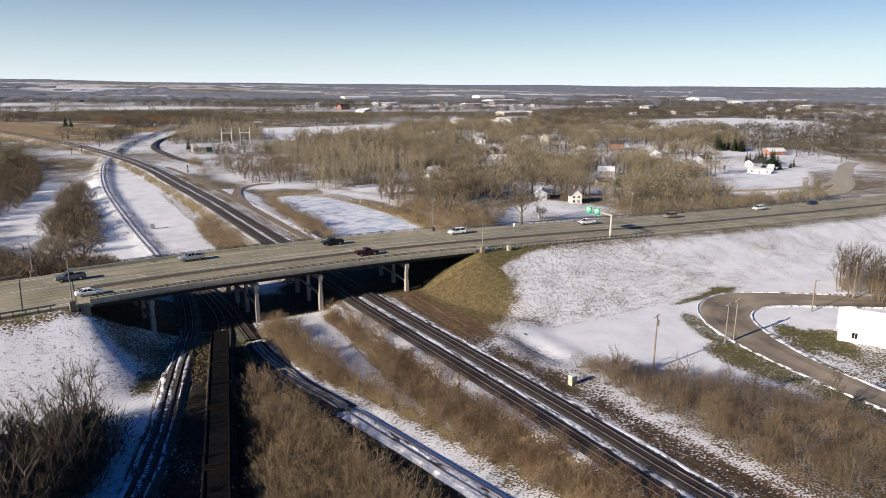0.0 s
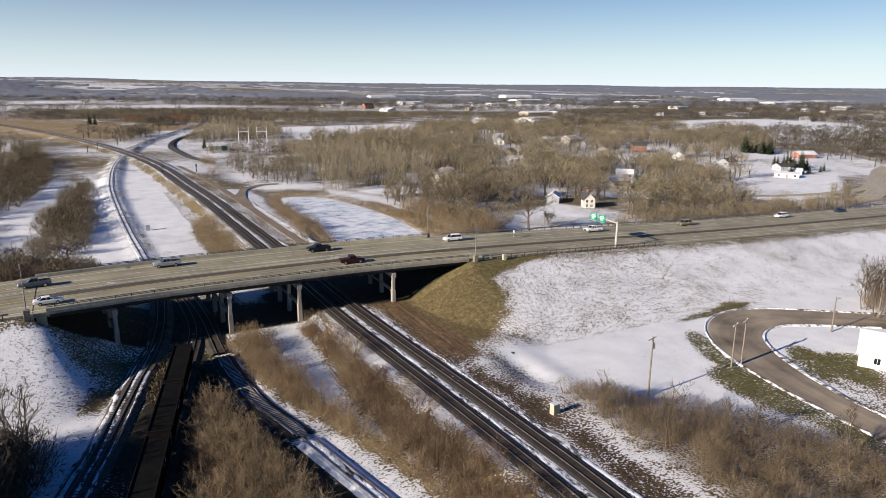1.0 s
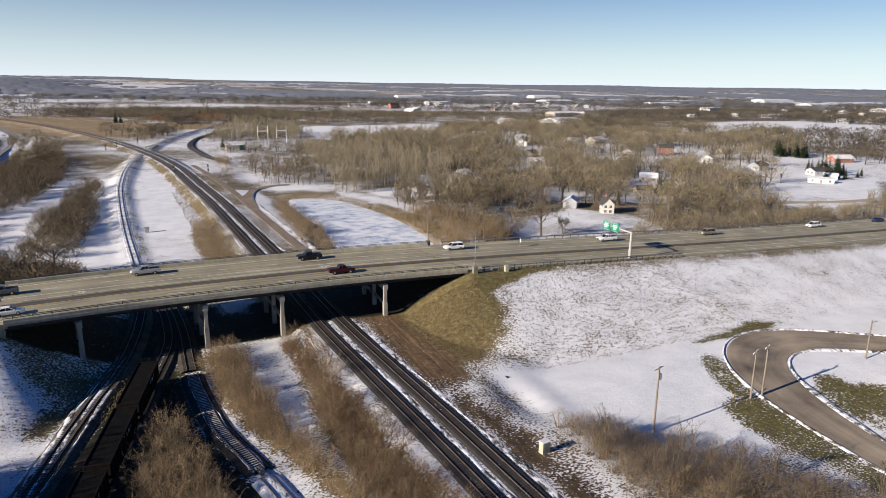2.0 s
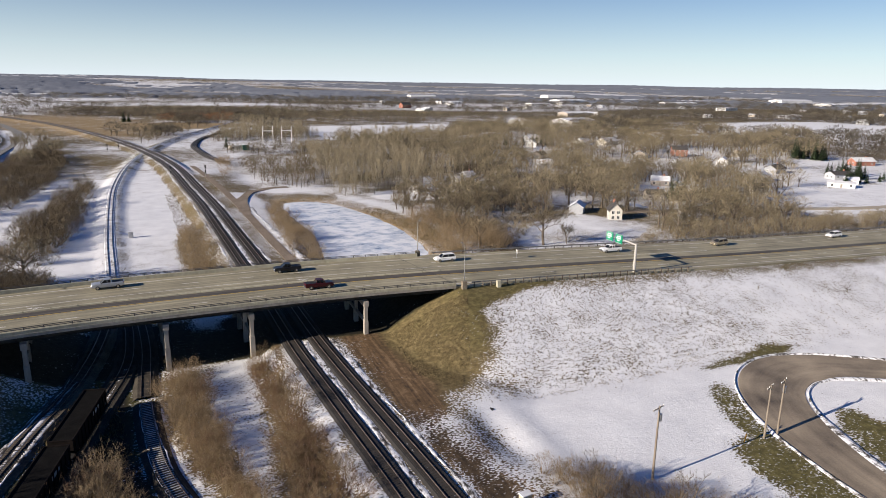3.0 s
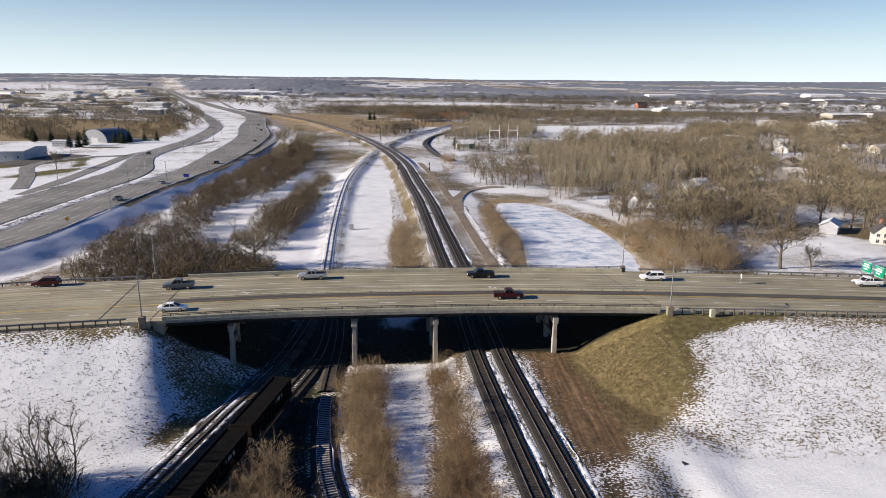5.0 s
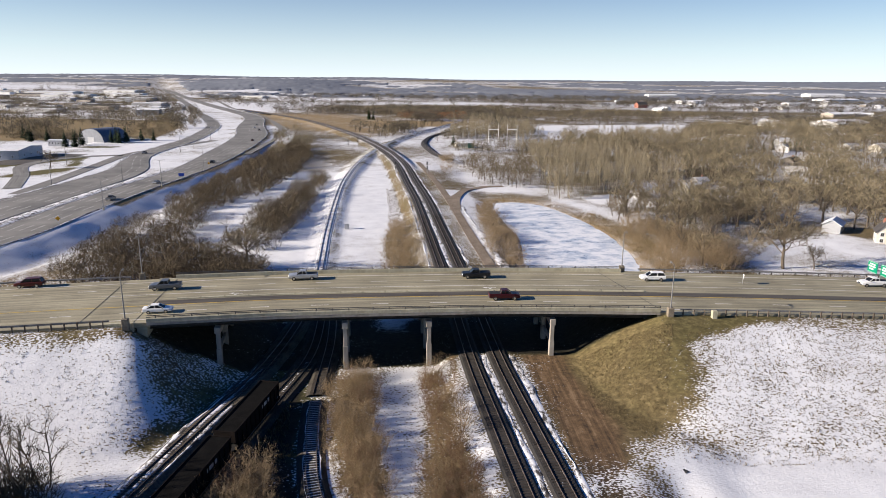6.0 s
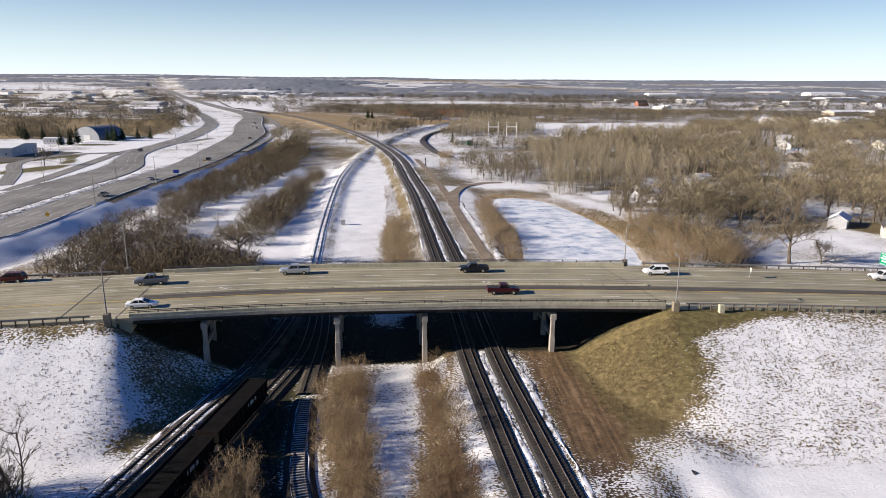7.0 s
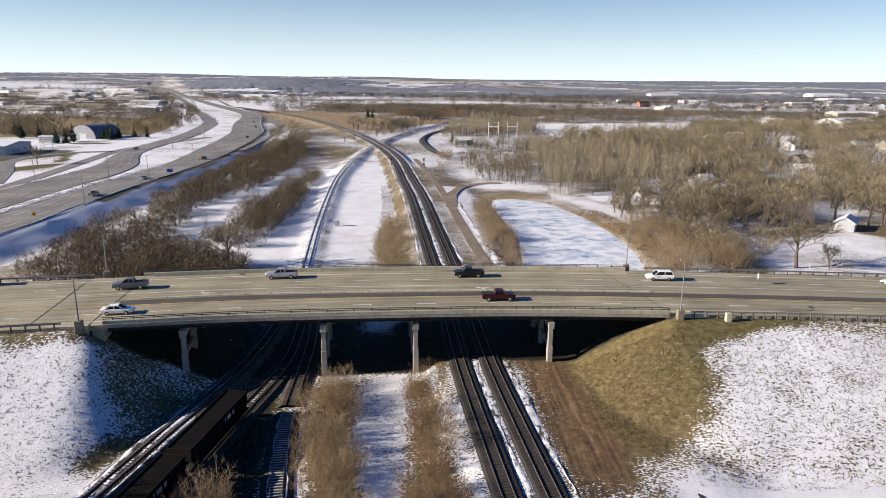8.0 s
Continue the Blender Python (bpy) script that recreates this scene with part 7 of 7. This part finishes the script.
plain_white_worn = plain("worn_lettering", (0.20, 0.19, 0.18), (0.42, 0.41, 0.39), 3.0, 0.8)
_car = hopper_car()
_L = curve_points(TRACK_M, 1.0)
_i0 = int(np.argmin(abs(_L[:, 1] + 15.3)))
_L = _L[:_i0 + 1][::-1]
_S = np.concatenate([[0], np.cumsum(np.linalg.norm(np.diff(_L, axis=0), axis=1))])
for _k in range(7):
    s = 7.8 + _k * 16.6
    x, y = np.interp(s, _S, _L[:, 0]), np.interp(s, _S, _L[:, 1])
    x2, y2 = np.interp(s + 1, _S, _L[:, 0]), np.interp(s + 1, _S, _L[:, 1])
    _m = pose(x, y, 0.42, 0, 0, math.degrees(math.atan2(y - y2, x - x2)))
    if _k == 0:
        _car.matrix_basis = _m
    else:
        copy_thing(_car, _m)


# ---- poles, signals, boxes ----
def utility_pole(x, y, h, rz, arms, label, transformer=False, lamp=False):
    t = thing("utility_pole", None, label, "utility pole", "wooden utility poles", m=pose(x, y, float(land(x, y)), 0, 0, rz))
    part("pole", Geo().tube([(0, 0, -0.8), (0, 0, h)], [0.17, 0.11], 8).out(), M_WOODPOLE, t)
    for k in range(arms):
        z = h - 0.35 - 0.9 * k
        arm = part("crossarm", Geo().box((0, 0.12, z), (2.5, 0.11, 0.13), bevel=0.01).out(), M_TIMBER, t)
        for xx in (-1.1, -0.45, 0.45, 1.1):
            part("insulator", Geo().tube([(xx, 0.12, z + 0.06), (xx, 0.12, z + 0.24)], [0.06, 0.04], 6).out(), M_SIGN_W, arm)
    if transformer:
        part("transformer", Geo().tube([(0.35, 0, h - 2.2), (0.35, 0, h - 1.2)], 0.26, 10).out(), M_GALV, t, "grey transformer can")
    if lamp:
        part("lamp_arm", Geo().tube([(0, 0, h - 0.6), (0.9, 0, h - 0.3)], 0.04, 6).out(), M_GALV, t)
        part("lamp_head", Geo().box((1.1, 0, h - 0.32), (0.5, 0.28, 0.16), bevel=0.03).out(), M_GALV, t)


utility_pole(44.8, -59.4, 10.6, 20, 1, "tall pale wooden utility pole standing in snow", True)
utility_pole(70.4, -56.0, 9.0, 25, 1, "wooden utility pole with a crossarm beside the loop", True)
utility_pole(67.6, -56.2, 8.6, 25, 1, "second wooden utility pole close to its neighbour")
utility_pole(102.6, -51.3, 7.8, 0, 0, "short wooden lamp pole inside the turning loop", lamp=True)
utility_pole(121.0, -49.6, 9.5, 30, 2, "wooden utility pole beside bare poplars")
utility_pole(150.0, 60.0, 9.0, 70, 1, "wooden utility pole among roadside brush")
utility_pole(118, 178, 9.0, 40, 1, "wooden utility pole near the woods")

thing("marker_stake", mesh_data("marker_stake", *Geo().box((0, 0, 0.7), (0.16, 0.08, 1.6), bevel=0.02).out(), M_SIGN_Y), "yellow cable marker stake standing in snow", "marker", m=pose(63.7, -56.2, float(land(63.7, -56.2)), 0, 12, 0))


def signal_mast(x, y, h, z):
    t = thing("railway_signal", None, "dark railway signal mast with black lamp heads", "railway signal", "railway signals", m=pose(x, y, z))
    part("mast", Geo().tube([(0, 0, -0.8), (0, 0, h)], 0.09, 8).out(), M_GALV, t)
    for k in (0, 1):
        z = h - 0.5 - 2.4 * k
        hd = part("signal_head", Geo().box((0, -0.14, z), (0.7, 0.12, 1.6), bevel=0.05).out(), M_BLACK, t)
        for j in (-1, 0, 1):
            part("lens", Geo().tube([(0, -0.2, z + 0.45 * j), (0, -0.32, z + 0.45 * j)], [0.13, 0.15], 10).out(), M_BLACK, hd)
    part("ladder", Geo().box((0.15, 0.14, h / 2), (0.05, 0.03, h)).box((-0.15, 0.14, h / 2), (0.05, 0.03, h)).out(), M_GALV, t)


signal_mast(-15.6, 247, 6.5, 1.0)
signal_mast(1.4, 247, 6.5, 1.0)
signal_mast(-52, 420, 5.5, 1.0)
signal_mast(-58, 404, 5.0, 1.0)


def cabinet(x, y, s, rz, mat, label):
    t = thing("relay_cabinet", None, label, "relay cabinet", m=pose(x, y, float(land(x, y)), 0, 0, rz))
    part("body", Geo().box((0, 0, s[2] / 2 - 0.1), s, bevel=0.03).out(), mat, t)
    part("lid", Geo().box((0, 0, s[2]), (s[0] + 0.16, s[1] + 0.16, 0.12), bevel=0.03).out(), M_ROOF_S, t)
    part("door", Geo().box((0, -s[1] / 2 - 0.015, s[2] / 2), (s[0] * 0.7, 0.03, s[2] * 0.75)).out(), mat, t)


cabinet(25.2, -60.5, (1.3, 0.9, 1.7), 10, M_CONC, "pale trackside relay cabinet beside the dirt road")
cabinet(-27.2, 114, (1.4, 1.0, 2.0), 0, M_GALV, "grey trackside cabinet in the snow")
# ditch end with a dark pipe
_c = thing("culvert_pipe", None, "dark drain pipe mouth at the embankment foot", "culvert", m=pose(32.8, -35.6, float(land(32.8, -35.6)) - 0.5, 90, 0, 30))
part("pipe", Geo().tube([(0, 0, -0.9), (0, 0, 0.3)], 0.6, 14, cap=False).tube([(0, 0, -0.8), (0, 0, 0.3)], 0.52, 14, cap=False).out(), M_BLACK, _c)
part("plug", Geo().tube([(0, 0, -0.75), (0, 0, -0.65)], 0.53, 14).out(), M_BLACK, _c)


# ---- buildings ----
def house(name, x, y, rz, w, d, h, pitch, wall, roof, label, storeys=1, chimney=True, wins=3, garage=False, category="house", door=True, z=None, framed=True):
    """Gabled building: ridge along its own x; w along the ridge, d across, h to the eaves."""
    zz = (float(land(x, y)) if z is None else z) - 0.1
    t = thing(name, None, label, category, m=pose(x, y, zz, 0, 0, rz))
    rh = d / 2 * pitch
    V = [(-w / 2, -d / 2, -0.5), (w / 2, -d / 2, -0.5), (w / 2, d / 2, -0.5), (-w / 2, d / 2, -0.5), (-w / 2, -d / 2, h), (w / 2, -d / 2, h), (w / 2, d / 2, h), (-w / 2, d / 2, h), (-w / 2, 0, h + rh), (w / 2, 0, h + rh)]
    wl_ = part("wall", (V, [(0, 1, 5, 4), (2, 3, 7, 6), (1, 2, 6, 9, 5), (3, 0, 4, 8, 7), (4, 5, 9, 8), (6, 7, 8, 9), (3, 2, 1, 0)]), wall, t)
    o = 0.45
    for s in (-1, 1):
        e = (d / 2 + o) * s
        ze = h - o * pitch
        V = [(-w / 2 - o, 0, h + rh + 0.03), (w / 2 + o, 0, h + rh + 0.03), (w / 2 + o, e, ze + 0.03), (-w / 2 - o, e, ze + 0.03), (-w / 2 - o, 0, h + rh + 0.22), (w / 2 + o, 0, h + rh + 0.22), (w / 2 + o, e, ze + 0.2), (-w / 2 - o, e, ze + 0.2)]
        F = [(0, 1, 2, 3), (7, 6, 5, 4), (0, 4, 5, 1), (1, 5, 6, 2), (2, 6, 7, 3), (3, 7, 4, 0)]
        if s < 0:
            F = [f[::-1] for f in F]
        part("roof", (V, F), roof, t)
    if chimney:
        part("chimney", Geo().box((w * 0.22, 0.3, h + rh + 0.2), (0.7, 0.7, 1.8), bevel=0.03).out(), M_BRICK, t)
    k = h / storeys
    pane = mesh_data("window", *Geo().box((0, 0, 0), (1.0, 0.06, 1.25)).out(), M_GLASS)
    rim = mesh_data("window_frame", *Geo().box((0, 0, 0.66), (1.24, 0.1, 0.12)).box((0, 0, -0.66), (1.3, 0.14, 0.12)).box((-0.56, 0, 0), (0.12, 0.1, 1.26)).box((0.56, 0, 0), (0.12, 0.1, 1.26)).box((0, 0.0, 0), (0.06, 0.08, 1.25)).out(), M_SIGN_W)
    for f in range(storeys):
        zc = k * f + k * 0.55
        for s in (-1, 1):
            for j in range(wins):
                xx = (j + 0.5) / wins * w - w / 2
                if door and f == 0 and s < 0 and j == wins // 2:
                    continue
                wd = part("window", pane, None, t, m=pose(xx, s * (d / 2 + 0.01), zc, 0, 0, 0))
                if framed:
                    part("window_frame", rim, None, wd)
            m2 = max(1, int(wins * 0.7)) if not garage else 0
            for j in range(m2):
                yy = (j + 0.5) / m2 * d * 0.8 - d * 0.4
                wd = part("window", pane, None, t, m=pose(s * (w / 2 + 0.01), yy, zc, 0, 0, 90))
                if framed:
                    part("window_frame", rim, None, wd)
    if door:
        part("door", Geo().box((0, -d / 2 - 0.02, 0.95), (1.0, 0.08, 2.1)).out(), M_TIMBER, t)
    if garage:
        part("garage_door", Geo().box((w / 2 + 0.02, 0, 1.15), (0.08, min(4.8, d * 0.7), 2.3)).out(), M_SIGN_W, t)
    return t


house("house", 147.5, 93.5, 62, 6.8, 5.0, 3.9, 1.05, M_SIDING_C, M_ROOF_D, "cream two-storey gabled house with a dark roof", 2, True, 3)
house("garage", 140.6, 109.5, 50, 8.0, 5.6, 2.9, 0.6, M_SIDING_G, M_ROOF_M, "pale garage with a frosted metal roof", 1, False, 2, True, "garage")
house("storage_shed", 100.0, -73.4, -58.7, 24, 8.4, 3.0, 0.7, M_SIDING_W, M_ROOF_M, "long white metal storage shed beside the turning loop", 1, False, 4, True, "shed")


def homes(rows):
    for i, (x, y, rz, w, d, h, wall, roof, st, lab) in enumerate(rows):
        house("house", x, y, rz, w, d, h, 0.55, wall, roof, lab, st, i % 2 == 0, 3)


# homes at the near side of the woods, then those deeper in
homes((
        (138, 217, 20, 7, 5, 2.8, M_SIDING_G, M_ROOF_S, 1, "small grey house with a snowy roof among bare oaks"),
        (94, 181, 60, 6, 4.5, 2.8, M_SIDING_W, M_ROOF_S, 1, "small white outbuilding at the wood's edge"),
        (194, 128, -20, 8, 6, 3.0, M_SIDING_T, M_ROOF_D, 1, "tan cottage with a dark shingled roof"),
        (293, 161, 30, 13, 9, 3.2, M_SIDING_G, M_ROOF_M, 1, "grey house with a broad frosted green-grey roof"),
        (297, 230, 70, 11, 8, 3.2, M_SIDING_G, M_ROOF_S, 1, "grey house with a snowy roof"),
        (348, 292, -30, 11, 9, 5.4, M_BRICK, M_ROOF_D, 2, "red-brown two-storey house with a steep roof"),
        (336, 190, 15, 12, 8, 3.2, M_SIDING_G, M_ROOF_D, 1, "grey bungalow with a dark roof"),
        (340, 238, 40, 12, 8, 3.2, M_SIDING_W, M_ROOF_S, 1, "white house in a snowy yard"),
        (228, 166, -35, 9, 7, 3.0, M_SIDING_T, M_ROOF_S, 1, "small tan house in a clearing"),
        (126, 196, 15, 10, 7, 2.8, M_SIDING_W, M_ROOF_S, 1, "small white house with a snowy roof by the pond woods"),
        (395, 278, 20, 12, 8, 3.2, M_SIDING_T, M_ROOF_S, 1, "tan house with a snowy roof in an open yard"),
        (258, 128, 0, 7, 6, 3.0, M_SIDING_C, M_ROOF_D, 1, "small cream house beside white fuel tanks")))
homes((
        (435, 207, -10, 16, 8, 3.2, M_BRICK, M_ROOF_S, 1, "low red-brown house behind firs"),
        (352, 392, 25, 20, 10, 3.6, M_SIDING_C, M_ROOF_S, 1, "long pale building with a snowy roof"),
        (330, 398, 25, 12, 9, 3.4, M_SIDING_W, M_ROOF_S, 1, "white house with a snowy roof"),
        (272, 389, 60, 12, 9, 3.4, M_SIDING_W, M_ROOF_S, 1, "white house with a snowy roof"),
        (266, 463, -20, 12, 9, 5.0, M_SIDING_W, M_ROOF_S, 2, "white two-storey house among trees"),
        (300, 440, 10, 12, 9, 3.4, M_SIDING_G, M_ROOF_S, 1, "grey house among trees"),
        (419, 499, 30, 14, 9, 3.4, M_SIDING_W, M_ROOF_S, 1, "white house at the far side of the woods"),
        (456, 417, -20, 13, 9, 3.4, M_SIDING_T, M_ROOF_S, 1, "tan house at the far side of the woods"),
        (230, 300, 35, 11, 8, 3.2, M_SIDING_T, M_ROOF_D, 1, "tan house with a dark roof deep in the woods"),
        (205, 250, -15, 10, 8, 3.2, M_SIDING_G, M_ROOF_S, 1, "grey house deep in the woods"),
        (310, 290, 50, 11, 8, 3.2, M_SIDING_T, M_ROOF_S, 1, "tan house deep in the woods")))
house("workshop", 322, 133, -48, 13, 7, 2.5, 0.2, M_SIDING_W, M_ROOF_S, "long white flat-roofed workshop in a snowy yard", 1, False, 3, True, "workshop")
house("workshop", 340, 141, -48, 7, 6, 2.6, 0.4, M_SIDING_W, M_ROOF_M, "small white workshop with a pale roof", 1, False, 2, True, "workshop")
house("house", 352, 158, -10, 13, 8, 3.0, 0.4, M_SIDING_G, M_ROOF_D, "low blue-grey house beside firs", 1, True, 3)
house("warehouse", 482, 655, 24, 62, 36, 7.0, 0.22, M_SIDING_W, M_ROOF_S, "large white warehouse with a snowy roof", 1, False, 6, True, "warehouse")
house("warehouse", 640, 900, 10, 60, 26, 6.0, 0.2, M_SIDING_T, M_ROOF_S, "long low tan warehouse with a snowy roof", 1, False, 6, True, "warehouse")

_r = np.random.default_rng(91)
for _k in range(34):
    x, y = _r.uniform(350, 1500), _r.uniform(480, 1700)
    if open_land(np.array([x]), np.array([y]))[0]:
        continue
    house("farmhouse", x, y, _r.uniform(0, 180), _r.uniform(12, 26), _r.uniform(9, 14), _r.uniform(3.5, 6), 0.4, (M_SIDING_W, M_SIDING_W, M_SIDING_T, M_SIDING_G)[_k % 4], M_ROOF_S, "distant pale house with a snowy roof", 1, False, 3, door=False, framed=False)
for x, y, w, d, h, rz in ((900, 1500, 60, 30, 7, 5), (1150, 1750, 110, 50, 9, 10), (1500, 1650, 120, 40, 8, 0), (700, 1650, 70, 30, 7, 15), (1900, 1400, 140, 60, 9, 5), (420, 1450, 50, 24, 6, 0), (1250, 1180, 60, 26, 6, 20), (1700, 1050, 80, 40, 7, 20), (2100, 1750, 150, 60, 9, 0), (1380, 2200, 120, 60, 10, 0), (850, 2300, 100, 50, 9, 0)):
    house("warehouse", x, y, rz, w, d, h, 0.12, M_SIDING_W, M_ROOF_S, "distant white industrial building with a flat roof", 1, False, 5, False, "warehouse", door=False, framed=False)
house("barn", 470, 1340, 20, 24, 14, 7, 0.8, M_BRICK, M_ROOF_D, "distant red barn with a dark roof", 1, False, 3, False, "barn")

for _k in range(64):
    y = _r.uniform(850, 2500)
    x = float(hwy_x(y)) - _r.uniform(90, 700)
    w = _r.uniform(18, 60)
    house("warehouse", x, y, _r.uniform(-15, 5), w, w * _r.uniform(0.4, 0.7), _r.uniform(4, 8), 0.1, (M_SIDING_W, M_SIDING_G, M_SIDING_T)[_k % 3], (M_ROOF_S, M_ROOF_S, M_ROOF_D)[_k % 3], "distant low commercial building in the snowy town", 1, False, 1, False, "warehouse", door=False, framed=False)
# west of the highway
for x, y, w, d, h, rz, wall, lab in (
        (-266, 318, 34, 36, 7.5, 8, M_SIDING_G, "grey flat-roofed office building with a snowy roof"),
        (-279, 410, 11, 9, 4.6, 0, M_SIDING_G, "small grey building with a dark door"),
        (-470, 1060, 62, 26, 7, -12, M_SIDING_G, "dark industrial building with a snowy roof"),
        (-510, 1180, 60, 30, 9, -12, M_SIDING_G, "long dark industrial hall beside the highway"),
        (-700, 1230, 110, 40, 7, -8, M_SIDING_T, "long low tan warehouse with skylit roof"),
        (-620, 1000, 80, 22, 5, -8, M_SIDING_W, "low white building behind a field"),
        (-860, 1500, 120, 50, 8, -8, M_SIDING_W, "distant white industrial building"),
        (-690, 1560, 90, 40, 8, -12, M_SIDING_G, "distant dark flat-roofed hall"),
        (-1000, 1850, 140, 50, 9, -8, M_SIDING_W, "distant white industrial building"),
        (-880, 1950, 110, 50, 10, -12, M_SIDING_W, "distant white industrial building"),
        (-1200, 2150, 160, 60, 10, -5, M_SIDING_W, "distant white industrial building"),
        (-1060, 2350, 120, 60, 10, -12, M_SIDING_W, "distant white industrial building"),
        (-480, 1850, 70, 30, 7, -20, M_SIDING_W, "distant pale building beside the highway")):
    house("warehouse", x, y, rz, w, d, h, 0.08, wall, M_ROOF_S, lab, 1, False, 5, False, "warehouse", door=False, framed=y < 600)


M_HALL_END = plain("grey_blue_wall", (0.15, 0.165, 0.19), (0.22, 0.235, 0.26), 0.6, 0.7)


def arch_hall(x, y, rz):
    """The barrel-vaulted hall west of the highway."""
    t = thing("arch_hall", None, "blue-grey barrel-vaulted storage hall with a pale end wall", "hall", m=pose(x, y, float(land(x, y)) - 0.1, 0, 0, rz))
    R, H, Ln, n = 14.0, 12.0, 24.0, 18
    arc = [(R * math.cos(math.pi * k / n), H * math.sin(math.pi * k / n) ** 0.9) for k in range(n + 1)]
    V = [(a, b0, z) for b0 in (-0.3, Ln + 0.3) for a, z in arc]
    part("vault", (V, [(i + 1, i, n + 1 + i, n + 2 + i) for i in range(n)]), M_DOME, t)
    for b0 in (0.0, Ln):
        V = [(a * 0.985, b0, z * 0.985) for a, z in arc]
        part("end_wall", (V, [tuple(range(n + 1))]), M_HALL_END, t, "pale grey end wall")
    part("door", Geo().box((0, -0.08, 2.6), (7.0, 0.12, 5.2), bevel=0.03).out(), M_SIDING_G, t)
    for s in (-1, 1):
        part("plinth", Geo().box((s * R, Ln / 2, 0.4), (0.6, Ln, 1.4), bevel=0.05).out(), M_CONC, t)


arch_hall(-263, 428, -24)


# ---- electrical substation ----
def h_frame(x, y):
    t = thing("transmission_frame", None, "pale H-shaped transmission frame at the substation", "power pylon", "substation frames", m=pose(x, y, float(land(x, y))))
    for s in (-4.2, 4.2):
        part("post", Geo().tube([(s, 0, -0.5), (s, 0, 14.5)], [0.3, 0.2], 8).out(), M_SIGN_W, t)
    part("crossbeam", Geo().box((0, 0, 10.4), (8.6, 0.5, 0.6)).out(), M_SIGN_W, t)


h_frame(60, 464)
h_frame(76, 466)
for x, y, h in ((33, 452, 12), (38, 455, 10), (44, 460, 11), (92, 470, 10), (52, 455, 8), (68, 456, 8)):
    t = thing("lattice_mast", None, "slim grey substation mast", "mast", "substation masts", m=pose(x, y, float(land(x, y))))
    part("shaft", Geo().tube([(0, 0, -0.5), (0, 0, h)], [0.18, 0.06], 6).out(), M_GALV, t)
    part("bracket", Geo().box((0, 0, h * 0.7), (2.2, 0.12, 0.12)).out(), M_GALV, t)
house("substation_hut", 30, 412, 5, 11, 6, 3.6, 0.15, M_SIDING_C, M_ROOF_S, "low cream substation hut with a snowy roof", 1, False, 2, True, "hut")
cabinet(36.5, 408, (4.5, 2.6, 4.0), 5, plain("green_cabinet", (0.03, 0.08, 0.06), (0.05, 0.11, 0.08), 2.0, 0.6), "large dark green transformer cabinet")
for k in range(9):
    x = 46 + k * 5.5
    t = thing("switchgear", None, "pale switchgear bay behind the hut", "switchgear", "switchgear bays", m=pose(x, 438 + (k % 3) * 4, float(land(x, 438))))
    for s in (-1.4, 1.4):
        part("leg", Geo().box((s, 0, 2.2), (0.2, 0.2, 4.8)).out(), M_GALV, t)
    part("busbar", Geo().box((0, 0, 4.5), (3.6, 0.25, 0.3)).out(), M_GALV, t)

# ---- more paving west and north ----
for ctrl, w, mat, lab, nm in (
        ([(-174, 175), (-181, 230), (-189, 285), (-195, 330), (-191, 370), (-180, 410), (-172, 445)], 3.6, M_HIGHWAY, "narrow ramp road joining the highway", "ramp_road"),
        ([(-196, 330), (-215, 322), (-228, 300), (-226, 270), (-205, 232), (-185, 190)], 3.6, M_HIGHWAY, "asphalt frontage road with grassy edges", "frontage_road"),
        ([(-121, 345), (-124, 387), (-132, 480), (-145, 585), (-164, 660), (-184, 726), (-226, 850), (-271, 981), (-340, 1130), (-436, 1390), (-720, 2180), (-1035, 3060)], 3.8, M_HIGHWAY, "narrow road running beside the highway", "frontage_road"),
        ([(215, 90), (241, 88), (264, 83), (288, 81), (318, 84), (345, 97)], 2.8, M_TAN_ROAD, "dusty tan side road curving to the yards", "side_road"),
        ([(225, 38), (263, 57), (290, 63), (325, 80), (349, 97), (385, 118), (412, 134), (440, 146)], 4.8, M_TAN_ROAD, "ramp road leaving the main road", "ramp_road"),
        ([(405, 92), (423, 114), (461, 160), (487, 199), (560, 264), (690, 372)], 3.6, M_TAN_ROAD, "pale dirt road across snowy fields", "dirt_road"),
        ([(150, 100), (165, 104), (185, 100), (215, 106), (215, 92)], 2.4, M_DIRT, "narrow driveway past the houses", "driveway")):
    P = curve_points(ctrl, 4.0)
    z = land(P[:, 0], P[:, 1])
    z = np.convolve(np.pad(z, 3, mode="edge"), np.ones(7) / 7, "valid") + 0.16
    paving(nm, P, [w, 0, -w], z, mat, 0.6, label=lab)
paving("parking_lot", np.array([(-246.0, 278.0), (-238.0, 310.0), (-232.0, 336.0)]), [12, 0, -12], np.full(3, 1.83), M_ASPHALT, 0.3, label="dark asphalt parking lot with old snow")
